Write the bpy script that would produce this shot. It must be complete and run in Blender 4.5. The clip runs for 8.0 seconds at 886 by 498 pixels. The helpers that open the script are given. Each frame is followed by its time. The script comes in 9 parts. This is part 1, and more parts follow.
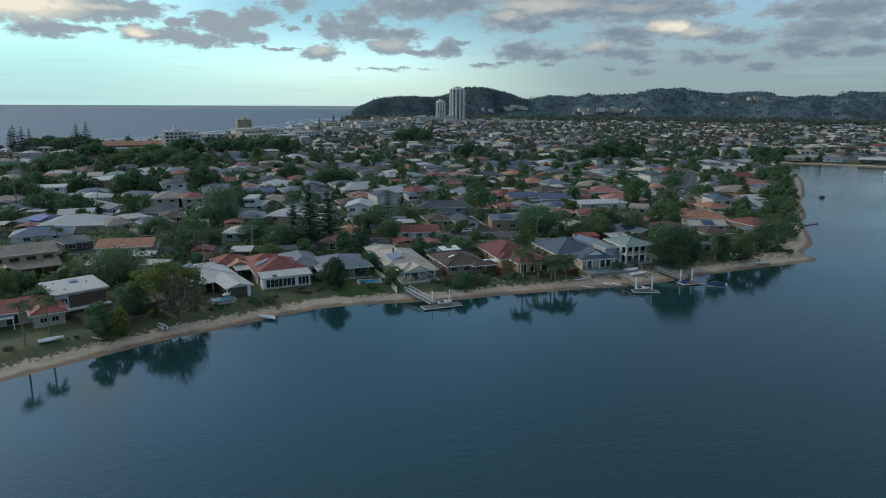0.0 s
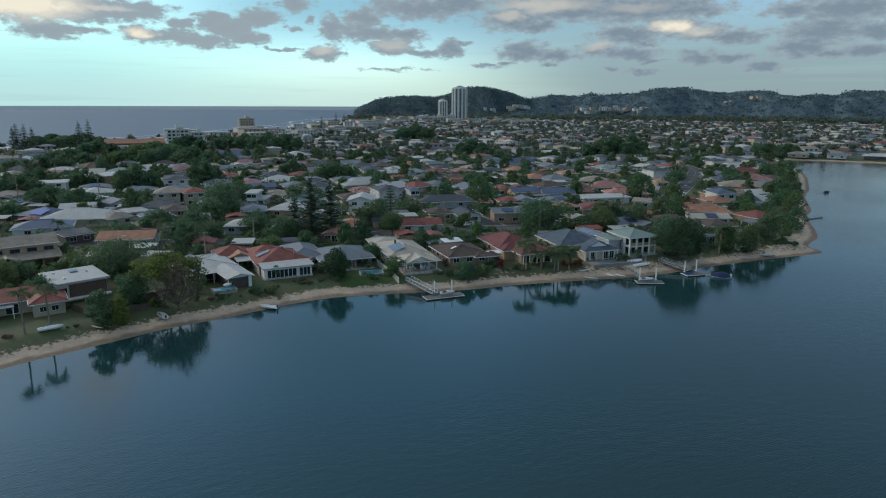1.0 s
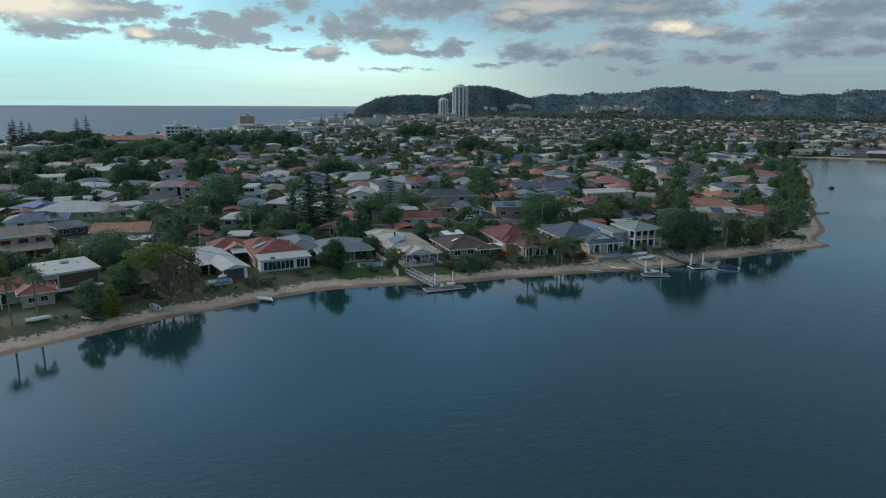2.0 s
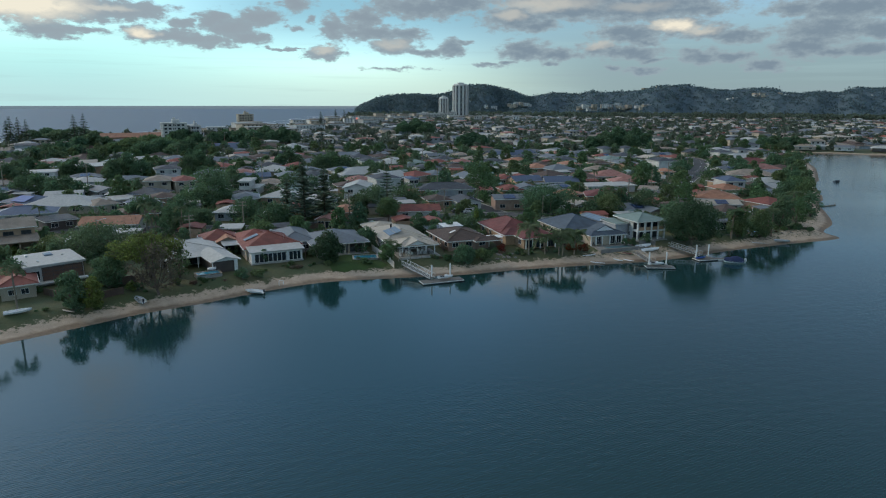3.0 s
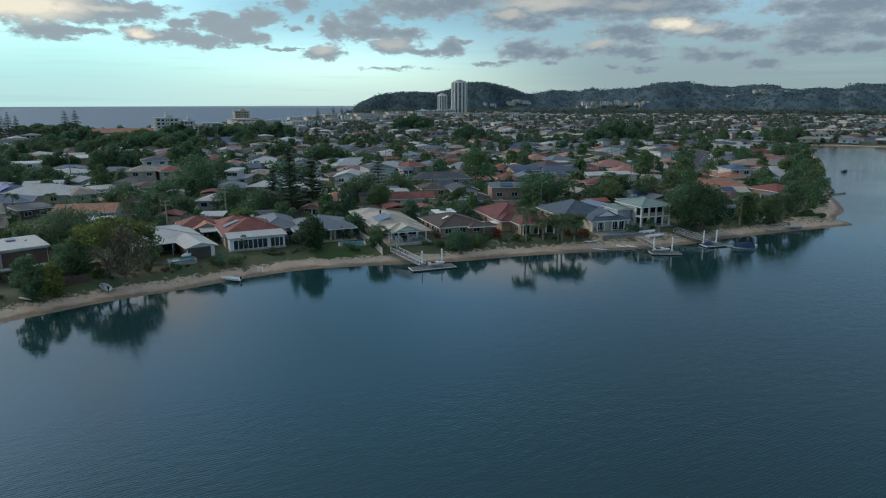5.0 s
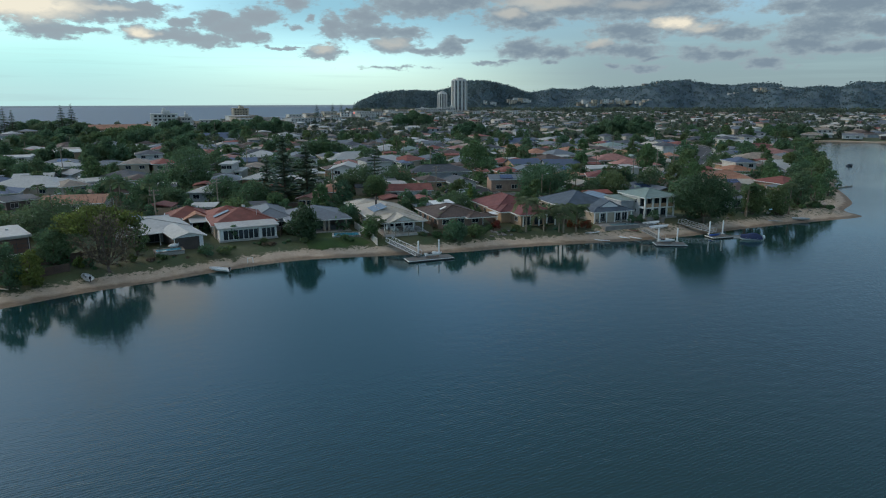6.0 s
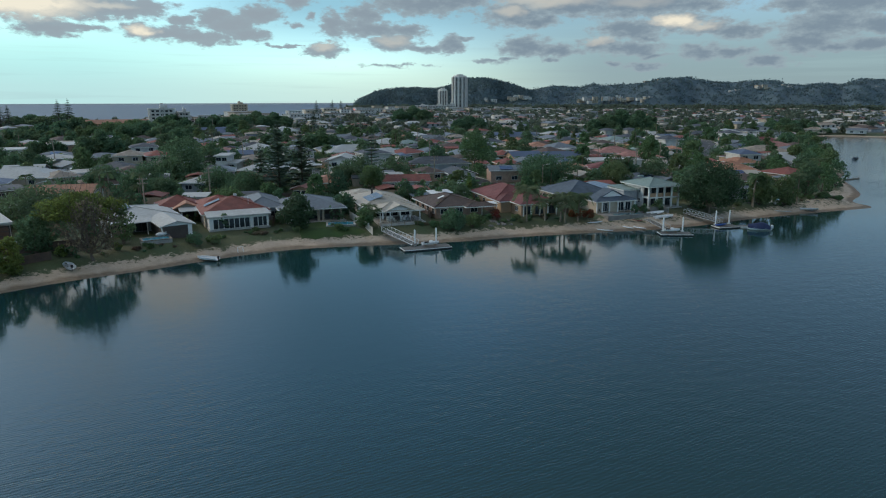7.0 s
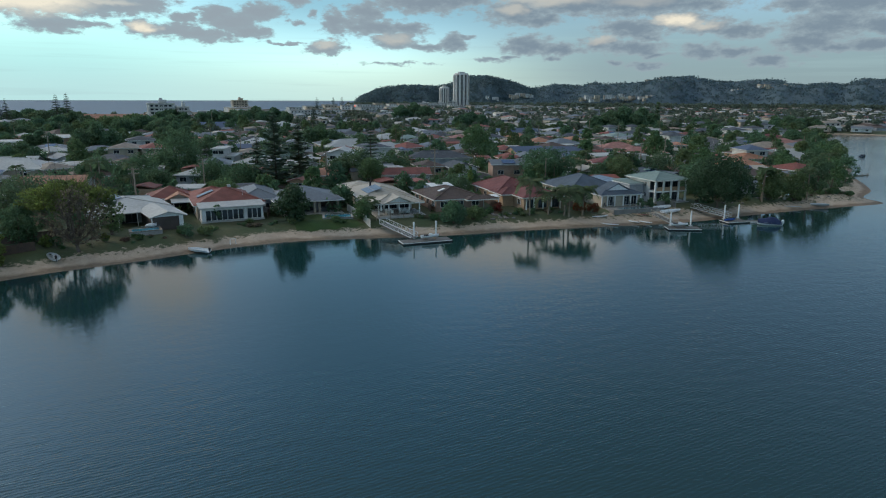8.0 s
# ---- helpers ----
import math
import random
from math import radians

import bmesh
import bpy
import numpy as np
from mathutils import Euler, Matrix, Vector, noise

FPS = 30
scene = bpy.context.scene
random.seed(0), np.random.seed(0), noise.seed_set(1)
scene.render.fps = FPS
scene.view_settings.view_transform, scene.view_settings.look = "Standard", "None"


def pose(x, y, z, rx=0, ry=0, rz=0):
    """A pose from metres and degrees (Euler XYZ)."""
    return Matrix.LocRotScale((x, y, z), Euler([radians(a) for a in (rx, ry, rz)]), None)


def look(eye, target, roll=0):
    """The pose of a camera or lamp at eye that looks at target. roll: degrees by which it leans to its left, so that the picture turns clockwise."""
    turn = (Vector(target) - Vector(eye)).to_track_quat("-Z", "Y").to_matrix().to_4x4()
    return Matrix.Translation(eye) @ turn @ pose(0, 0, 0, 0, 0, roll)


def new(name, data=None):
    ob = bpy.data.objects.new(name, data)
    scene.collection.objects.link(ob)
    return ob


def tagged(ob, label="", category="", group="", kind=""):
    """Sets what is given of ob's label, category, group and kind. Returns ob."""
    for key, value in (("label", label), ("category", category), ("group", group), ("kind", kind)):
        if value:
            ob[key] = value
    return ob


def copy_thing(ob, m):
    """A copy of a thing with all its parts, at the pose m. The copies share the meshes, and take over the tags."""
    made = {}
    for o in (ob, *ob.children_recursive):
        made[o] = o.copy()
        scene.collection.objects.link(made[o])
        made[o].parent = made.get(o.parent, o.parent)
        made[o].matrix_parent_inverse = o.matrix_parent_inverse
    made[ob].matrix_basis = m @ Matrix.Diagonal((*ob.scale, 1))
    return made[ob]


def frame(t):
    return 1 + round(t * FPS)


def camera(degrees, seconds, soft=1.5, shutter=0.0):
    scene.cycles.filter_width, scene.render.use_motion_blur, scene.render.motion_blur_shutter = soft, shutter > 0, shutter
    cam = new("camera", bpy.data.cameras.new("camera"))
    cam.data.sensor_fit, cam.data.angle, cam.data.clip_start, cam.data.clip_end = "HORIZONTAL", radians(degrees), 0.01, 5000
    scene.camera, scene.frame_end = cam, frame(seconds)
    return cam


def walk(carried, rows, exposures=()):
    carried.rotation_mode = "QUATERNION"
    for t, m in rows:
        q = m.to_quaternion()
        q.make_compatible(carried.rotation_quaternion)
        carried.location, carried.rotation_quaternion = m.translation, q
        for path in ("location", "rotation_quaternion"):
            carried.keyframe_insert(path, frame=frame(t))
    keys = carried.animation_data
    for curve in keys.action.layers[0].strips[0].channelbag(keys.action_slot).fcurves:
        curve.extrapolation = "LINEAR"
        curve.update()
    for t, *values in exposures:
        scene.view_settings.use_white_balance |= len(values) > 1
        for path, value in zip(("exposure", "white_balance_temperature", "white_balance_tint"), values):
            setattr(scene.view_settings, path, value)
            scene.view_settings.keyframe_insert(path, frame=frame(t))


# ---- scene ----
cam = camera(70.0, 8.0, soft=1.1)
PATH = [
    (0, (1.946, -9.786, 45.6), (2.462, -7.906, 45.153), 0.3),
    (0.5, (2.084, -9.767, 44.395), (2.595, -7.886, 43.949), 0.2),
    (1, (2.104, -9.312, 43.023), (2.613, -7.43, 42.577), 0.2),
    (1.5, (2.307, -7.983, 41.714), (2.815, -6.1, 41.268), 0.3),
    (3, (4.797, -2.348, 37.403), (5.302, -0.465, 36.955), 0.1),
    (3.5, (5.818, -0.533, 36.295), (6.322, 1.35, 35.846), -0.0),
    (4, (6.867, 1.324, 35.048), (7.372, 3.207, 34.6), -0.1),
    (4.5, (7.768, 3.045, 33.809), (8.273, 4.928, 33.36), -0.1),
    (6, (10.273, 8.65, 29.728), (10.777, 10.532, 29.276), -0.1),
    (6.5, (11.07, 10.409, 28.463), (11.573, 12.29, 28.007), -0.1),
    (7, (11.828, 12.169, 27.101), (12.33, 14.05, 26.643), -0.1),
    (7.5, (12.372, 13.862, 25.975), (12.873, 15.742, 25.514), 0.0),
    (8, (12.909, 15.796, 25.255), (13.409, 17.677, 24.792), 0.2),
]
walk(cam, [(t, look(eye, target, roll)) for t, eye, target, roll in PATH], exposures=[(0.0, 0.13), (8.0, 0.13)])

# ---- light ----
SUN_AZ, SUN_EL = -48.0, 22.0      # degrees from +y towards +x, and above the horizon


def build_world():
    w = bpy.data.worlds.new("sky")
    scene.world = w
    w.use_nodes = True
    nt = w.node_tree
    nt.nodes.clear()
    N = nt.nodes.new

    def put(node, sock, v):
        if isinstance(v, bpy.types.NodeSocket):
            nt.links.new(v, node.inputs[sock])
        else:
            node.inputs[sock].default_value = v

    def m(op, a, b=0.0, c=0.0):
        n = N("ShaderNodeMath")
        n.operation = op
        put(n, 0, a), put(n, 1, b), put(n, 2, c)
        return n.outputs[0]

    def vm(op, a, b=(0, 0, 0), out=0):
        n = N("ShaderNodeVectorMath")
        n.operation = op
        put(n, 0, a), put(n, 1, b)
        return n.outputs[out]

    def noise_at(vec, scale, detail=5.0, rough=0.6, color=False):
        n = N("ShaderNodeTexNoise")
        put(n, "Vector", vec)
        n.inputs["Scale"].default_value, n.inputs["Detail"].default_value, n.inputs["Roughness"].default_value = scale, detail, rough
        return n.outputs["Color" if color else "Fac"]

    def step(x, lo, hi, a=0.0, b=1.0):
        n = N("ShaderNodeMapRange")
        n.interpolation_type = "SMOOTHSTEP"
        put(n, "Value", x)
        n.inputs["From Min"].default_value, n.inputs["From Max"].default_value = lo, hi
        n.inputs["To Min"].default_value, n.inputs["To Max"].default_value = a, b
        return n.outputs["Result"]

    def mix(fac, a, b, kind="MIX"):
        n = N("ShaderNodeMix")
        n.data_type, n.blend_type = "RGBA", kind
        put(n, 0, fac), put(n, 6, a), put(n, 7, b)
        return n.outputs[2]

    d = N("ShaderNodeTexCoord").outputs["Generated"]
    sep = N("ShaderNodeSeparateXYZ")
    put(sep, 0, d)
    az = m("MULTIPLY", m("ARCTAN2", sep.outputs[0], sep.outputs[1]), 57.29578)
    el = m("MULTIPLY", m("ARCSINE", sep.outputs[2]), 57.29578)
    com = N("ShaderNodeCombineXYZ")
    put(com, 0, az), put(com, 1, el)
    P = com.outputs[0]

    sky = N("ShaderNodeTexSky")
    sky.sky_type, sky.sun_disc = "NISHITA", False
    sky.sun_elevation, sky.sun_rotation = radians(SUN_EL), radians(SUN_AZ)
    sky.air_density, sky.dust_density, sky.ozone_density = 1.0, 0.6, 3.0
    base = mix(1.0, sky.outputs[0], SKY_TINT, "MULTIPLY")

    # bright low haze towards the sun, grey veil away from it
    glowing = m("MULTIPLY", step(az, 26.0, -16.0), step(el, 16.0, 2.0, 0.0, 1.0))
    base = mix(glowing, base, HAZE)
    clear = m("MULTIPLY", m("MULTIPLY", step(az, -16.0, 4.0), step(az, 40.0, 18.0)), m("MULTIPLY", step(el, 2.5, 8.0, 0.0, 0.8), step(el, 17.0, 10.0)))
    base = mix(clear, base, BLUE)
    veil = m("MULTIPLY", step(az, 4.0, 30.0, 0.0, 0.9), step(el, 14.0, 2.0, 0.1, 1.0))
    base = mix(veil, base, VEIL)
    base = mix(m("MULTIPLY", step(el, 4.5, 0.3, 0.0, 0.7), step(az, 34.0, 6.0)), base, PALE)
    streak = noise_at(vm("MULTIPLY", P, (0.05, 1.3, 1.0)), 1.0, 4.0, 0.55)
    base = mix(m("MULTIPLY", step(streak, 0.5, 0.72), step(el, 9.0, 3.0, 0.0, 0.2)), base, CLOUD_LIGHT)
    base = mix(m("MULTIPLY", step(streak, 0.48, 0.3), step(el, 9.0, 3.0, 0.0, 0.13)), base, PALE)

    # cumulus bank over the hills and the sea: many separate ragged clouds, given by bearing, height, half width and half height
    wob = vm("MULTIPLY", vm("SUBTRACT", noise_at(vm("MULTIPLY", P, (1.0, 1.9, 1.0)), 0.55, 3.0, 0.55, True), (0.5, 0.5, 0.5)), (2.6, 1.1, 0.0))
    fine = noise_at(vm("MULTIPLY", P, (0.75, 1.5, 1.0)), 1.3, 10.0, 0.62)
    Q = vm("ADD", P, wob)
    fields = {"dens": -1.0, "glow": 0.0, "pale": -1.0}

    def blob(a, e, w2, h2):
        n = N("ShaderNodeVectorMath")
        n.operation = "MULTIPLY_ADD"
        put(n, 0, Q), put(n, 1, (0.86 / w2, 0.86 / h2, 0.0)), put(n, 2, (-a * 0.86 / w2, -e * 0.86 / h2, 0.0))
        return vm("LENGTH", n.outputs[0], out=1)

    def cloud(a, e, w2, h2, thick=1.0):
        fields["dens"] = m("SMOOTH_MAX", fields["dens"], m("SUBTRACT", thick, blob(a, e, w2, h2)), 0.12)

    def warm(a, e, w2, h2, amount):
        fields["glow"] = m("MAXIMUM", fields["glow"], step(blob(a, e, w2, h2), 1.15, 0.2, 0.0, amount))

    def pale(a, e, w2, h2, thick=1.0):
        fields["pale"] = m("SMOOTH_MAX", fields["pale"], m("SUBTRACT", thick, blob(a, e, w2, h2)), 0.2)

    cloud(-14.7, 7.08, 6.69, 0.78)
    cloud(-18.1, 6.7, 3.4, 0.95)
    cloud(-14.0, 6.75, 4.2, 0.8)
    cloud(-10.2, 6.7, 2.4, 0.6)
    cloud(-15.8, 5.36, 2.21, 0.67)
    cloud(-13.4, 5.34, 1.68, 0.32, 0.85)
    cloud(-9.0, 7.07, 1.36, 0.54)
    cloud(-12.5, 6.68, 4.35, 0.52)
    cloud(-9.4, 5.23, 1.53, 0.59)
    cloud(-7.1, 5.16, 2.00, 0.56)
    cloud(-6.3, 6.04, 1.09, 0.51, 0.90)
    cloud(-5.2, 4.93, 2.65, 0.52)
    cloud(-4.0, 6.49, 1.21, 0.82)
    cloud(-2.7, 6.03, 2.20, 0.87)
    cloud(-1.3, 5.33, 1.61, 0.53)
    cloud(-0.3, 6.90, 1.80, 0.78)
    cloud(2.7, 8.10, 1.47, 0.65, 0.90)
    cloud(3.8, 6.91, 0.65, 0.44, 0.70)
    cloud(2.4, 6.11, 1.02, 0.27, 0.75)
    cloud(5.6, 6.20, 0.90, 1.08)
    cloud(8.3, 7.02, 1.53, 0.99)
    cloud(8.9, 5.85, 3.60, 0.59)
    cloud(12.0, 5.85, 1.75, 0.55)
    cloud(1.6, 4.48, 2.86, 0.18, 0.70)
    cloud(5.0, 4.23, 1.71, 0.55)
    cloud(10.7, 4.82, 1.94, 0.69)
    cloud(13.5, 4.39, 2.15, 0.37, 0.90)
    cloud(15.8, 4.63, 1.17, 0.79)
    cloud(17.1, 5.15, 1.07, 0.23, 0.80)
    cloud(13.1, 7.94, 4.71, 0.89)
    cloud(16.5, 8.41, 2.89, 0.71)
    cloud(21.1, 7.15, 2.78, 1.08)
    cloud(23.0, 6.50, 1.72, 0.63)
    cloud(25.5, 8.24, 6.97, 0.96)
    cloud(31.5, 7.60, 6.65, 1.2)
    cloud(26.0, 7.6, 5.0, 0.8)
    cloud(35.9, 7.31, 2.63, 0.59, 0.90)
    cloud(30.7, 5.66, 2.81, 0.80)
    cloud(32.2, 5.00, 1.43, 0.35, 0.80)
    cloud(34.3, 6.09, 2.35, 0.82)
    cloud(36.6, 5.67, 2.03, 0.56)
    cloud(39.0, 5.29, 2.37, 0.59)
    cloud(22.1, 4.45, 2.12, 0.79)
    cloud(24.7, 4.11, 2.29, 0.55)
    cloud(19.2, 3.24, 1.37, 0.24, 0.80)
    cloud(20.7, 3.47, 0.97, 0.23, 0.80)
    cloud(24.1, 3.28, 0.96, 0.23, 0.70)
    cloud(28.3, 4.53, 1.49, 0.64)
    cloud(30.9, 4.09, 2.37, 0.63)
    cloud(32.7, 3.57, 1.52, 0.36, 0.85)
    cloud(29.3, 2.97, 0.70, 0.32, 0.75)
    cloud(31.9, 2.72, 1.72, 0.32, 0.90)
    cloud(36.4, 3.77, 1.71, 0.57)
    cloud(38.7, 3.59, 1.74, 0.39)
    cloud(41.0, 2.90, 1.76, 0.51)
    cloud(43.6, 4.34, 2.05, 1.03)
    cloud(45.7, 3.74, 1.61, 0.36)
    cloud(44.9, 5.34, 2.79, 1.20)
    cloud(47.8, 3.87, 1.81, 0.51)
    cloud(46.5, 6.97, 4.23, 1.08)
    cloud(42.7, 6.97, 2.51, 0.64, 0.85)
    cloud(48.1, 5.29, 1.72, 0.78)
    cloud(10.6, 2.91, 6.34, 0.24, 0.4)
    warm(-17.5, 7.0, 5.0, 1.1, 1.2)
    warm(-12.1, 7.03, 2.28, 0.32, 0.50)
    warm(-9.5, 5.30, 1.20, 0.42, 1.00)
    warm(5.0, 4.46, 1.23, 0.37, 0.40)
    warm(10.7, 4.92, 1.55, 0.46, 0.35)
    warm(20.6, 7.33, 1.44, 0.45, 0.40)
    warm(23.7, 8.18, 4.24, 0.62, 0.45)
    warm(34.2, 6.18, 1.74, 0.56, 1.10)
    warm(36.2, 5.81, 1.44, 0.39, 0.50)
    warm(28.2, 4.81, 1.12, 0.41, 0.40)
    warm(31.1, 7.74, 2.68, 0.43, 0.25)
    warm(41.6, 1.40, 0.48, 0.22, 0.50)
    # sunlit clouds added above the view, for the lake to mirror
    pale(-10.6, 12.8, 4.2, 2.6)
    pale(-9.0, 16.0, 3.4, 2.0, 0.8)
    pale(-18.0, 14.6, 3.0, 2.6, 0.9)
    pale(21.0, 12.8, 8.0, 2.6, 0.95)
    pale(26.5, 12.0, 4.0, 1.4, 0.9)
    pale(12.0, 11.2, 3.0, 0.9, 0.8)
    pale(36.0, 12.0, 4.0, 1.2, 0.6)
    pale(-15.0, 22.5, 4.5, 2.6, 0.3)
    # unseen broken cloud high overhead, added to light the land warm and neutral
    up = m("MAXIMUM", sep.outputs[2], 0.04)
    flat = N("ShaderNodeCombineXYZ")
    put(flat, 0, m("DIVIDE", sep.outputs[0], up)), put(flat, 1, m("DIVIDE", sep.outputs[1], up))
    roll = noise_at(flat.outputs[0], 0.9, 6.0, 0.6)
    high = m("MULTIPLY", step(roll, 0.34, 0.56), step(el, 28.0, 50.0))
    ragged = m("MULTIPLY", m("SUBTRACT", fine, 0.47), 1.8)
    dens = step(m("ADD", fields["dens"], ragged), -0.12, 0.4, 0.0, 0.97)
    core = step(m("ADD", fields["dens"], m("MULTIPLY", ragged, 0.9)), 0.12, 0.9)
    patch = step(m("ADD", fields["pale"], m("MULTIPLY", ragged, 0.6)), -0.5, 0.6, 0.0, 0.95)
    # higher sky on the right darkened, to dim what the lake mirrors there
    dusk = m("MULTIPLY", step(az, 8.0, 42.0, 0.0, 0.65), m("MULTIPLY", step(el, 6.0, 13.0), step(el, 60.0, 35.0)))
    base = mix(dusk, base, DUSK)
    # unseen sky tinted grey, then deep blue, to colour the lake's reflection
    veil_w = m("MULTIPLY", step(az, 8.0, -8.0), m("MULTIPLY", step(el, 11.0, 15.0, 0.0, 0.55), step(el, 26.0, 17.0)))
    base = mix(veil_w, base, GREY)
    gap = m("MULTIPLY", m("MULTIPLY", step(az, -8.0, 4.0), step(az, 20.0, 7.0)), m("MULTIPLY", step(el, 12.0, 15.0, 0.0, 0.6), step(el, 32.0, 18.0)))
    base = mix(gap, base, DEEP)
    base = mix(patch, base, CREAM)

    shade = mix(core, CLOUD_LIGHT, mix(step(az, 24.0, -4.0), CLOUD_DARK, CLOUD_WEST))
    shade = mix(m("MULTIPLY", fields["glow"], step(fine, 0.3, 0.55, 0.75, 1.0)), shade, CLOUD_WARM)
    side = m("ADD", m("MULTIPLY", sep.outputs[0], SIDE[0]), m("ADD", m("MULTIPLY", sep.outputs[1], SIDE[1]), 1.0))
    lit = N("ShaderNodeVectorMath")
    lit.operation = "SCALE"
    put(lit, 0, HIGH), put(lit, "Scale", side)
    base = mix(m("MULTIPLY", high, 0.85), base, lit.outputs[0])
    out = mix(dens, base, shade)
    # the last of the sea under the horizon, beyond the sea's own sheet
    out = mix(step(el, -0.2, -0.24), out, SEA_FAR)
    bg = N("ShaderNodeBackground")
    put(bg, 0, out)
    bg.inputs[1].default_value = SKY_STRENGTH
    o = N("ShaderNodeOutputWorld")
    nt.links.new(bg.outputs[0], o.inputs[0])


SKY_STRENGTH, HIGH = 0.15, (3.05, 3.0, 2.5)
SIDE = (-0.6, -0.05)      # the added overhead cloud is brighter towards the sun's side
SKY_TINT = (1.22, 1.44, 1.46, 1)
HAZE, VEIL, PALE = (3.1, 5.7, 5.6, 1), (1.42, 2.0, 2.3, 1), (3.0, 4.3, 4.35, 1)
DUSK = (1.06, 1.51, 2.24, 1)
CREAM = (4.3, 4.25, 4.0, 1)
DEEP, GREY = (0.85, 1.75, 2.7, 1), (2.25, 2.5, 2.6, 1)
BLUE = (1.35, 2.75, 3.45, 1)
CLOUD_DARK, CLOUD_LIGHT, CLOUD_WARM = (1.25, 1.66, 2.05, 1), (1.9, 2.4, 2.7, 1), (5.4, 5.0, 4.1, 1)
CLOUD_WEST = (1.85, 2.2, 2.5, 1)
SEA_FAR = (0.95, 1.3, 1.58, 1)
build_world()

sun = new("sun", bpy.data.lights.new("sun", "SUN"))
sun.data.energy, sun.data.angle, sun.data.color = 1.25, radians(15), (1.0, 0.84, 0.64)
_az, _el = radians(SUN_AZ), radians(SUN_EL)
_s = Vector((math.sin(_az) * math.cos(_el), math.cos(_az) * math.cos(_el), math.sin(_el)))
sun.matrix_world = look(_s * 500, (0, 0, 0))

# ---- materials ----
MATS = {}


def material(name, col, col2=None, rough=0.7, metal=0.0, scale=1.0, big=0.15, bump=0.0, wave=None, vary=0.0, spread="object", trans=0.0, stain=0.25, spec=0.5):
    """Procedural surface: fine grain, large stains, optional ribs or courses, and a per-object or per-clump change of tone."""
    if name in MATS:
        return MATS[name]
    mt = bpy.data.materials.new(name)
    mt.use_nodes = True
    nt = mt.node_tree
    b = nt.nodes["Principled BSDF"]
    L, N = nt.links.new, nt.nodes.new
    b.inputs["Roughness"].default_value, b.inputs["Metallic"].default_value = rough, metal
    b.inputs["Specular IOR Level"].default_value = spec
    tc = N("ShaderNodeTexCoord")
    n1, n2 = N("ShaderNodeTexNoise"), N("ShaderNodeTexNoise")
    for n, s, dt in ((n1, 6.0 * scale, 4.0), (n2, big, 5.0)):
        n.inputs["Scale"].default_value, n.inputs["Detail"].default_value = s, dt
        L(tc.outputs["Object"], n.inputs["Vector"])
    mx = N("ShaderNodeMix")
    mx.data_type = "RGBA"
    r = N("ShaderNodeMapRange")
    r.inputs["From Min"].default_value, r.inputs["From Max"].default_value = 0.36, 0.64
    L(n2.outputs["Fac"], r.inputs["Value"])
    L(r.outputs["Result"], mx.inputs[0])
    c2 = col2 or tuple(c * (1 - stain) for c in col)
    mx.inputs[6].default_value, mx.inputs[7].default_value = (*col, 1), (*c2, 1)
    hsv = N("ShaderNodeHueSaturation")
    L(mx.outputs[2], hsv.inputs["Color"])
    g = N("ShaderNodeMapRange")
    g.inputs["From Min"].default_value, g.inputs["From Max"].default_value = 0.25, 0.75
    g.inputs["To Min"].default_value, g.inputs["To Max"].default_value = 0.82, 1.18
    L(n1.outputs["Fac"], g.inputs["Value"])
    val = g.outputs["Result"]
    if vary:
        if spread == "object":
            rnd = N("ShaderNodeObjectInfo").outputs["Random"]
        else:
            rnd = N("ShaderNodeNewGeometry").outputs["Random Per Island"]
        v = N("ShaderNodeMapRange")
        v.inputs["To Min"].default_value, v.inputs["To Max"].default_value = 1 - vary, 1 + vary
        L(rnd, v.inputs["Value"])
        mu = N("ShaderNodeMath")
        mu.operation = "MULTIPLY"
        L(val, mu.inputs[0]), L(v.outputs["Result"], mu.inputs[1])
        val = mu.outputs[0]
        if spread == "clump":
            oi = N("ShaderNodeObjectInfo")
            hm = N("ShaderNodeMapRange")
            hm.inputs["To Min"].default_value, hm.inputs["To Max"].default_value = 0.47, 0.53
            L(oi.outputs["Random"], hm.inputs["Value"])
            L(hm.outputs["Result"], hsv.inputs["Hue"])
    L(val, hsv.inputs["Value"])
    L(hsv.outputs["Color"], b.inputs["Base Color"])
    height = n1.outputs["Fac"]
    if wave:
        axis, size, depth = wave
        w = N("ShaderNodeTexWave")
        w.bands_direction = axis
        w.inputs["Scale"].default_value, w.inputs["Distortion"].default_value = 0.314 / size, 0.15
        L(tc.outputs["Object"], w.inputs["Vector"])
        height = w.outputs["Fac"]
        bump = depth
    if bump:
        bp = N("ShaderNodeBump")
        bp.inputs["Strength"].default_value, bp.inputs["Distance"].default_value = 0.6, bump
        L(height, bp.inputs["Height"]), L(bp.outputs["Normal"], b.inputs["Normal"])
    if trans:
        tr = N("ShaderNodeBsdfTranslucent")
        L(hsv.outputs["Color"], tr.inputs["Color"])
        ms = N("ShaderNodeMixShader")
        ms.inputs[0].default_value = trans
        L(b.outputs[0], ms.inputs[1]), L(tr.outputs[0], ms.inputs[2])
        L(ms.outputs[0], nt.nodes["Material Output"].inputs[0])
    MATS[name] = mt
    return mt


def roof(name, col, metal=False):
    if metal:
        return material("roof " + name, col, rough=0.6, scale=0.3, big=0.35, wave=("X", 0.25, 0.015), vary=0.08, stain=0.09)
    return material("roof " + name, col, rough=0.75, scale=1.2, big=0.5, wave=("Y", 0.33, 0.05), vary=0.12, stain=0.3)


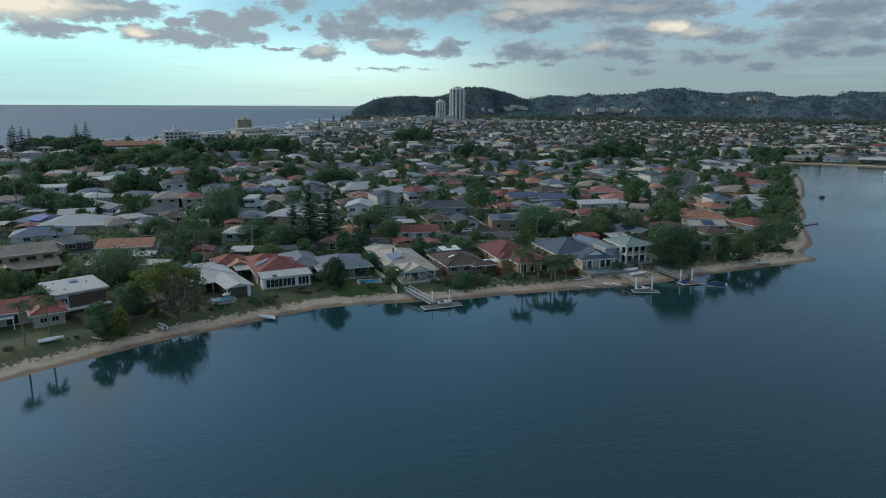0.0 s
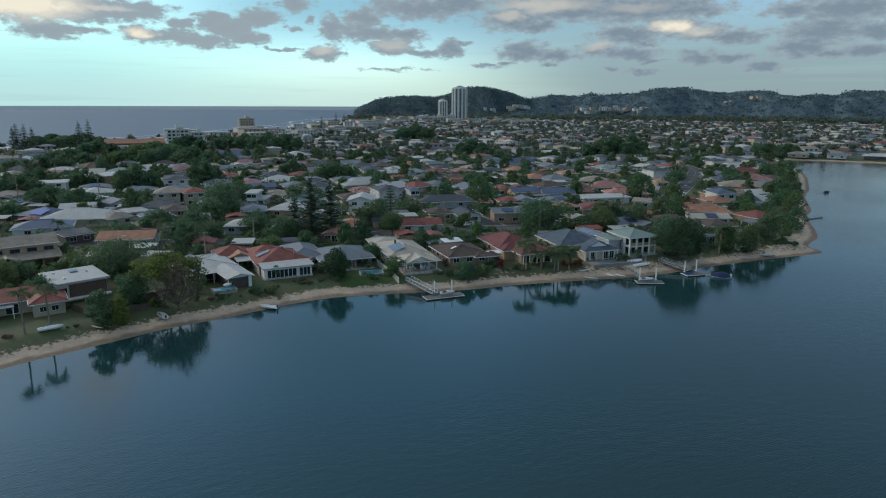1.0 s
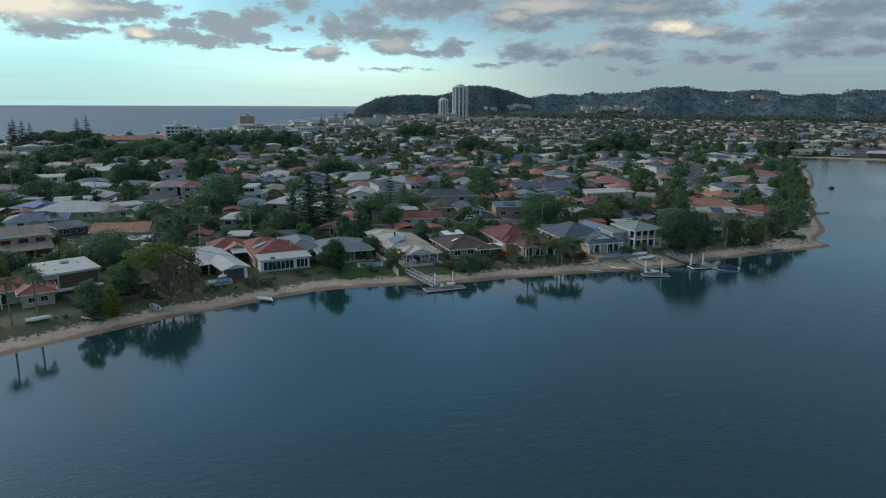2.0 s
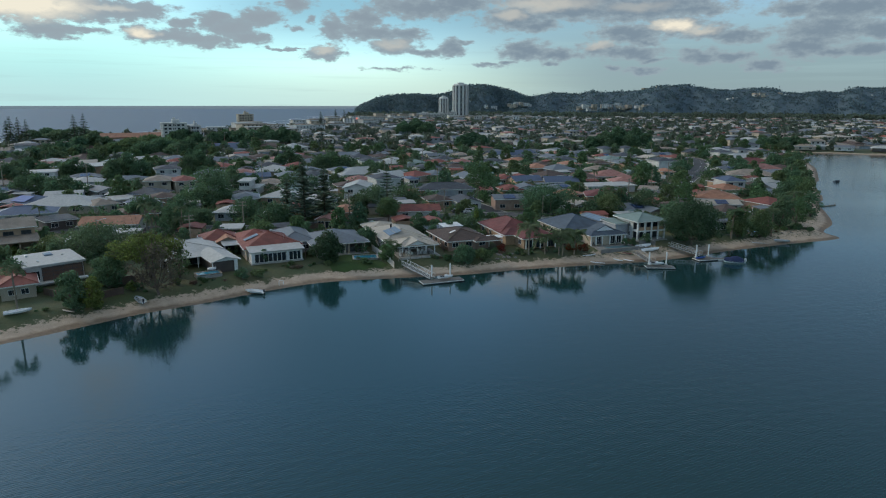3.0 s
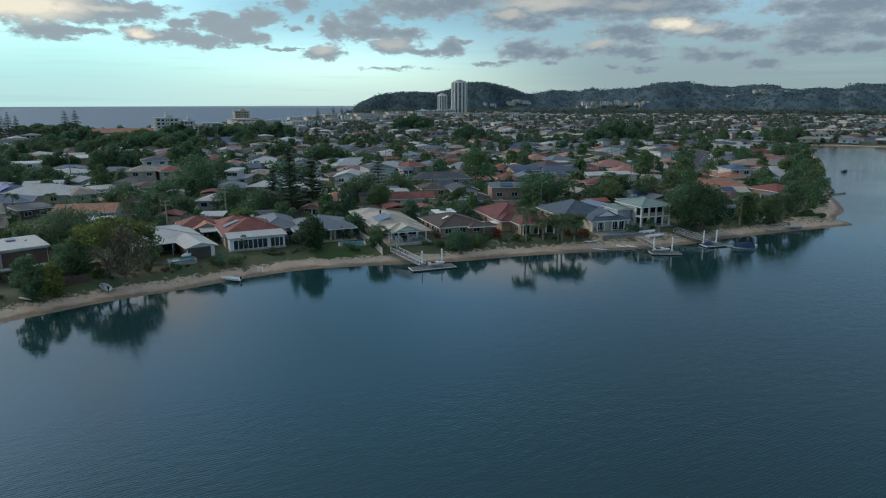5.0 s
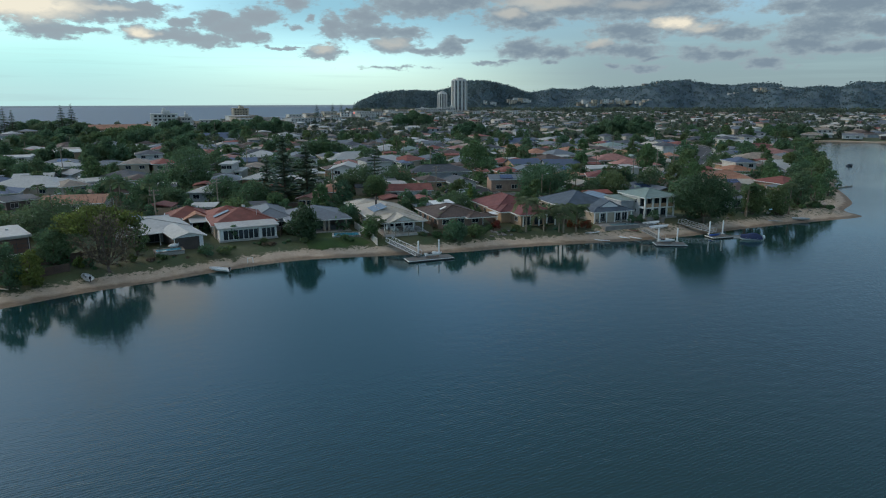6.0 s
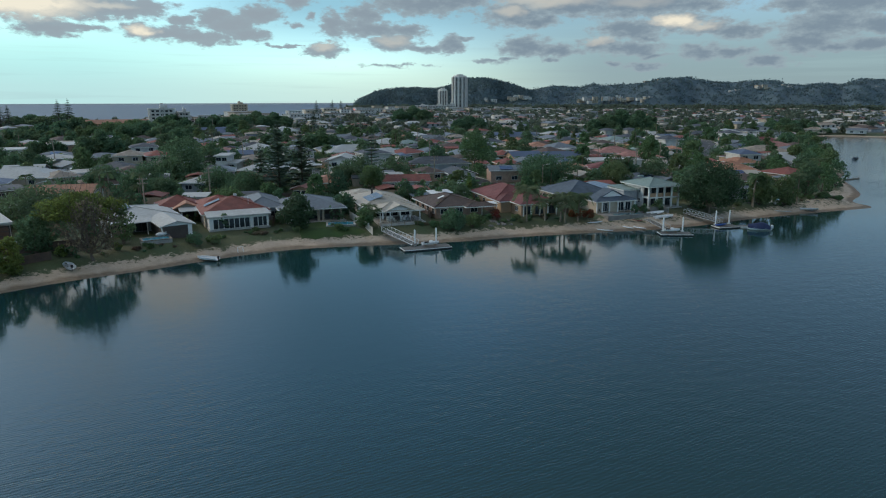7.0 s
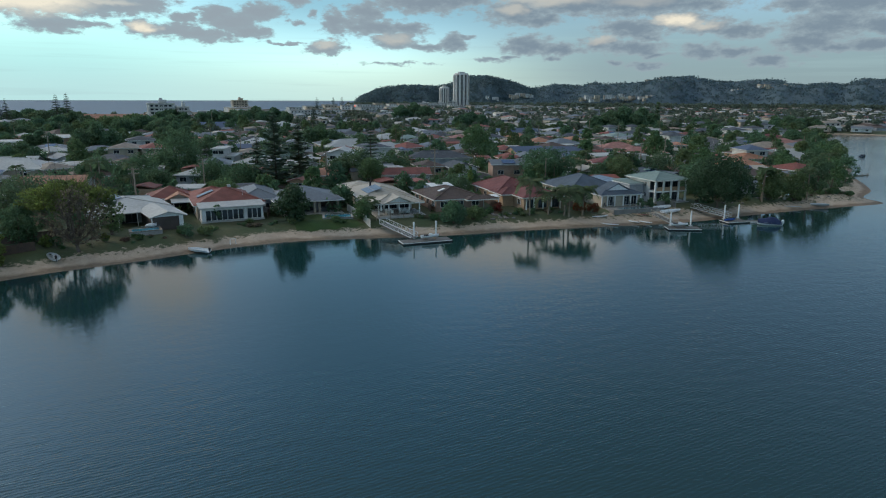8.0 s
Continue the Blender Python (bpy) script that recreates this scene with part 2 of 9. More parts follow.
R_WHITE, R_CREAM, R_GREY = roof("white", (0.41, 0.41, 0.39), True), roof("cream", (0.42, 0.37, 0.3), True), roof("grey", (0.14, 0.16, 0.18), True)
R_RED, R_DARKRED, R_ORANGE = roof("red", (0.25, 0.075, 0.055)), roof("dark red", (0.17, 0.05, 0.045)), roof("orange", (0.42, 0.2, 0.12))
R_BROWN, R_CHAR, R_BLUE = roof("brown", (0.1, 0.065, 0.05)), roof("charcoal", (0.07, 0.08, 0.095)), roof("blue", (0.07, 0.1, 0.165), True)
R_PINK, R_SAGE, R_TAN = roof("pink", (0.36, 0.17, 0.14)), roof("sage", (0.2, 0.27, 0.245), True), roof("tan", (0.3, 0.25, 0.2))
W_WHITE, W_CREAM = material("wall white", (0.58, 0.57, 0.54), big=0.4, vary=0.06), material("wall cream", (0.46, 0.39, 0.3), big=0.4, vary=0.08)
W_BRICK = material("wall brick", (0.34, 0.225, 0.17), (0.27, 0.17, 0.125), big=1.2, wave=("Z", 0.09, 0.01), vary=0.1)
W_TAN = material("wall tan", (0.45, 0.3, 0.19), big=0.6, wave=("Z", 0.09, 0.01), vary=0.1)
W_GREY = material("wall grey", (0.36, 0.38, 0.4), big=0.5, vary=0.1)
W_DARK = material("wall dark timber", (0.09, 0.07, 0.06), big=0.8, wave=("Z", 0.2, 0.02))
W_BROWN = material("wall brown screen", (0.16, 0.09, 0.065), big=0.8, wave=("X", 0.12, 0.03))
R_SLATE = roof("slate", (0.085, 0.115, 0.15))
LAWN = material("watered lawn", (0.058, 0.1, 0.03), (0.045, 0.075, 0.025), rough=0.9, spec=0.2, scale=3.0, big=0.4, bump=0.03)
WHITE = material("white paint", (0.76, 0.76, 0.74), rough=0.5, big=0.6, stain=0.12)
TRIM = material("trim off white", (0.66, 0.66, 0.63), rough=0.5, big=0.6, stain=0.15)
DARKTRIM = material("trim dark", (0.07, 0.075, 0.08), rough=0.5)
ALLOY = material("aluminium", (0.62, 0.64, 0.65), rough=0.4, metal=0.6, big=0.8)
CONC = material("concrete", (0.42, 0.41, 0.38), (0.3, 0.29, 0.27), big=0.5, bump=0.01)
OLDCONC = material("weathered concrete", (0.22, 0.215, 0.2), (0.15, 0.148, 0.14), big=0.6, bump=0.02)
DECK = material("deck boards", (0.15, 0.145, 0.13), big=0.7, wave=("X", 0.14, 0.01))
TIMBER = material("weathered timber", (0.3, 0.25, 0.19), (0.2, 0.16, 0.12), big=0.9, bump=0.02)
FENCE_M = material("fence timber", (0.13, 0.085, 0.06), (0.08, 0.055, 0.045), big=0.7, wave=("X", 0.12, 0.02), vary=0.2)
FENCE_W = material("fence pale", (0.55, 0.53, 0.48), big=0.6, wave=("X", 0.2, 0.01))
ASPHALT = material("asphalt", (0.075, 0.078, 0.082), (0.05, 0.052, 0.056), rough=0.85, scale=2.0, big=0.12, bump=0.01)
PAINT = material("road paint", (0.7, 0.7, 0.66), rough=0.6, big=1.5, stain=0.4)
BARK = material("bark", (0.13, 0.1, 0.075), (0.08, 0.06, 0.045), big=1.0, bump=0.04, vary=0.2)
PALMBARK = material("palm bark", (0.25, 0.2, 0.15), (0.17, 0.14, 0.1), big=1.0, wave=("Z", 0.3, 0.03))
LEAF = material("leaves green", (0.143, 0.213, 0.096), (0.102, 0.160, 0.077), rough=0.75, spec=0.18, scale=0.4, big=0.35, vary=0.26, spread="clump", trans=0.45)
LEAF_D = material("leaves dark", (0.125, 0.207, 0.112), (0.092, 0.157, 0.090), rough=0.75, spec=0.18, scale=0.4, big=0.35, vary=0.26, spread="clump", trans=0.45)
LEAF_L = material("leaves light", (0.164, 0.230, 0.065), (0.113, 0.167, 0.054), rough=0.75, spec=0.18, scale=0.4, big=0.35, vary=0.26, spread="clump", trans=0.45)
LEAF_P = material("palm fronds", (0.126, 0.179, 0.092), (0.091, 0.132, 0.070), rough=0.75, spec=0.18, scale=0.4, big=0.4, vary=0.26, spread="clump", trans=0.45)
LEAF_B = material("leaves bronze", (0.224, 0.179, 0.129), (0.164, 0.132, 0.100), rough=0.75, spec=0.18, scale=0.4, big=0.4, vary=0.26, spread="clump", trans=0.45)
LEAF_F = material("fig leaves", (0.075, 0.122, 0.062), (0.055, 0.094, 0.05), rough=0.6, spec=0.25, scale=0.4, big=0.5, vary=0.3, spread="clump", trans=0.35)
LEAF_R = material("leaves red", (0.2, 0.04, 0.03), (0.09, 0.06, 0.03), rough=0.75, spec=0.18, scale=0.6, big=0.9, vary=0.26, spread="clump", trans=0.3)
LEAF_G = material("leaves grey green", (0.134, 0.171, 0.127), (0.100, 0.129, 0.097), rough=0.75, spec=0.18, scale=0.4, big=0.35, vary=0.26, spread="clump", trans=0.45)
PINE = material("pine needles", (0.116, 0.179, 0.126), (0.085, 0.130, 0.096), rough=0.75, spec=0.18, big=0.3, vary=0.26, spread="clump")
# hill woods: distance haze is painted into both base colours as pale blue
FOREST_HAZE = material("hazed forest canopy", (0.09, 0.13, 0.15), (0.077, 0.11, 0.13), rough=0.9, spec=0.1, scale=0.02, big=0.012, bump=0.3)
HILL_LEAF_HAZE = material("hazed hill forest leaves", (0.118, 0.16, 0.178), (0.1, 0.138, 0.155), rough=0.9, spec=0.1, scale=0.05, big=0.01, vary=0.14, spread="clump", trans=0.5)
HULL = material("hull white", (0.74, 0.75, 0.75), rough=0.3, big=1.2, stain=0.1)
NAVY = material("navy canvas", (0.02, 0.035, 0.1), rough=0.8, big=1.5, bump=0.03)
BLUEFAB = material("blue plastic", (0.03, 0.1, 0.36), rough=0.5, big=1.5)
AQUA = material("pool water", (0.06, 0.35, 0.5), rough=0.08, big=0.5, stain=0.3)
SOLAR = material("solar cells", (0.03, 0.05, 0.12), rough=0.15, big=0.8, wave=("X", 0.5, 0.002))
SOLAR_B = material("solar heating mat", (0.17, 0.25, 0.34), rough=0.6, big=0.8)
BLACK = material("black rubber", (0.02, 0.02, 0.022), rough=0.7)
CAR_W, CAR_D, CAR_R = material("car white", (0.75, 0.76, 0.77), rough=0.25), material("car dark", (0.05, 0.06, 0.075), rough=0.25), material("car silver", (0.42, 0.44, 0.46), rough=0.25, metal=0.4)
GLASS = material("window glass", (0.025, 0.032, 0.04), rough=0.06, big=0.4, stain=0.4)
SIGN_R = material("red sign lamp", (0.7, 0.1, 0.06), rough=0.4)
FOAM = material("surf foam", (0.7, 0.72, 0.72), (0.45, 0.5, 0.52), rough=0.9, scale=0.3, big=0.05)
POOL_PALE = material("pale plunge pool water", (0.16, 0.27, 0.3), rough=0.1, big=0.5, stain=0.25)
CLEAR = material("clear glass", (0.9, 0.95, 0.95), rough=0.03)
CLEAR.node_tree.nodes["Principled BSDF"].inputs["Transmission Weight"].default_value = 1.0
ROCK = material("rock", (0.22, 0.2, 0.18), (0.12, 0.11, 0.1), big=0.8, bump=0.1)


def ground_material():
    mt = bpy.data.materials.new("lawn and sand")
    mt.use_nodes = True
    nt = mt.node_tree
    L, N = nt.links.new, nt.nodes.new
    b = nt.nodes["Principled BSDF"]
    b.inputs["Roughness"].default_value = 0.9
    tc = N("ShaderNodeTexCoord")
    at = N("ShaderNodeAttribute")
    at.attribute_name = "inland"

    def noise_(scale, detail=5.0, rough=0.6):
        n = N("ShaderNodeTexNoise")
        n.inputs["Scale"].default_value, n.inputs["Detail"].default_value, n.inputs["Roughness"].default_value = scale, detail, rough
        L(tc.outputs["Object"], n.inputs["Vector"])
        return n.outputs["Fac"]

    def rng(x, lo, hi, a=0.0, c=1.0):
        n = N("ShaderNodeMapRange")
        n.interpolation_type = "SMOOTHSTEP"
        L(x, n.inputs["Value"])
        n.inputs["From Min"].default_value, n.inputs["From Max"].default_value = lo, hi
        n.inputs["To Min"].default_value, n.inputs["To Max"].default_value = a, c
        return n.outputs["Result"]

    def mix(fac, a, c):
        n = N("ShaderNodeMix")
        n.data_type = "RGBA"
        L(fac, n.inputs[0])
        for i, v in ((6, a), (7, c)):
            if isinstance(v, tuple):
                n.inputs[i].default_value = (*v, 1)
            else:
                L(v, n.inputs[i])
        return n.outputs[2]

    def add(a, c, k):
        n = N("ShaderNodeMath")
        n.operation = "MULTIPLY_ADD"
        L(c, n.inputs[0])
        n.inputs[1].default_value = k
        L(a, n.inputs[2])
        return n.outputs[0]

    grass = mix(rng(noise_(0.12), 0.38, 0.62), (0.06, 0.092, 0.037), (0.105, 0.107, 0.05))
    grass = mix(rng(noise_(2.5), 0.3, 0.75), grass, (0.06, 0.072, 0.03))
    sand = mix(rng(noise_(0.5), 0.35, 0.65), (0.52, 0.41, 0.31), (0.43, 0.335, 0.25))
    sand = mix(rng(noise_(5.0), 0.45, 0.8), sand, (0.34, 0.26, 0.19))
    wet = mix(rng(noise_(1.5), 0.3, 0.7), (0.24, 0.175, 0.12), (0.18, 0.13, 0.088))
    d = add(at.outputs["Fac"], noise_(0.35), 3.0)
    sand = mix(rng(d, 2.6, 4.0), wet, sand)
    weed = noise_(1.1, 6.0, 0.7)
    edge = add(d, weed, 8.0)
    col = mix(rng(edge, 9.4, 10.6), sand, grass)
    L(col, b.inputs["Base Color"])
    bp = N("ShaderNodeBump")
    bp.inputs["Distance"].default_value, bp.inputs["Strength"].default_value = 0.12, 0.7
    L(noise_(3.0, 6.0), bp.inputs["Height"]), L(bp.outputs["Normal"], b.inputs["Normal"])
    return mt


def water_material(name, deep, ripple, size):
    mt = bpy.data.materials.new(name)
    mt.use_nodes = True
    nt = mt.node_tree
    L, N = nt.links.new, nt.nodes.new
    b = nt.nodes["Principled BSDF"]
    b.inputs["Base Color"].default_value = (*deep, 1)
    b.inputs["Roughness"].default_value, b.inputs["IOR"].default_value = 0.03, 1.42
    tc = N("ShaderNodeTexCoord")
    mp = N("ShaderNodeMapping")
    mp.inputs["Rotation"].default_value = (0, 0, radians(-22))
    mp.inputs["Scale"].default_value = (0.55, 1.0, 1.0)
    L(tc.outputs["Object"], mp.inputs["Vector"])
    n1, n2, n3 = N("ShaderNodeTexNoise"), N("ShaderNodeTexNoise"), N("ShaderNodeTexNoise")
    for n, s, dt in ((n1, 1.0 / size, 3.0), (n2, 0.3 / size, 2.0), (n3, 0.02, 4.0)):
        n.inputs["Scale"].default_value, n.inputs["Detail"].default_value = s, dt
        L(mp.outputs[0], n.inputs["Vector"])
    a = N("ShaderNodeMath")
    a.operation = "MULTIPLY_ADD"
    L(n2.outputs["Fac"], a.inputs[0])
    a.inputs[1].default_value = 1.5
    L(n1.outputs["Fac"], a.inputs[2])
    # short wind wavelets in broken rows
    wv = N("ShaderNodeTexWave")
    wv.bands_direction = "Y"
    wv.inputs["Scale"].default_value, wv.inputs["Distortion"].default_value = 0.314 / (size * 0.85), 9.0
    wv.inputs["Detail"].default_value, wv.inputs["Detail Scale"].default_value, wv.inputs["Detail Roughness"].default_value = 4.0, 0.8, 0.65
    L(mp.outputs[0], wv.inputs["Vector"])
    a2 = N("ShaderNodeMath")
    a2.operation = "MULTIPLY_ADD"
    L(wv.outputs["Fac"], a2.inputs[0])
    a2.inputs[1].default_value = 0.26
    L(a.outputs[0], a2.inputs[2])
    gust = N("ShaderNodeMapRange")
    gust.inputs["From Min"].default_value, gust.inputs["From Max"].default_value = 0.35, 0.65
    gust.inputs["To Min"].default_value, gust.inputs["To Max"].default_value = 0.45, 1.0
    L(n3.outputs["Fac"], gust.inputs["Value"])
    bp = N("ShaderNodeBump")
    bp.inputs["Distance"].default_value = ripple
    # calm lee water along the beach, wind ripples farther out
    sep = N("ShaderNodeSeparateXYZ")
    L(tc.outputs["Object"], sep.inputs[0])
    off = N("ShaderNodeMath")
    off.operation = "MULTIPLY_ADD"
    L(sep.outputs[0], off.inputs[0])
    off.inputs[1].default_value = -0.2
    L(sep.outputs[1], off.inputs[2])
    lee = N("ShaderNodeMapRange")
    lee.interpolation_type = "SMOOTHSTEP"
    lee.inputs["From Min"].default_value, lee.inputs["From Max"].default_value = 50.0, 104.0
    lee.inputs["To Min"].default_value, lee.inputs["To Max"].default_value = 1.0, 0.2
    L(off.outputs[0], lee.inputs["Value"])
    open_ = N("ShaderNodeMapRange")
    open_.interpolation_type = "SMOOTHSTEP"
    open_.inputs["From Min"].default_value, open_.inputs["From Max"].default_value = 125.0, 185.0
    L(sep.outputs[0], open_.inputs["Value"])
    most = N("ShaderNodeMath")
    most.operation = "MAXIMUM"
    L(lee.outputs["Result"], most.inputs[0]), L(open_.outputs["Result"], most.inputs[1])
    wind = N("ShaderNodeMath")
    wind.operation = "MULTIPLY"
    L(gust.outputs["Result"], wind.inputs[0]), L(most.outputs[0], wind.inputs[1])
    L(wind.outputs[0], bp.inputs["Strength"])
    L(a2.outputs[0], bp.inputs["Height"]), L(bp.outputs["Normal"], b.inputs["Normal"])
    return mt


# ---- mesh helpers ----
def part(name, bm, mat, parent=None, label="", smooth=False):
    me = bpy.data.meshes.new(name)
    bm.to_mesh(me)
    bm.free()
    me.materials.append(mat)
    if smooth:
        me.polygons.foreach_set("use_smooth", [True] * len(me.polygons))
    ob = new(name, me)
    if parent:
        ob.parent = parent
    if label:
        tagged(ob, label)
    return ob


def mesh_of(name, verts, faces, mat, parent=None, smooth=False):
    me = bpy.data.meshes.new(name)
    me.from_pydata(verts, [], faces)
    me.materials.append(mat)
    if smooth:
        me.polygons.foreach_set("use_smooth", [True] * len(me.polygons))
    ob = new(name, me)
    if parent:
        ob.parent = parent
    return ob


def box(bm, cx, cy, cz, sx, sy, sz, rz=0.0, bev=0.0):
    """A box whose base centre is (cx, cy, cz)."""
    mtx = pose(cx, cy, cz + sz / 2, 0, 0, rz) @ Matrix.Diagonal((sx, sy, sz, 1))
    g = bmesh.ops.create_cube(bm, size=1.0, matrix=mtx)
    if bev:
        es = list({e for v in g["verts"] for e in v.link_edges})
        bmesh.ops.bevel(bm, geom=es, offset=bev, segments=1, affect="EDGES")


def rod(bm, a, b, r1, r2=None, seg=8):
    a, b = Vector(a), Vector(b)
    d = b - a
    m = Matrix.Translation((a + b) / 2) @ d.to_track_quat("Z", "Y").to_matrix().to_4x4()
    bmesh.ops.create_cone(bm, cap_ends=True, segments=seg, radius1=r1, radius2=r1 if r2 is None else r2, depth=d.length, matrix=m)


def poly(bm, pts):
    return bm.faces.new([bm.verts.new(p) for p in pts])


def one(fn, *a, **k):
    bm = bmesh.new()
    fn(bm, *a, **k)
    return bm


def thing(name, x, y, z, rz, label, category, group="", kind=""):
    e = new(name)
    e.empty_display_size = 0.3
    e.matrix_world = pose(x, y, z, 0, 0, rz)
    return tagged(e, label, category, group, kind)

# ---- land and water ----
SHORE = [(-250, -60), (-130, 35), (-80, 77), (-43, 103.9), (-34.7, 109), (-26.5, 113.7), (-18.9, 118.0), (-8.4, 121.8), (-2, 124.8), (7.2, 128.6), (15.8, 130.4), (31.4, 129.6),
         (44.5, 128.6), (55.5, 129.4), (72, 129.4), (89, 129), (101.3, 130), (115.4, 133.2), (133.6, 136), (146, 137.3), (158, 138.6), (161.5, 141), (164, 148.5), (177, 158),
         (189.6, 172), (206, 192), (222, 206), (250, 238), (272, 258), (302, 289), (326, 316), (370, 372), (396, 412), (424, 400), (446, 377), (470, 352)]


def spline(pts, n):
    out = []
    P = [Vector((*p, 0)) for p in pts]
    for i in range(len(P) - 1):
        p0, p1, p2, p3 = P[max(i - 1, 0)], P[i], P[i + 1], P[min(i + 2, len(P) - 1)]
        for k in range(n):
            t = k / n
            v = 0.5 * (2 * p1 + (p2 - p0) * t + (2 * p0 - 5 * p1 + 4 * p2 - p3) * t * t + (3 * p1 - p0 - 3 * p2 + p3) * t ** 3)
            out.append((v.x, v.y))
    out.append(pts[-1])
    return np.array(out)


LAKE = np.concatenate([spline(SHORE, 6), [(620, 260), (1100, 60), (1500, -600), (-700, -600), (-500, -250)]])
COAST = np.array([(-900, 380), (-420, 520), (-262, 640), (-190, 700), (-110, 830), (0, 1030), (80, 1260), (140, 1500), (200, 1800), (330, 2060), (330, 2500), (900, 5200), (-5000, 5200), (-5000, 380)], float)


def signed(poly_, X, Y):
    """Distance to a closed outline, below zero inside it."""
    d2 = np.full(X.shape, 1e18)
    inside = np.zeros(X.shape, bool)
    for (x0, y0), (x1, y1) in zip(poly_, np.roll(poly_, -1, axis=0)):
        dx, dy = x1 - x0, y1 - y0
        t = np.clip(((X - x0) * dx + (Y - y0) * dy) / (dx * dx + dy * dy + 1e-9), 0, 1)
        d2 = np.minimum(d2, (X - x0 - t * dx) ** 2 + (Y - y0 - t * dy) ** 2)
        if y0 != y1:
            hit = ((y0 > Y) != (y1 > Y)) & (X < dx * (Y - y0) / (dy) + x0)
            inside ^= hit
    return np.where(inside, -1, 1) * np.sqrt(d2)


def inland(X, Y):
    X, Y = np.asarray(X, float), np.asarray(Y, float)
    return np.minimum(signed(LAKE, X, Y), signed(COAST, X, Y) * 0.35)


def level(d, X, Y):
    """Height of the ground from its distance to the water."""
    wob = 0.12 * np.sin(X * 0.31 + 1.0) * np.sin(Y * 0.27) + 0.06 * np.sin(X * 0.9) * np.cos(Y * 0.8)
    up = np.clip(d / 9.0, 0, 1)
    z = 1.9 * (0.35 * up + 0.65 * up * up * (3 - 2 * up)) + wob * np.clip(d / 4, 0, 1) * np.clip(1.5 - d / 30, 0.15, 1)
    return np.where(d > 0, z, np.maximum(d * 0.16, -2.5))


def lines(lo, fine_lo, fine_hi, hi, s, grow):
    a = list(np.arange(fine_lo, fine_hi, s))
    st, v = s, fine_hi
    while v < hi:
        a.append(v)
        st = min(st * grow, 90)
        v += st
    st, v = s, fine_lo
    while v > lo:
        st = min(st * grow, 90)
        v -= st
        a.insert(0, v)
    return np.array(a)


gx, gy = lines(-1500, -60, 210, 4800, 1.0, 1.06), lines(-700, 98, 180, 4850, 1.0, 1.06)
GX, GY = np.meshgrid(gx, gy)
GD = inland(GX, GY)
GZ = level(GD, GX, GY)
nx, ny = len(gx), len(gy)
idx = np.arange(nx * ny).reshape(ny, nx)
quads = np.stack([idx[:-1, :-1], idx[:-1, 1:], idx[1:, 1:], idx[1:, :-1]], -1).reshape(-1, 4)
# bare sand reaches farther up round the two jetties and over the point
GS = GD - 6.0 * np.exp(-((GX - 91) / 10.0) ** 2) * (GY < 160) - 3.5 * np.exp(-((GX - 152) / 16.0) ** 2) * (GY < 175)
GS = np.where(GD > 0, np.maximum(GS, np.minimum(GD, 4.2)), GD)
ground = mesh_of("ground", np.stack([GX, GY, GZ], -1).reshape(-1, 3).tolist(), quads.tolist(), ground_material(), smooth=True)
ground.data.attributes.new("inland", "FLOAT", "POINT").data.foreach_set("value", GS.reshape(-1).astype(np.float32))
tagged(ground, "flat grassy suburban land with a pale sandy lake beach", "ground", kind="structure")

bm = bmesh.new()
poly(bm, [(-900, -700, 0), (1600, -700, 0), (1600, 60, 0), (470, 420, 0), (-300, 420, 0), (-900, 420, 0)])
water = part("water", bm, water_material("lake water", (0.0105, 0.0435, 0.046), 0.036, 0.4))
tagged(water, "calm dark blue lake water with fine ripples", "water", kind="structure")
bm = bmesh.new()
rows_ = [[bm.verts.new((x, y, -0.3)) for x in (-4900, 900)] for y in (380, 2000, 4850)]
for r0, r1 in zip(rows_, rows_[1:]):
    bm.faces.new((r0[0], r0[1], r1[1], r1[0]))
sea_mat = water_material("sea water", (0.15, 0.19, 0.235), 1.6, 7.0)
sea_mat.node_tree.nodes["Principled BSDF"].inputs["Roughness"].default_value = 0.55
sea_mat.node_tree.nodes["Principled BSDF"].inputs["Specular IOR Level"].default_value = 0.12
sea = part("sea", bm, sea_mat)
tagged(sea, "grey blue ocean reaching the horizon beyond the beach", "sea", kind="structure")


def ground_z(x, y):
    d = inland([x], [y])
    return float(level(d, np.array([x]), np.array([y]))[0])


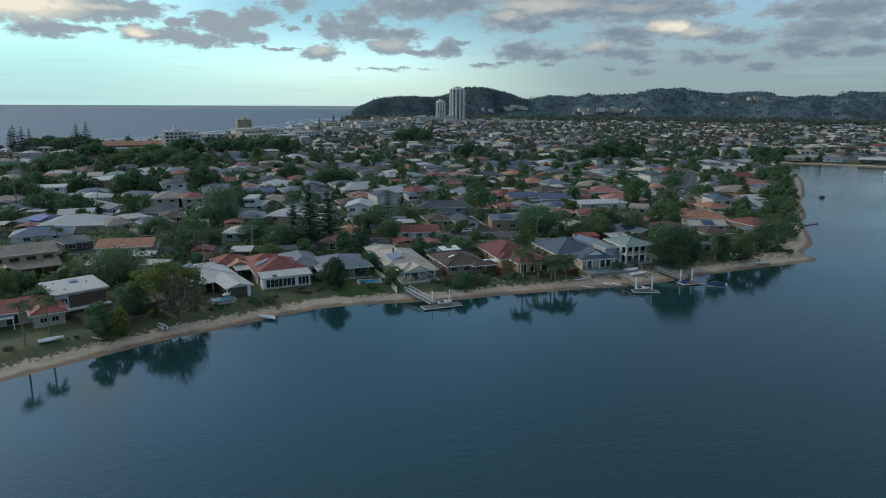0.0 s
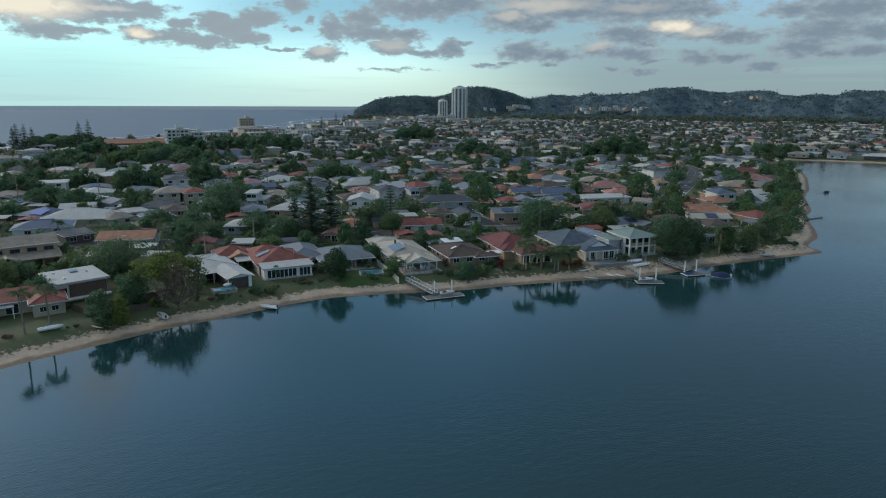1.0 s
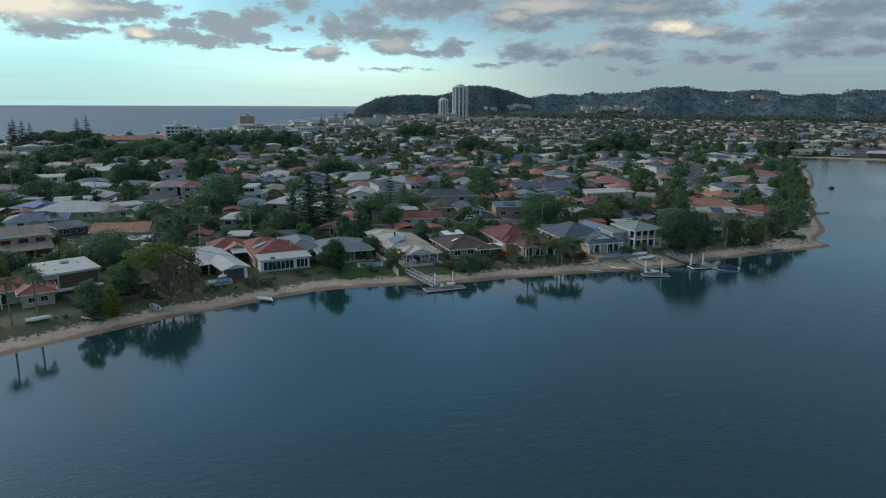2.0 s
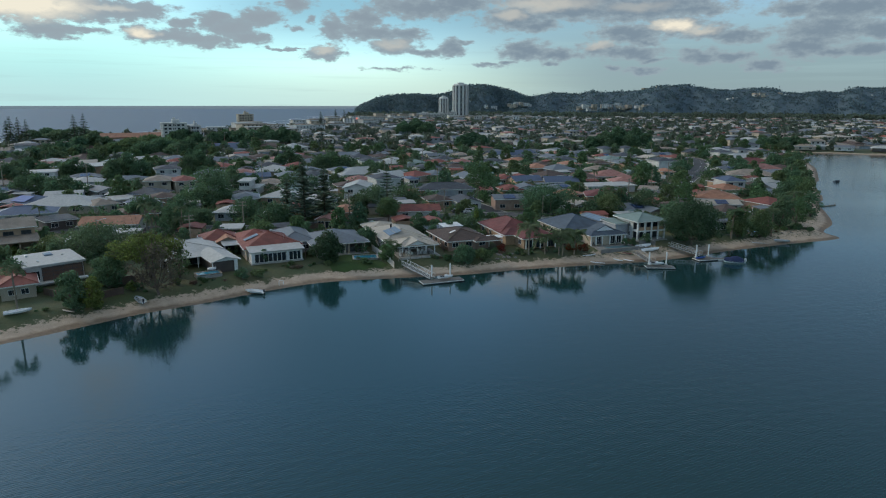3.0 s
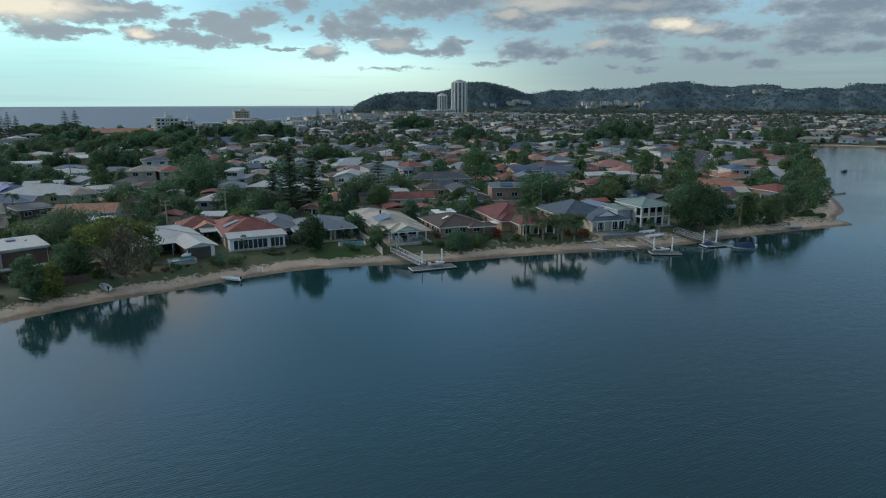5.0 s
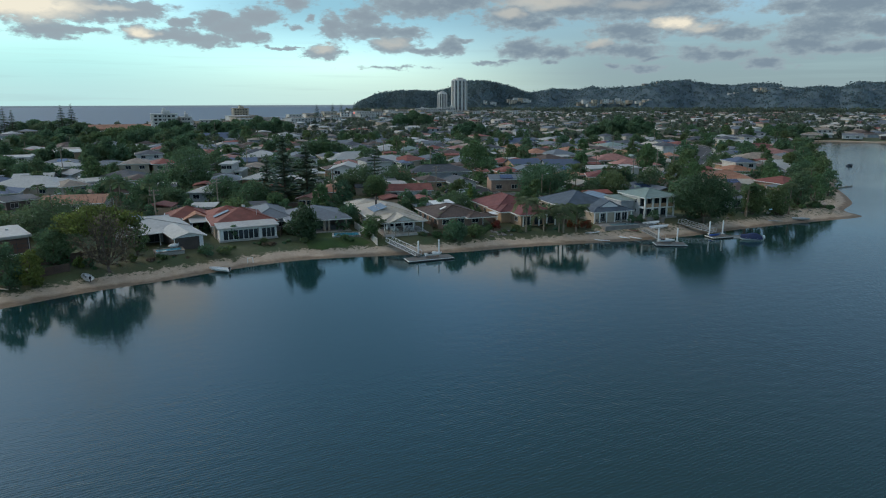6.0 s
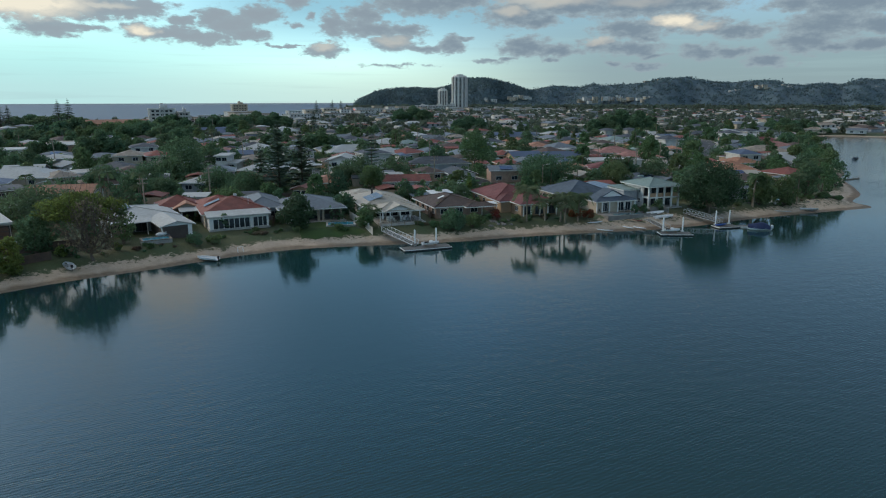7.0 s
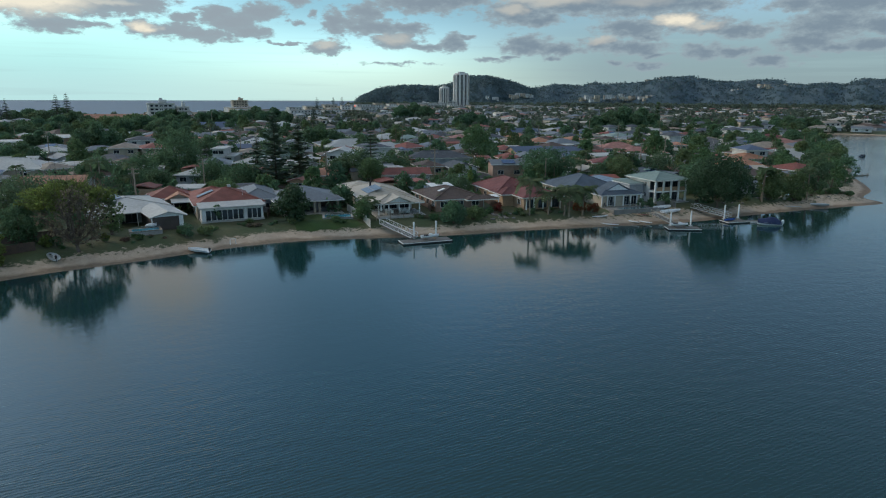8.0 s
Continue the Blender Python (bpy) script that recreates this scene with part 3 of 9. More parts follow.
# wooded hills, with distance haze put into their colours
def hill(name, label, ridge, R0, depth, front, seed):
    """A wooded ridge round the plain: its crest height by bearing (degrees, metres), with an uneven tree canopy."""
    az, top = np.array([r[0] for r in ridge]), np.array([r[1] for r in ridge], float)
    th = np.arange(az[0], az[-1], 0.07)
    rr = np.concatenate([np.arange(R0 - front, R0 + 60, 9.0), np.arange(R0 + 60, R0 + depth, 40.0)])
    T, R = np.meshgrid(np.radians(th), rr)
    rs_ = np.random.RandomState(seed)
    h = np.interp(th, az, top)[None, :]
    shift = sum(np.sin(T * f + p) * a for f, p, a in ((30, 0.4, 60), (71, 1.2, 30), (140, 2.0, 14)))
    q = (R - R0 - shift * np.clip((R0 - R) / 200, 0, 1)) / np.where(R < R0, front, depth)
    prof = np.clip(np.cos(np.clip(q, -1, 1) * math.pi / 2), 0, 1) ** 1.25
    prof = prof * np.clip((R - (R0 - front)) / 90, 0, 1) ** 0.8
    Z = h * prof
    spur = sum(np.sin(T * f + R * g + p) for f, g, p in ((55, 0.012, 0.3), (120, -0.02, 1.9), (210, 0.03, 4.0)))
    Z = Z * (1 + 0.03 * spur * np.clip((R0 - R) / 150, 0, 1)) + rs_.uniform(-1, 1, Z.shape) * 0.7 * np.clip(Z / 12, 0, 1)
    X, Y = R * np.sin(T), R * np.cos(T)
    n, m_ = len(th), len(rr)
    ii = np.arange(n * m_).reshape(m_, n)
    qd = np.stack([ii[:-1, :-1], ii[:-1, 1:], ii[1:, 1:], ii[1:, :-1]], -1).reshape(-1, 4)
    ob = mesh_of(name, np.stack([X, Y, Z + 0.5], -1).reshape(-1, 3).tolist(), qd.tolist(), FOREST_HAZE)
    tagged(ob, label, "hill", kind="structure")
    # tree crowns over the slope and along the crest
    k = rs_.choice(n * m_, 5200)
    k = k[(Z.reshape(-1)[k] > 6) & (R.reshape(-1)[k] < R0 + 70)]
    k = np.concatenate([k, ii[np.argmin(np.abs(rr - R0)), ::3]])
    c = np.stack([X.reshape(-1)[k], Y.reshape(-1)[k], Z.reshape(-1)[k] + 1.0], 1) + rs_.uniform(-5, 5, (len(k), 3)) * (1, 1, 0.2)
    q = 9
    size = np.repeat(rs_.uniform(3.6, 6.6, len(k)), q)[:, None]
    p = np.repeat(c, q, axis=0) + rs_.normal(size=(len(k) * q, 3)) * size * (0.75, 0.75, 0.5)
    a_, b_ = rs_.normal(size=p.shape), rs_.normal(size=p.shape)
    a_ /= np.linalg.norm(a_, axis=1, keepdims=True)
    b_ = np.cross(a_, b_)
    b_ /= np.linalg.norm(b_, axis=1, keepdims=True)
    s_ = size * 0.55
    V = np.stack([p - a_ * s_, p + b_ * s_ * 0.7, p + a_ * s_, p - b_ * s_ * 0.7], 1).reshape(-1, 3)
    woods = mesh_of("hill_woods", V.tolist(), np.arange(len(V)).reshape(-1, 4).tolist(), HILL_LEAF_HAZE)
    tagged(woods, "dense dark green woods, tinted haze blue, covering the hill", "woods", kind="stuff")
    return ob


# lines of surf along the ocean beach
for off, wd in ((12, 9), (34, 8), (62, 6), (98, 5)):
    c = spline([tuple(p) for p in COAST[2:10]], 10)
    t = np.gradient(c, axis=0)
    t /= np.linalg.norm(t, axis=1, keepdims=True)
    nr = np.stack([-t[:, 1], t[:, 0]], 1)
    V, F = [], []
    for i in range(len(c)):
        o = off + 6 * math.sin(i * 0.9 + off)
        g = wd * (0.5 + 0.5 * math.sin(i * 0.55 + off * 0.3)) + 0.3
        V.extend([(*(c[i] + nr[i] * o), 0.05), (*(c[i] + nr[i] * (o + g)), 0.25)])
    F = [(2 * i, 2 * i + 1, 2 * i + 3, 2 * i + 2) for i in range(len(c) - 1)]
    tagged(mesh_of("surf", V, F, FOAM), "white line of breaking surf on the ocean beach", "surf", kind="structure")

hill("headland", "dark wooded headland hill, tinted haze blue, beside the ocean", [(7.4, 3), (7.7, 15), (8.0, 27), (8.7, 41), (9.5, 55), (11.4, 65), (13.2, 66), (14.6, 63), (15.8, 75), (16.7, 91), (17.3, 98), (18.9, 98), (20.6, 86), (21.9, 66), (22.8, 54), (23.8, 30), (24.8, 4)], 2380, 500, 330, 3)
hill("hill_range", "long dark green wooded range, tinted haze blue, with scattered houses", [(19.4, 1), (20.6, 34), (21.9, 53), (22.8, 60), (23.6, 64), (24.5, 76), (26.9, 70), (28.0, 82), (29.1, 73), (30.5, 79), (32.1, 81), (33.3, 99), (34.8, 100), (35.4, 102), (37.3, 87), (38.9, 82), (40.4, 89), (42.0, 85), (42.9, 69), (44.1, 68), (45.2, 77), (46.4, 71), (47.4, 87), (49.6, 84), (56, 90), (64, 60)],
     2560, 600, 620, 5)


# ---- houses ----
def roof_hip(bm, w, d, h, z, over=0.6, th=0.22, cx=0.0, cy=0.0):
    """Hipped roof with its ridge along the longer side; z is the height of the eaves."""
    W, D = w / 2 + over, d / 2 + over
    if W >= D:
        r = [(-(W - D), 0), (W - D, 0)]
    else:
        r = [(0, -(D - W)), (0, D - W)]
    c = [(-W, -D), (W, -D), (W, D), (-W, D)]
    lo = [bm.verts.new((cx + x, cy + y, z)) for x, y in c]
    up = [bm.verts.new((cx + x, cy + y, z + th)) for x, y in c]
    rg = [bm.verts.new((cx + x, cy + y, z + th + h)) for x, y in r]
    for i in range(4):
        bm.faces.new((lo[i], lo[(i + 1) % 4], up[(i + 1) % 4], up[i]))
    bm.faces.new(lo[::-1])
    if W >= D:
        bm.faces.new((up[0], up[1], rg[1], rg[0])), bm.faces.new((up[1], up[2], rg[1]))
        bm.faces.new((up[2], up[3], rg[0], rg[1])), bm.faces.new((up[3], up[0], rg[0]))
    else:
        bm.faces.new((up[0], up[1], rg[0])), bm.faces.new((up[1], up[2], rg[1], rg[0]))
        bm.faces.new((up[2], up[3], rg[1])), bm.faces.new((up[3], up[0], rg[0], rg[1]))


def roof_gable(bm, w, d, h, z, over=0.5, th=0.18, cx=0.0, cy=0.0, along="y"):
    """Gabled roof as two thick slopes; the ridge runs along x or y."""
    W, D = w / 2 + over, d / 2 + over
    if along == "x":
        prof, L = [(-D, 0), (0, h), (D, 0)], W
        at = lambda s, p, dz: (cx + s * L, cy + p[0], z + p[1] + dz)
    else:
        prof, L = [(-W, 0), (0, h), (W, 0)], D
        at = lambda s, p, dz: (cx + p[0], cy + s * L, z + p[1] + dz)
    v = {(s, i, k): bm.verts.new(at(s, prof[i], k * th)) for s in (-1, 1) for i in range(3) for k in (0, 1)}
    for i in range(2):
        bm.faces.new((v[-1, i, 1], v[1, i, 1], v[1, i + 1, 1], v[-1, i + 1, 1]))
        bm.faces.new((v[-1, i, 0], v[-1, i + 1, 0], v[1, i + 1, 0], v[1, i, 0]))
        for s in (-1, 1):
            bm.faces.new((v[s, i, 0], v[s, i, 1], v[s, i + 1, 1], v[s, i + 1, 0]))
    for i in (0, 2):
        bm.faces.new((v[-1, i, 0], v[1, i, 0], v[1, i, 1], v[-1, i, 1]))
    bmesh.ops.recalc_face_normals(bm, faces=bm.faces)


def roof_flat(bm, w, d, z, over=0.4, th=0.3, cx=0.0, cy=0.0, fall=0.3):
    box(bm, cx, cy, z, w + 2 * over, d + 2 * over, th)
    for v in bm.verts:
        if v.co.y > cy:
            v.co.z += fall


def gable_ends(e, w, d, h, z, mat, cx=0.0, cy=0.0, along="y", sides=(-1, 1)):
    """The wall triangles under a gabled roof, one part for each end."""
    t = 0.1
    for s in sides:
        bm = bmesh.new()
        if along == "y":
            y = cy + s * (d / 2 - t)
            a = [bm.verts.new(p) for p in ((cx - w / 2, y - t, z), (cx + w / 2, y - t, z), (cx, y - t, z + h), (cx - w / 2, y + t, z), (cx + w / 2, y + t, z), (cx, y + t, z + h))]
        else:
            x = cx + s * (w / 2 - t)
            a = [bm.verts.new(p) for p in ((x - t, cy - d / 2, z), (x - t, cy + d / 2, z), (x - t, cy, z + h), (x + t, cy - d / 2, z), (x + t, cy + d / 2, z), (x + t, cy, z + h))]
        bm.faces.new(a[:3]), bm.faces.new(a[:2:-1])
        for i in range(3):
            j = (i + 1) % 3
            bm.faces.new((a[i], a[j], a[j + 3], a[i + 3]))
        bmesh.ops.recalc_face_normals(bm, faces=bm.faces)
        part("gable", bm, mat, e)


def window(parent, x, y, z, w, h, rz=0.0, name="window", bars=1, frame_mat=None, glass=None, t=0.08):
    """A framed window or glazed door whose outer face looks along -y before it is turned by rz."""
    fr = bmesh.new()
    b = 0.07
    for sx in (-1, 1):
        box(fr, sx * (w / 2 - b / 2), 0, 0, b, t, h)
    box(fr, 0, 0, 0, w - 2 * b, t, b), box(fr, 0, 0, h - b, w - 2 * b, t, b)
    for k in range(bars):
        box(fr, -w / 2 + w * (k + 1) / (bars + 1), 0, b, 0.05, t * 0.9, h - 2 * b)
    f = part(name, fr, frame_mat or TRIM, parent)
    f.matrix_local = pose(x, y, z, 0, 0, rz)
    part("pane", one(box, 0, 0.012, b, w - 2 * b, 0.02, h - 2 * b), glass or GLASS, f)
    return f


def windows_row(parent, side, w, d, z, n, ww, wh, cx=0.0, cy=0.0, name="window", bars=1, frame_mat=None):
    """n windows evenly along one side (s: south, towards the lake, n, e, w) of a w by d body."""
    L = w if side in "sn" else d
    for i in range(n):
        u = -L / 2 + L * (i + 0.5) / n
        x, y, r = {"s": (cx + u, cy - d / 2 - 0.03, 0), "n": (cx + u, cy + d / 2 + 0.03, 180), "e": (cx + w / 2 + 0.03, cy + u, 90), "w": (cx - w / 2 - 0.03, cy + u, -90)}[side]
        window(parent, x, y, z, ww, wh, r, name, bars, frame_mat)


def body(parent, w, d, h, wall, cx=0.0, cy=0.0, z=0.0, name="wall"):
    return part(name, one(box, cx, cy, z, w, d, h), wall, parent)


def gutter_ring(bm, W, D, z, t=0.06, h=0.2):
    """One gutter round a hipped or flat roof, mitred at its corners."""
    v = [[bm.verts.new((sx * (W + o), sy * (D + o), z + k)) for o, k in ((t, 0), (t, h), (-t, h), (-t, 0))] for sx, sy in ((-1, -1), (1, -1), (1, 1), (-1, 1))]
    for i in range(4):
        p, q = v[i], v[(i + 1) % 4]
        for j in range(4):
            bm.faces.new((p[j], q[j], q[(j + 1) % 4], p[(j + 1) % 4]))


def house(x, y, rz, w, d, label, kind="hip", roof_mat=None, wall=None, storeys=1, pitch=0.36, along=None, detail=2, over=0.6, group="", eave=2.6, z=None, verandah=0.0, chimney=False, solar=False):
    """A house with body, roof, gutter, windows and doors. Its front looks along -y before it is turned."""
    roof_mat, wall = roof_mat or R_GREY, wall or W_CREAM
    H = eave + 2.7 * (storeys - 1)
    e = thing("house", x, y, (ground_z(x, y) if z is None else z) - 0.02, rz, label, "house", group)
    body(e, w, d, H, wall)
    along = along or ("x" if w > d else "y")
    bm = bmesh.new()
    if kind == "hip":
        rise = min(w, d) / 2 * pitch
        roof_hip(bm, w, d, rise, H, over)
    elif kind == "gable":
        span = w if along == "y" else d
        rise = span / 2 * pitch
        roof_gable(bm, w, d, rise, H - 0.1, over, along=along)
        gable_ends(e, w, d, rise * w / (w + 2 * over) if along == "y" else rise * d / (d + 2 * over), H, wall, along=along)
    else:
        rise = 0.3
        roof_flat(bm, w, d, H, over)
    r = part("roof", bm, roof_mat, e)
    if kind == "hip":
        cap = bmesh.new()
        if w >= d:
            rod(cap, (-(w - d) / 2, 0, H + 0.24 + rise), ((w - d) / 2 + 0.01, 0, H + 0.24 + rise), 0.12, seg=6)
        else:
            rod(cap, (0, -(d - w) / 2, H + 0.24 + rise), (0, (d - w) / 2 + 0.01, H + 0.24 + rise), 0.12, seg=6)
        part("ridge_cap", cap, roof_mat, r)
    W, D = w / 2 + over + 0.06, d / 2 + over + 0.06
    if kind != "gable":
        part("gutter", one(gutter_ring, W, D, H - 0.02), TRIM, e)
    elif along == "x":
        part("gutter", one(box, 0, -D, H - 0.02, 2 * W, 0.12, 0.2), TRIM, e)
    else:
        for s in (-1, 1):
            part("gutter", one(box, s * W, 0, H - 0.02, 0.12, 2 * D - 0.13, 0.2), TRIM, e)
    if detail:
        for s in range(storeys):
            zz = 0.85 + 2.7 * s
            windows_row(e, "s", w, d, zz if s or detail < 2 else 0.15, max(2, int(w / 4)) if detail > 1 else 2, 1.9, 1.3 if s or detail < 2 else 2.05, bars=1)
            if detail > 1:
                windows_row(e, "w", w, d, zz, max(2, int(d / 5)), 1.5, 1.2)
                windows_row(e, "e", w, d, zz, max(2, int(d / 5)), 1.5, 1.2)
    if verandah:
        v = bmesh.new()
        roof_flat(v, w, verandah, H - 0.35, 0.1, 0.12, 0, -d / 2 - verandah / 2 - 0.1, fall=0.25)
        part("verandah_roof", v, roof_mat, e)
        for i in range(4):
            px = -w / 2 + 0.2 + (w - 0.4) * i / 3
            part("post", one(box, px, -d / 2 - verandah + 0.1, 0, 0.14, 0.14, H - 0.33), WHITE, e)
    if solar:
        solar_panels(e, w, d, H, rise, kind, along, over)
    return e


def solar_panels(e, w, d, H, rise, kind, along, over, cols=4, rows=2):
    """A bank of dark panels lying on the roof slope that faces the lake or the side."""
    if along == "x" or w >= d:
        run = d / 2 + over
        tilt = math.degrees(math.atan2(rise, run))
        y0 = -run * 0.55
        zc = H + 0.3 + rise * 0.45
        for i in range(cols):
            for j in range(rows):
                p = part("solar_panel", one(box, 0, 0, 0, 0.98, 1.6, 0.05), SOLAR, e)
                p.matrix_local = pose(-cols / 2 + i + 0.5, y0, zc, tilt, 0, 0) @ pose(0, (j - rows / 2 + 0.5) * 1.65, 0)
    else:
        run = w / 2 + over
        tilt = math.degrees(math.atan2(rise, run))
        for i in range(cols):
            for j in range(rows):
                p = part("solar_panel", one(box, 0, 0, 0, 1.6, 0.98, 0.05), SOLAR, e)
                p.matrix_local = pose(run * 0.5, -cols / 2 + i + 0.5, H + 0.32 + rise * 0.5, 0, tilt, 0) @ pose((j - rows / 2 + 0.5) * 1.65, 0, 0)


def wing(e, cx, cy, w, d, H, wall, roof_mat, kind="hip", pitch=0.36, over=0.6, along=None, z=0.0, gutter=None, gable_mat=None):
    """One volume of a larger house: walls, roof and gutters."""
    if wall:
        body(e, w, d, H - z, wall, cx, cy, z)
    along = along or ("x" if w > d else "y")
    bm = bmesh.new()
    span = min(w, d) if kind == "hip" else (w if along == "y" else d)
    rise = span / 2 * pitch
    if kind == "hip":
        roof_hip(bm, w, d, rise, H, over, cx=cx, cy=cy)
    elif kind == "gable":
        roof_gable(bm, w, d, rise, H - 0.05, over, cx=cx, cy=cy, along=along)
        gable_ends(e, w, d, rise * 0.9, H, gable_mat or wall or TRIM, cx, cy, along)
    else:
        roof_flat(bm, w, d, H, over, 0.25, cx, cy, fall=0.35)
    r = part("roof", bm, roof_mat, e)
    if kind == "hip":
        L = abs(w - d) / 2
        for s in ((-1, 1) if L > 0.3 else (0,)):
            for q in (-1, 1):
                cap = bmesh.new()
                a = (cx + s * L, cy, H + 0.24 + rise) if w >= d else (cx, cy + s * L, H + 0.24 + rise)
                b = (cx + (s or 1) * (w / 2 + over), cy + q * (d / 2 + over), H + 0.24) if w >= d else (cx + q * (w / 2 + over), cy + (s or 1) * (d / 2 + over), H + 0.24)
                rod(cap, a, b, 0.1, seg=5)
                part("ridge_cap", cap, roof_mat, r)
    W, D = w / 2 + over + 0.06, d / 2 + over + 0.06
    if kind != "gable" or along == "x":
        for s in (-1, 1):
            part("gutter", one(box, cx, cy + s * D, H - 0.02, 2 * W, 0.12, 0.2), gutter or TRIM, e)
    if kind != "gable" or along == "y":
        for s in (-1, 1):
            part("gutter", one(box, cx + s * W, cy, H - 0.02, 0.12, 2 * D - 0.13, 0.2), gutter or TRIM, e)
    return rise


def panel(e, name, x, y, z, w, l, mat, rx=0.0, ry=0.0, rz=0.0, th=0.06):
    p = part(name, one(box, 0, 0, 0, w, l, th), mat, e)
    p.matrix_local = pose(x, y, z, rx, ry, rz)
    return p


def post(e, x, y, h, mat=None, z=0.0, s=0.16):
    return part("post", one(box, x, y, z, s, s, h), mat or WHITE, e)


# ---- plants ----
def leaf_cloud(rs, lobes, n, size, squash=0.75):
    """Many small bent leaf clumps on and within a set of lobes (x, y, z, r)."""
    lobes = np.array(lobes, float)
    pick = rs.choice(len(lobes), n, p=lobes[:, 3] ** 2 / (lobes[:, 3] ** 2).sum())
    u = rs.normal(size=(n, 3))
    u /= np.linalg.norm(u, axis=1, keepdims=True)
    rad = rs.uniform(0.35, 1.1, (n, 1)) ** 0.6
    c = lobes[pick, :3] + u * rad * lobes[pick, 3:4] * np.array([1, 1, squash])
    a = rs.normal(size=(n, 3)) + u * 0.3
    a /= np.linalg.norm(a, axis=1, keepdims=True)
    b = np.cross(a, u + rs.normal(size=(n, 3)) * 0.6)
    b /= np.linalg.norm(b, axis=1, keepdims=True) + 1e-9
    s = size * rs.uniform(0.55, 1.35, (n, 1))
    nrm = np.cross(a, b)
    V = np.stack([c - a * s, c + b * s * 0.55 + nrm * s * 0.25, c + a * s, c - b * s * 0.55 + nrm * s * 0.25], 1)
    F = np.arange(n * 4).reshape(n, 4)
    F = np.concatenate([F[:, [0, 1, 2]], F[:, [0, 2, 3]]])
    return V.reshape(-1, 3), F


def tree(name, seed, h, spread_, mat, label, n=1300, leaf=0.32, trunk=0.3, bare=0.2, lobes_n=12, bark=None, low=0.0, x=0.0, y=0.0, z=None, rz=0.0, category="tree", squash=0.75, slim=False, twigs=0):
    rs = np.random.RandomState(seed)
    e = thing(name, x, y, ground_z(x, y) - 0.05 if z is None else z, rz, label, category)
    hb = h * bare
    bm = bmesh.new()
    top = Vector((rs.uniform(-0.3, 0.3), rs.uniform(-0.3, 0.3), hb))
    rod(bm, (0, 0, 0), top, trunk, trunk * 0.7, 7)
    lobes = []
    zlo = hb
    for i in range(lobes_n):
        a = 2.39996 * i + rs.uniform(-0.3, 0.3)
        v = (i + 0.5) / lobes_n                       # from the skirt of the crown up to its top
        ring = math.sin(math.pi * (0.18 + 0.72 * v)) ** 0.8
        r = spread_ * rs.uniform(0.17, 0.25) * (1.0 if lobes_n < 13 else 0.8)
        rr = max(0.0, spread_ * 0.5 * ring * rs.uniform(0.75, 1.08) - r * 0.75)
        zz = zlo + r * squash * 0.55 + (h - zlo - 1.5 * r * squash) * v * rs.uniform(0.92, 1.06) - low * (1 - v)
        if slim:
            rr, r, zz = 0.0, spread_ * (0.5 - 0.3 * i / lobes_n), hb + (h - hb) * (i + 0.4) / lobes_n
        c = Vector((math.cos(a) * rr, math.sin(a) * rr, zz))
        lobes.append((*c, r))
        if i % 2 == 0 or lobes_n < 10:
            mid = top.lerp(c, 0.5) + Vector((0, 0, -0.03 * h))
            rod(bm, top, mid, trunk * 0.4, trunk * 0.26, 5), rod(bm, mid, c, trunk * 0.26, trunk * 0.08, 5)
    for i in range(twigs):
        c = Vector(lobes[int(rs.randint(len(lobes)))][:3])
        d = (c - top).normalized() + Vector(rs.normal(size=3)) * 0.55
        rod(bm, top.lerp(c, rs.uniform(0.5, 1.0)), c + d * spread_ * rs.uniform(0.1, 0.22), trunk * 0.14, trunk * 0.05, 4)
    part("trunk", bm, bark or BARK, e)
    V, F = leaf_cloud(rs, lobes, n, leaf, squash)
    mesh_of("crown", V.tolist(), F.tolist(), mat, e)
    return e


def shrub(name, seed, h, w, mat, label, n=260, leaf=0.2, **k):
    return tree(name, seed, h, w, mat, label, n=n, leaf=leaf, trunk=0.08, bare=0.12, lobes_n=6, category="shrub", **k)


def frond(V, F, rs, base, az, length, droop, width):
    """One arching palm frond: a midrib with two rows of hanging leaflets."""
    d = Vector((math.cos(az), math.sin(az), 0))
    side = Vector((-d.y, d.x, 0))
    pts = []
    for i in range(7):
        t = i / 6
        pts.append(Vector(base) + d * length * t * (1 - 0.15 * t) + Vector((0, 0, length * (0.45 * t - (0.5 + droop) * t * t))))
    for i in range(6):
        for s in (-1, 1):
            for q in range(2):
                a = pts[i].lerp(pts[i + 1], q * 0.5)
                b = pts[i].lerp(pts[i + 1], q * 0.5 + 0.38)
                wd = width * math.sin(0.25 + 2.6 * (i + q * 0.5) / 6.5)
                tip = side * s * wd + Vector((0, 0, -wd * rs.uniform(0.35, 0.8))) + d * wd * 0.5
                k = len(V)
                V.extend([tuple(a), tuple(b), tuple(b + tip), tuple(a + tip * 0.92)])
                F.append((k, k + 1, k + 2, k + 3))


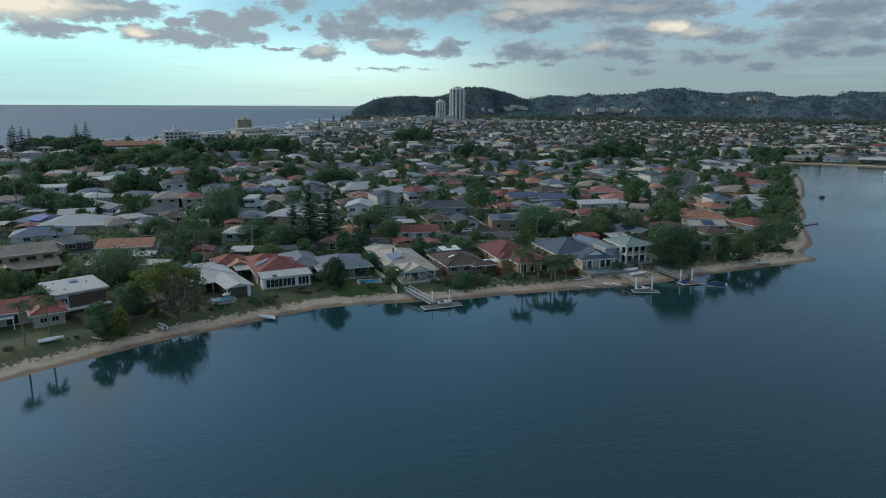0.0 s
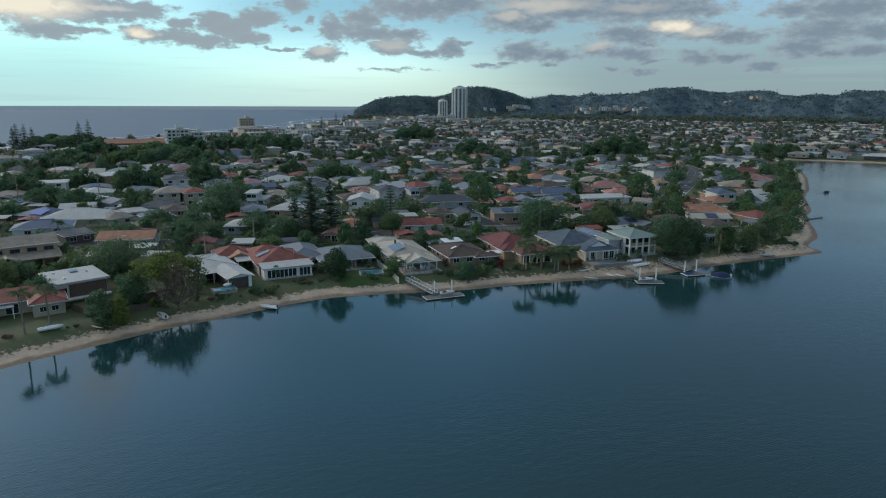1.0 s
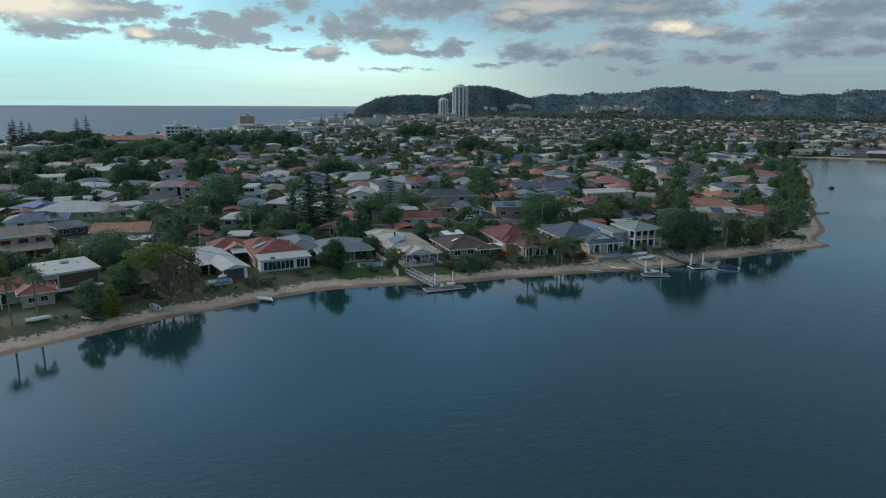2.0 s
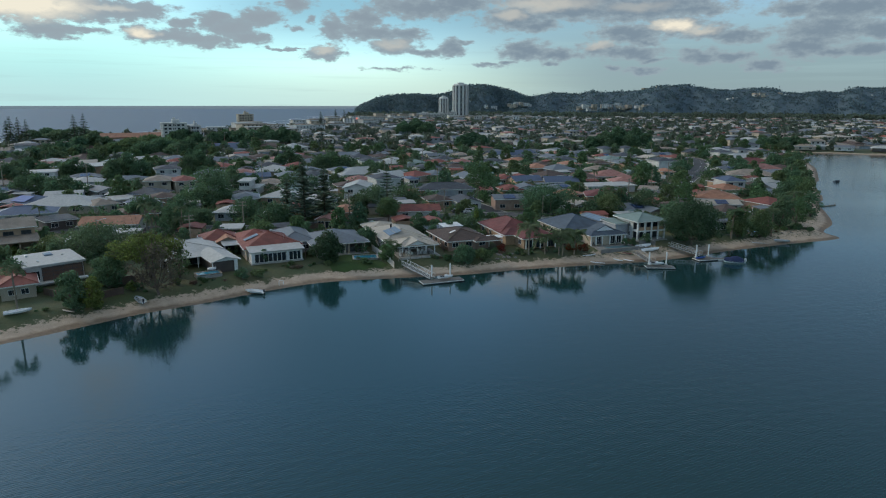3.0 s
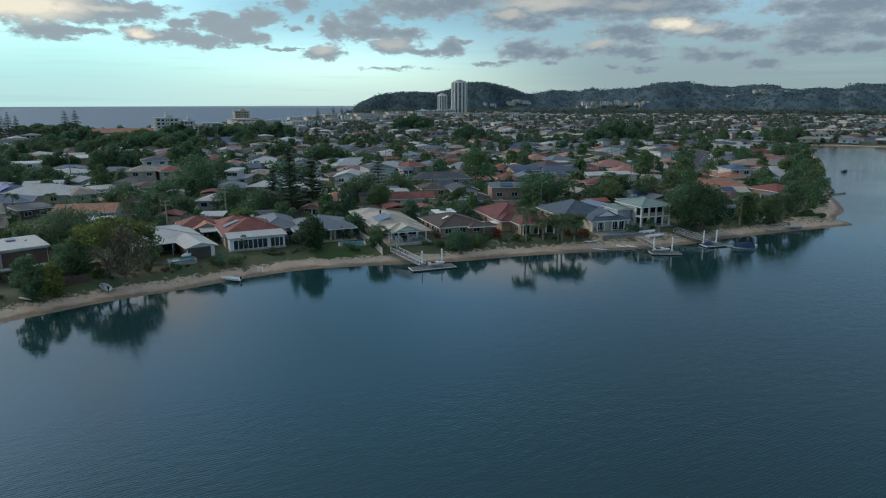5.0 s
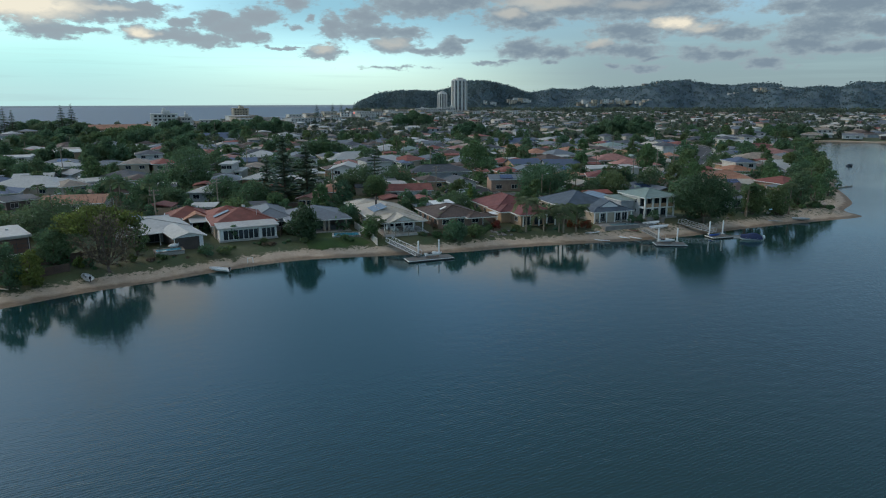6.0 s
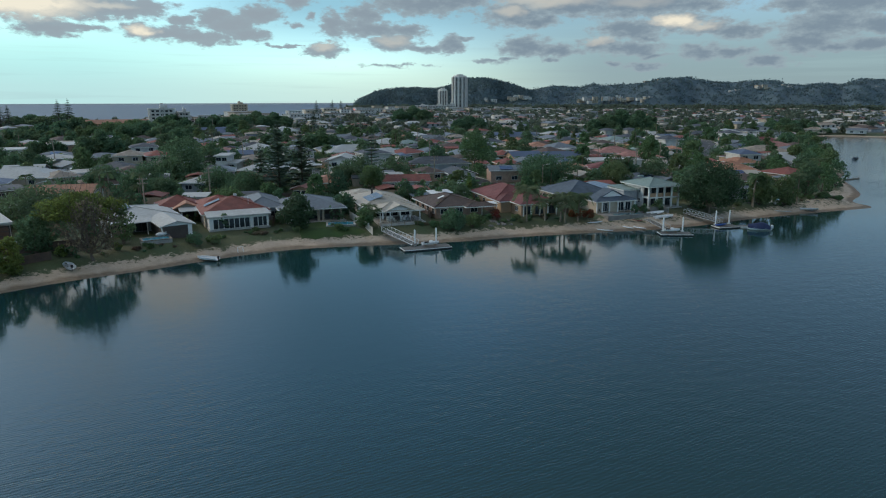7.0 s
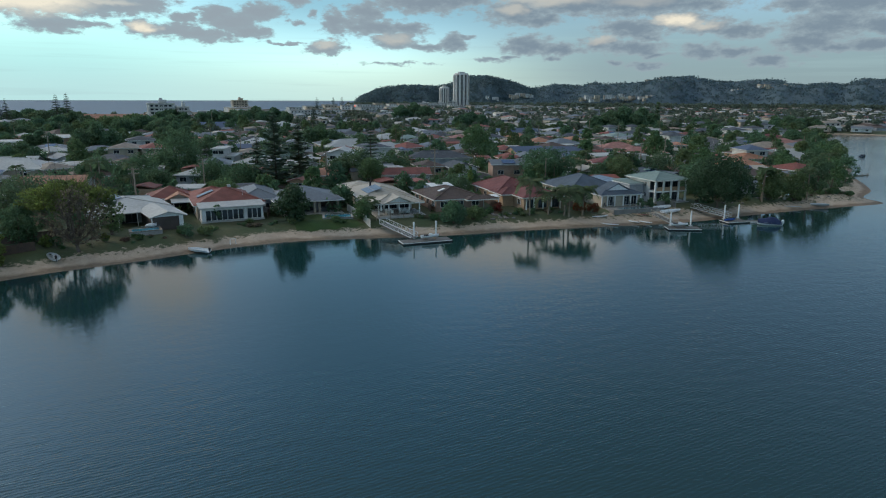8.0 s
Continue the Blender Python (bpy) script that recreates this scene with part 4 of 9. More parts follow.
def palm(name, seed, h, label, n=16, length=2.6, trunk=0.16, x=0.0, y=0.0, z=None, stems=1):
    rs = np.random.RandomState(seed)
    e = thing(name, x, y, ground_z(x, y) - 0.05 if z is None else z, 0, label, "palm tree")
    V, F = [], []
    bm = bmesh.new()
    for s in range(stems):
        hh = h * (1 if s == 0 else rs.uniform(0.6, 0.95))
        bx, by = (0, 0) if s == 0 else rs.uniform(-1.2, 1.2, 2)
        lean = rs.uniform(-0.05, 0.05, 2) * hh
        top = Vector((bx + lean[0], by + lean[1], hh))
        mid = Vector((bx + lean[0] * 0.35, by + lean[1] * 0.35, hh * 0.5))
        rod(bm, (bx, by, 0), mid, trunk * 1.25, trunk, 7), rod(bm, mid, top, trunk, trunk * 0.8, 7)
        for i in range(n):
            frond(V, F, rs, top, 6.283 * i / n * 2.618 + rs.uniform(-0.2, 0.2), length * rs.uniform(0.8, 1.1), rs.uniform(-0.25, 0.75), length * 0.23)
    part("trunk", bm, PALMBARK, e)
    mesh_of("crown", V, F, LEAF_P, e)
    return e


def pine(name, seed, h, label, x=0.0, y=0.0, z=None, tiers=17, wide=0.22, leaf=0.55, per=5, loose=0.0):
    """A Norfolk pine: a straight stem with level whorls of branches that shorten upwards."""
    rs = np.random.RandomState(seed)
    e = thing(name, x, y, ground_z(x, y) - 0.05 if z is None else z, 0, label, "pine tree")
    part("trunk", one(rod, (0, 0, 0), (0, 0, h), h * 0.018, 0.03, 7), BARK, e)
    V, F = [], []
    for i in range(tiers):
        t = i / (tiers - 1)
        zz = h * (0.14 + 0.85 * t)
        L = h * wide * (1 - t) ** 0.8 * rs.uniform(0.8, 1.1) + 0.25
        m_ = 7
        for b in range(m_):
            a = 6.283 * (b + rs.uniform(-0.2, 0.2)) / m_ + i * 0.7
            d = Vector((math.cos(a), math.sin(a), 0))
            sd = Vector((-d.y, d.x, 0))
            z0, Lb = zz, L
            if loose:
                z0, Lb = zz + rs.uniform(-loose, loose), L * rs.uniform(0.45, 1.2)
            for k in range(per):
                u0, u1 = k / per, (k + 1.1) / per
                p0, p1 = d * Lb * u0 + Vector((0, 0, z0 + Lb * 0.12 * u0)), d * Lb * u1 + Vector((0, 0, z0 + Lb * 0.16 * u1))
                for s in (-1, 1):
                    q = len(V)
                    wv = sd * s * leaf * rs.uniform(0.6, 1.1) + Vector((0, 0, rs.uniform(-0.3, 0.35) * leaf))
                    V.extend([tuple(p0), tuple(p1), tuple(p1 + wv * 0.8), tuple(p0 + wv)])
                    F.append((q, q + 1, q + 2, q + 3))
    mesh_of("crown", V, F, PINE, e)
    return e

# ---- the first row on the lake ----
def red_cottage():
    e = thing("house", -50.2, 131, 1.85, 20, "low pale house with a red tiled roof above a dry lawn", "house")
    wing(e, 0, 2, 17, 9, 2.6, W_CREAM, R_RED)
    wing(e, 6.2, -3.5, 5.5, 7, 2.6, W_CREAM, R_RED, pitch=0.42)
    window(e, 5.2, -7.04, 0.9, 1.3, 1.1), window(e, 7.2, -7.04, 0.9, 1.3, 1.1)
    windows_row(e, "s", 10, 9, 0.2, 3, 2.2, 2.0, cx=-3.2, cy=2)
    windows_row(e, "e", 5.5, 7, 0.9, 2, 1.4, 1.1, cx=6.2, cy=-3.5)
    part("awning", one(box, -2.5, -4.2, 2.3, 6.0, 2.8, 0.1), R_GREY, e, "grey flat awning")
    for i in range(3):
        post(e, -5.3 + 2.8 * i, -5.4, 2.3)


def white_box_house():
    e = thing("house", -41.3, 141.8, 1.85, 28, "boxy house with a flat white roof and brown slatted screens", "house")
    body(e, 10, 12, 3.9, W_WHITE)
    part("screen_wall", one(box, 1.2, -6.08, 1.0, 7.3, 0.12, 2.7), W_BROWN, e, "brown vertical slat screen")
    part("screen_wall", one(box, 5.08, -0.6, 1.0, 0.12, 10.4, 2.7), W_BROWN, e, "brown vertical slat screen")
    part("floor_slab", one(box, 0.3, -6.7, 0.65, 10.2, 1.3, 0.22), WHITE, e)
    part("roof", one(box, 0, 0, 3.9, 11, 13, 0.45, bev=0.03), R_WHITE, e)
    part("skylight", one(box, 0.5, 2.8, 4.36, 1.6, 2.2, 0.3, bev=0.08), SOLAR_B, e)
    for x, y in ((-3.2, 3.5), (2.8, 1.0), (-2.4, -2.8)):
        part("roof_vent", one(box, x, y, 4.36, 0.45, 0.45, 0.25, bev=0.05), ALLOY, e)
    part("annex_roof", one(box, -6.8, -2.5, 2.5, 3.6, 6.0, 0.25), R_GREY, e)
    body(e, 3.3, 5.6, 2.5, W_DARK, -6.7, -2.5, 0.0, "annex_wall")
    for i in range(4):
        part("screen_rail", one(box, 1.2, -6.16, 1.1 + 0.8 * i, 7.3, 0.05, 0.08), DARKTRIM, e)
    for i in range(5):
        part("screen_post", one(box, -2.3 + 1.75 * i, -6.17, 1.0, 0.08, 0.05, 2.7), DARKTRIM, e)
    window(e, -3.6, -6.04, 1.2, 1.6, 2.0)


def beige_two_storey():
    e = thing("house", -66, 170, 1.9, 23, "beige two storey brick house with a long tan roof", "house")
    wing(e, 0, 3.5, 26, 9, 5.4, W_TAN, R_TAN, "gable", along="x", pitch=0.42)
    windows_row(e, "s", 26, 9, 3.75, 7, 2.2, 1.0, cy=3.5, bars=1, frame_mat=DARKTRIM)
    windows_row(e, "e", 26, 9, 3.6, 2, 1.4, 1.2, cy=3.5)
    bm = bmesh.new()
    roof_flat(bm, 26, 5.5, 2.7, 0.5, 0.2, 0, -3.8, fall=0.9)
    part("verandah_roof", bm, R_TAN, e)
    body(e, 16, 3.4, 2.65, W_BRICK, -4, -2.7, 0, "lower_wall")
    for i in range(8):
        post(e, -12.8 + i * 3.65, -6.4, 2.7, W_TAN, s=0.35)
    part("gable_porch", one(lambda b: roof_gable(b, 4.5, 3.5, 1.3, 2.75, 0.4, cx=1.5, cy=-6.6, along="y")), R_TAN, e)
    window(e, 1.5, -4.45, 0.2, 2.4, 2.0)
    panel(e, "solar_panel", -4, 1.2, 6.45, 1.6, 1.0, SOLAR, 22), panel(e, "solar_panel", -2.3, 1.2, 6.45, 1.6, 1.0, SOLAR, 22)


def white_solar_house():
    e = thing("house", -15.2, 149.6, 1.9, 21, "low white house with broad metal roof and blue solar mats", "house")
    rise = wing(e, 0, 3.5, 13, 15, 2.6, W_GREY, R_WHITE, pitch=0.2)
    wing(e, 4.0, -9.2, 5.0, 10.8, 2.45, W_DARK, R_WHITE, "gable", along="y", pitch=0.34, gable_mat=WHITE)
    part("corner_wall", one(box, 6.2, -14.75, 0, 0.7, 0.25, 2.5), WHITE, e)
    post(e, 1.2, -14.8, 2.6)
    bm = bmesh.new()
    roof_flat(bm, 7.6, 3.4, 2.45, 0.2, 0.15, -2.7, -6.0, fall=0.35)
    part("verandah_roof", bm, R_WHITE, e)
    for i in range(3):
        window(e, -5.2 + 2.5 * i, -4.06, 0.15, 2.3, 2.15, frame_mat=DARKTRIM)
    for i in range(3):
        post(e, -6.2 + 3.2 * i, -7.4, 2.45)
    tilt = math.degrees(math.atan2(rise, 7.1))
    for i in range(2):
        for j in range(4):
            panel(e, "solar_mat", -1.6 - 2.0 * i, 2.5 + 1.5 * j, 3.0 + rise - (1.6 + 2.0 * i) * rise / 7.1, 1.9, 1.4, SOLAR_B, 0, -tilt)
    windows_row(e, "e", 13, 15, 0.9, 3, 1.6, 1.1, cy=3.5)


def orange_garage():
    e = thing("house", -9.5, 163, 1.9, 10, "small garage wing with an orange tiled roof and cream gable", "garage")
    wing(e, 0, 0, 8, 8, 2.5, W_CREAM, R_RED, "hip", pitch=0.5)
    wing(e, 1.6, -4.6, 4.4, 3.2, 2.5, W_TAN, R_ORANGE, "gable", along="y", pitch=0.55, gable_mat=W_CREAM)
    window(e, 1.6, -6.25, 0.2, 3.0, 2.0, frame_mat=DARKTRIM)


def sunroom_house():
    e = thing("house", 2.6, 151.8, 1.95, 11, "red tiled house with a glazed white sunroom facing the lake", "house")
    rise = wing(e, 0.4, 1.0, 12.5, 12, 2.7, W_CREAM, R_RED, pitch=0.42)
    wing(e, -1.5, 10.0, 8, 8, 2.7, W_CREAM, R_RED, pitch=0.42)
    body(e, 11.8, 4.2, 0.35, CONC, 0.3, -7.4, 0, "terrace")
    part("roof", one(lambda b: roof_flat(b, 11.4, 4.6, 2.75, 0.45, 0.28, 0.3, -7.3, fall=0.3)), R_WHITE, e, "flat white sunroom roof")
    for px, pw in ((-5.1, 0.7), (2.6, 0.55), (5.75, 0.4)):
        part("pier", one(box, px, -9.3, 0.35, pw, 0.4, 2.4), WHITE, e)
    part("lintel", one(box, 0.3, -9.32, 2.4, 11.3, 0.35, 0.35), WHITE, e)
    for i in range(7):
        window(e, -4.25 + 1.0 * i, -9.3, 0.4, 0.97, 2.0, bars=0, name="glass_door")
    for i in range(3):
        window(e, 3.4 + 0.93 * i, -9.3, 0.4, 0.9, 2.0, bars=0, name="glass_door")
    body(e, 0.25, 4.0, 2.4, WHITE, 5.85, -7.3, 0.35, "side_wall")
    body(e, 0.25, 4.0, 2.4, WHITE, -5.3, -7.3, 0.35, "side_wall")
    part("carport_roof", one(lambda b: roof_flat(b, 5.0, 7.0, 2.5, 0.1, 0.14, -7.4, 5.5, fall=0.25)), R_WHITE, e, "white flat carport roof")
    for x, y in ((-9.6, 2.3), (-5.4, 2.3), (-9.6, 8.8)):
        post(e, x, y, 2.5)
    tilt = math.degrees(math.atan2(rise, 6.6))
    for j in range(2):
        panel(e, "solar_panel", -3.6, 1.2 + 1.1 * j, 3.05 + rise * 0.45, 3.4, 1.0, SOLAR_B, 0, -tilt)
    part("roof_vent", one(box, 1.2, 1.5, 2.9 + rise * 0.95, 0.7, 0.5, 0.5, bev=0.1), ALLOY, e)
    part("aerial", one(rod, (3.2, -2.6, 3.2), (3.2, -2.6, 5.6), 0.035), ALLOY, e)
    windows_row(e, "w", 12.5, 12, 0.9, 2, 1.5, 1.2, cx=0.4, cy=1)


def grey_house():
    e = thing("house", 18.3, 154, 1.95, 7, "grey house with steel grey hipped roofs and an open patio", "house")
    wing(e, 0.3, 0, 13, 13.5, 2.6, None, R_GREY, pitch=0.34)
    body(e, 13, 10.5, 2.6, W_GREY, 0.3, 1.5)
    wing(e, -9.0, 6.0, 7.5, 15, 2.8, W_GREY, R_GREY, pitch=0.42)
    windows_row(e, "s", 8, 10.5, 0.15, 2, 2.8, 2.1, cx=-1.6, cy=1.5, name="glass_door", frame_mat=DARKTRIM)
    # flat dark panel on the wall, imitating the shade of an open recess
    part("patio_recess", one(box, 4.6, -3.85, 0.1, 3.6, 0.1, 2.3), W_DARK, e)
    for x in (-6.0, 1.4, 2.4, 6.2):
        post(e, x, -6.4, 2.6, W_CREAM, s=0.5)
    part("patio", one(box, 0.8, -5.9, 0, 12.6, 4.2, 0.15), CONC, e)
    part("barbecue", one(box, 3.6, -5.0, 0.15, 1.5, 0.7, 1.0, bev=0.06), DARKTRIM, e, "dark covered barbecue")
    part("bench", one(box, -3.4, -5.4, 0.15, 2.2, 0.6, 0.5, bev=0.05), TRIM, e, "pale outdoor bench")
    windows_row(e, "s", 7.5, 15, 0.9, 2, 1.6, 1.1, cx=-9.0, cy=6.0)
    windows_row(e, "w", 7.5, 15, 0.9, 3, 1.6, 1.1, cx=-9.0, cy=6.0)
    for k in range(9):
        part("wall_batten", one(box, -12.8, -0.9 + 1.7 * k, 0.0, 0.06, 0.1, 2.75), W_WHITE, e)


def terrace_house():
    e = thing("house", 35.8, 152.5, 1.95, 5, "cream house with a pale roof and a white gabled lakeside terrace", "house")
    rise = wing(e, -0.6, 3.0, 10.5, 17, 2.7, W_WHITE, R_CREAM, pitch=0.34)
    wing(e, -2.6, 13.5, 7.5, 8, 2.7, W_WHITE, R_CREAM, pitch=0.36)
    wing(e, 0, -8.6, 9.2, 7.0, 2.6, None, R_CREAM, "hip", pitch=0.36)
    wing(e, -0.2, -10.2, 5.4, 4.2, 2.65, None, R_CREAM, "gable", along="y", pitch=0.5, gable_mat=WHITE)
    body(e, 9.8, 7.8, 0.45, CONC, 0.1, -10.2, 0.0, "terrace")
    for i in range(5):
        post(e, -4.3 + 2.15 * i, -12.0, 2.2, z=0.45, s=0.22)
    for i in range(4):
        p = part("balustrade", one(box, -3.25 + 2.15 * i, -12.9, 0.45, 1.95, 0.03, 0.95), CLEAR, e)
    for i in range(5):
        part("fence_post", one(box, -5.4 + 2.8 * i, -14.6, -0.5, 0.12, 0.12, 1.3), TIMBER, e)
    for i in range(3):
        window(e, -3.0 + 3.0 * i, -5.58, 0.5, 2.7, 2.05, bars=1, name="glass_door", frame_mat=WHITE)
    tilt = math.degrees(math.atan2(rise, 5.85))
    for i in range(2):
        for j in range(5):
            panel(e, "solar_mat", -2.0 - 1.7 * i, -2.6 + 1.3 * j, 3.02 + rise - (2.0 + 1.7 * i - 0.6) * rise / 5.85, 1.6, 1.2, SOLAR_B, 0, -tilt)
    part("chimney", one(rod, (-2.2, 3.5, 4.0), (-2.2, 3.5, 5.3), 0.22, 0.22, 10), BLACK, e)
    windows_row(e, "w", 10.5, 17, 0.9, 3, 1.6, 1.2, cx=-0.6, cy=3)
    windows_row(e, "e", 10.5, 17, 0.9, 3, 1.6, 1.2, cx=-0.6, cy=3)


def brown_house():
    e = thing("house", 50.6, 151.2, 1.95, 6, "brick house with a low dark brown tiled roof and skylight", "house")
    rise = wing(e, -0.6, 0, 10.8, 14, 2.4, W_BRICK, R_BROWN, pitch=0.32)
    wing(e, 3.8, -7.2, 6.0, 3.5, 2.35, None, R_BROWN, "hip", pitch=0.36)
    panel(e, "skylight", -3.2, -2.5, 3.02 + rise * 0.55, 1.6, 0.9, WHITE, 0, -20)
    part("pergola_roof", one(lambda b: roof_flat(b, 5.6, 4.2, 3.4, 0, 0.12, 0.5, 8.2, fall=0.3)), WHITE, e)
    for x in (-2.0, 3.0):
        post(e, x, 10.0, 3.5)
    part("awning", one(lambda b: roof_flat(b, 4.2, 2.4, 2.3, 0, 0.1, 7.2, -5.0, fall=0.2)), WHITE, e)
    for x in (5.4, 9.0):
        post(e, x, -6.0, 2.3)
    windows_row(e, "s", 10.8, 14, 0.9, 3, 1.7, 1.2, cx=-0.6)
    windows_row(e, "w", 10.8, 14, 0.9, 4, 1.7, 1.2, cx=-0.6)


def dark_red_house():
    e = thing("house", 66.5, 152.5, 1.95, 4, "orange brick house with dark red tiled hips and white columns", "house")
    wing(e, 0.2, 5.0, 11, 15, 2.6, W_TAN, R_DARKRED, pitch=0.46)
    wing(e, 1.5, -6.2, 9.0, 9.5, 2.55, W_TAN, R_DARKRED, pitch=0.42)
    wing(e, -2.0, -2.5, 7, 6, 2.55, W_TAN, R_DARKRED, pitch=0.42)
    for x in (-2.6, -0.8, 1.4, 3.4, 5.6):
        post(e, x, -11.3, 2.55, s=0.24)
    for i in range(3):
        window(e, -1.6 + 3.0 * i, -11.02, 0.3, 2.0, 1.9, name="glass_door", frame_mat=DARKTRIM)
    windows_row(e, "w", 11, 15, 0.9, 3, 1.5, 1.2, cx=0.2, cy=5.0)
    windows_row(e, "w", 9, 9.5, 0.9, 2, 1.5, 1.2, cx=1.5, cy=-6.2)


def slate_house():
    e = thing("house", 86.6, 152.2, 1.95, 2, "cream house with slate blue hips and white pedimented room", "house")
    rise = wing(e, -1.5, 4.0, 13, 15, 2.6, W_CREAM, R_SLATE, pitch=0.44)
    wing(e, 0.2, -7.6, 9.6, 7.5, 2.5, W_CREAM, R_SLATE, pitch=0.4)
    bm = bmesh.new()
    roof_gable(bm, 5.2, 3.4, 1.45, 3.4, 0.3, cx=0.2, cy=-8.1, along="y")
    part("pediment_roof", bm, R_SLATE, e)
    gable_ends(e, 5.2, 3.6, 1.35, 3.4, WHITE, 0.2, -8.1, "y")
    for x in (-4.8, -3.4, -1.6, 0.6, 2.4, 4.0, 5.0):
        post(e, x, -11.75, 2.6, s=0.24)
    for x, n in ((-2.6, "window"), (1.5, "glass_door"), (3.4, "window")):
        window(e, x, -11.38, 0.25, 1.6, 2.05, name=n, frame_mat=WHITE)
    part("curtain_panel", one(box, -0.9, -11.4, 0.3, 1.3, 0.06, 2.0), W_CREAM, e)
    rise2 = wing(e, 8.6, 7.5, 6.5, 13, 2.8, W_WHITE, R_GREY, "gable", along="y", pitch=0.3)
    for j in range(5):
        panel(e, "solar_mat", 7.0, 3.2 + 2.0 * j, 3.2 + rise2 * 0.55, 2.6, 1.85, SOLAR_B, 0, -16)
    part("terrace", one(box, 1.2, -14.6, -0.6, 12.5, 4.6, 0.75), OLDCONC, e)
    part("pool", one(box, 1.0, -15.0, 0.12, 7.0, 2.0, 0.05), POOL_PALE, e, "pale blue plunge pool")
    part("garden_wall", one(box, 1.2, -17.0, -0.9, 12.5, 0.25, 1.2), OLDCONC, e)
    windows_row(e, "w", 13, 15, 0.9, 3, 1.5, 1.2, cx=-1.5, cy=4)


def two_storey_house():
    e = thing("house", 100.8, 147.8, 1.95, 4, "white two storey house with columned balconies and a sage green roof", "house")
    body(e, 8.4, 7.6, 5.1, W_WHITE, 0, 1.2)
    rise = wing(e, 0, 0, 8.8, 10.0, 5.1, None, R_SAGE, pitch=0.34, over=0.6)
    part("balcony", one(box, 0, -3.85, 2.45, 8.8, 2.4, 0.28), WHITE, e)
    part("slab", one(box, 0, -4.2, 0, 9.2, 3.4, 0.2), CONC, e)
    for x in (-4.2, -2.0, 0.1, 2.2, 4.2):
        for z in (0.2, 2.73):
            part("column", one(box, x, -4.8, z, 0.36, 0.36, 2.25 if z < 1 else 2.37), WHITE, e)
    for i in range(4):
        window(e, -3.1 + 2.06 * i, -2.65, 2.8, 1.8, 2.0, name="glass_door", frame_mat=DARKTRIM)
        window(e, -3.1 + 2.06 * i, -2.65, 0.25, 1.8, 2.0, name="glass_door", frame_mat=DARKTRIM)
        part("balustrade", one(box, -3.12 + 2.09 * i, -4.8, 2.73, 1.72, 0.04, 0.9), W_TAN, e)
    for z in (1.0, 3.4):
        for y in (-1.2, 3.2):
            window(e, -4.23, y, z, 0.8, 1.1, -90)
    wing(e, -6.4, 2.5, 3.8, 6.5, 4.0, W_GREY, R_SAGE, "flat", over=0.3)
    part("roof_vent", one(box, -1.5, 2.5, 5.25 + rise, 1.4, 0.9, 0.35, bev=0.08), R_SAGE, e)
    part("garden_wall", one(box, -2.5, -8.4, -0.4, 0.25, 3.4, 1.3), OLDCONC, e)
    part("garden_wall", one(box, -4.2, -7.8, 0, 3.1, 0.25, 1.0), OLDCONC, e)


for build in (red_cottage, white_box_house, beige_two_storey, white_solar_house, orange_garage, sunroom_house, grey_house, terrace_house, brown_house, dark_red_house, slate_house, two_storey_house):
    build()


# ---- garden furniture on the lakeside terraces ----
def garden_chair(x, y, z, rz, mat, label):
    e = thing("garden_chair", x, y, z, rz, label, "chair", "terrace chairs")
    part("seat", one(box, 0, 0, 0.4, 0.55, 0.55, 0.06, bev=0.02), mat, e)
    part("backrest", one(box, 0, 0.27, 0.45, 0.55, 0.06, 0.5, bev=0.02), mat, e)
    for sx in (-1, 1):
        for sy in (-1, 1):
            part("leg", one(box, sx * 0.24, sy * 0.24, 0, 0.05, 0.05, 0.4), mat, e)
    return e


def garden_table(x, y, z, rz, w, d, mat, label):
    e = thing("garden_table", x, y, z, rz, label, "table")
    part("tabletop", one(box, 0, 0, 0.7, w, d, 0.05, bev=0.015), mat, e)
    for sx in (-1, 1):
        for sy in (-1, 1):
            part("leg", one(box, sx * (w / 2 - 0.1), sy * (d / 2 - 0.1), 0, 0.07, 0.07, 0.7), mat, e)
    return e


def parasol(x, y, z, label):
    e = thing("parasol", x, y, z, 0, label, "parasol")
    part("base", one(rod, (0, 0, 0), (0, 0, 0.1), 0.3, 0.26, 12), OLDCONC, e)
    part("pole", one(rod, (0, 0, 0.1), (0, 0, 2.6), 0.03), ALLOY, e)
    part("canopy", one(rod, (0, 0, 0.95), (0, 0, 2.5), 0.24, 0.06, 8), WHITE, e, "furled white canopy")
    return e


for cx, cy, cz, turn in ((34.8, 140.6, 2.42, 5), (37.9, 140.9, 2.42, 5)):
    garden_table(cx, cy, cz, turn, 1.5, 0.9, WHITE, "white outdoor table on the lakeside terrace")
    for dx, dy, r in ((-0.45, -0.75, 180), (0.45, -0.75, 180), (-0.45, 0.75, 0), (0.45, 0.75, 0)):
        garden_chair(cx + dx, cy + dy, cz, r + turn, WHITE, "white garden chair at the terrace table")
parasol(33.0, 139.6, 2.42, "furled white parasol on the terrace")
for cx, cy, r in ((82.6, 139.4, 20), (84.6, 139.7, -10), (89.4, 140.2, 10)):
    garden_chair(cx, cy, 2.12, r, DARKTRIM, "dark garden chair beside the plunge pool")

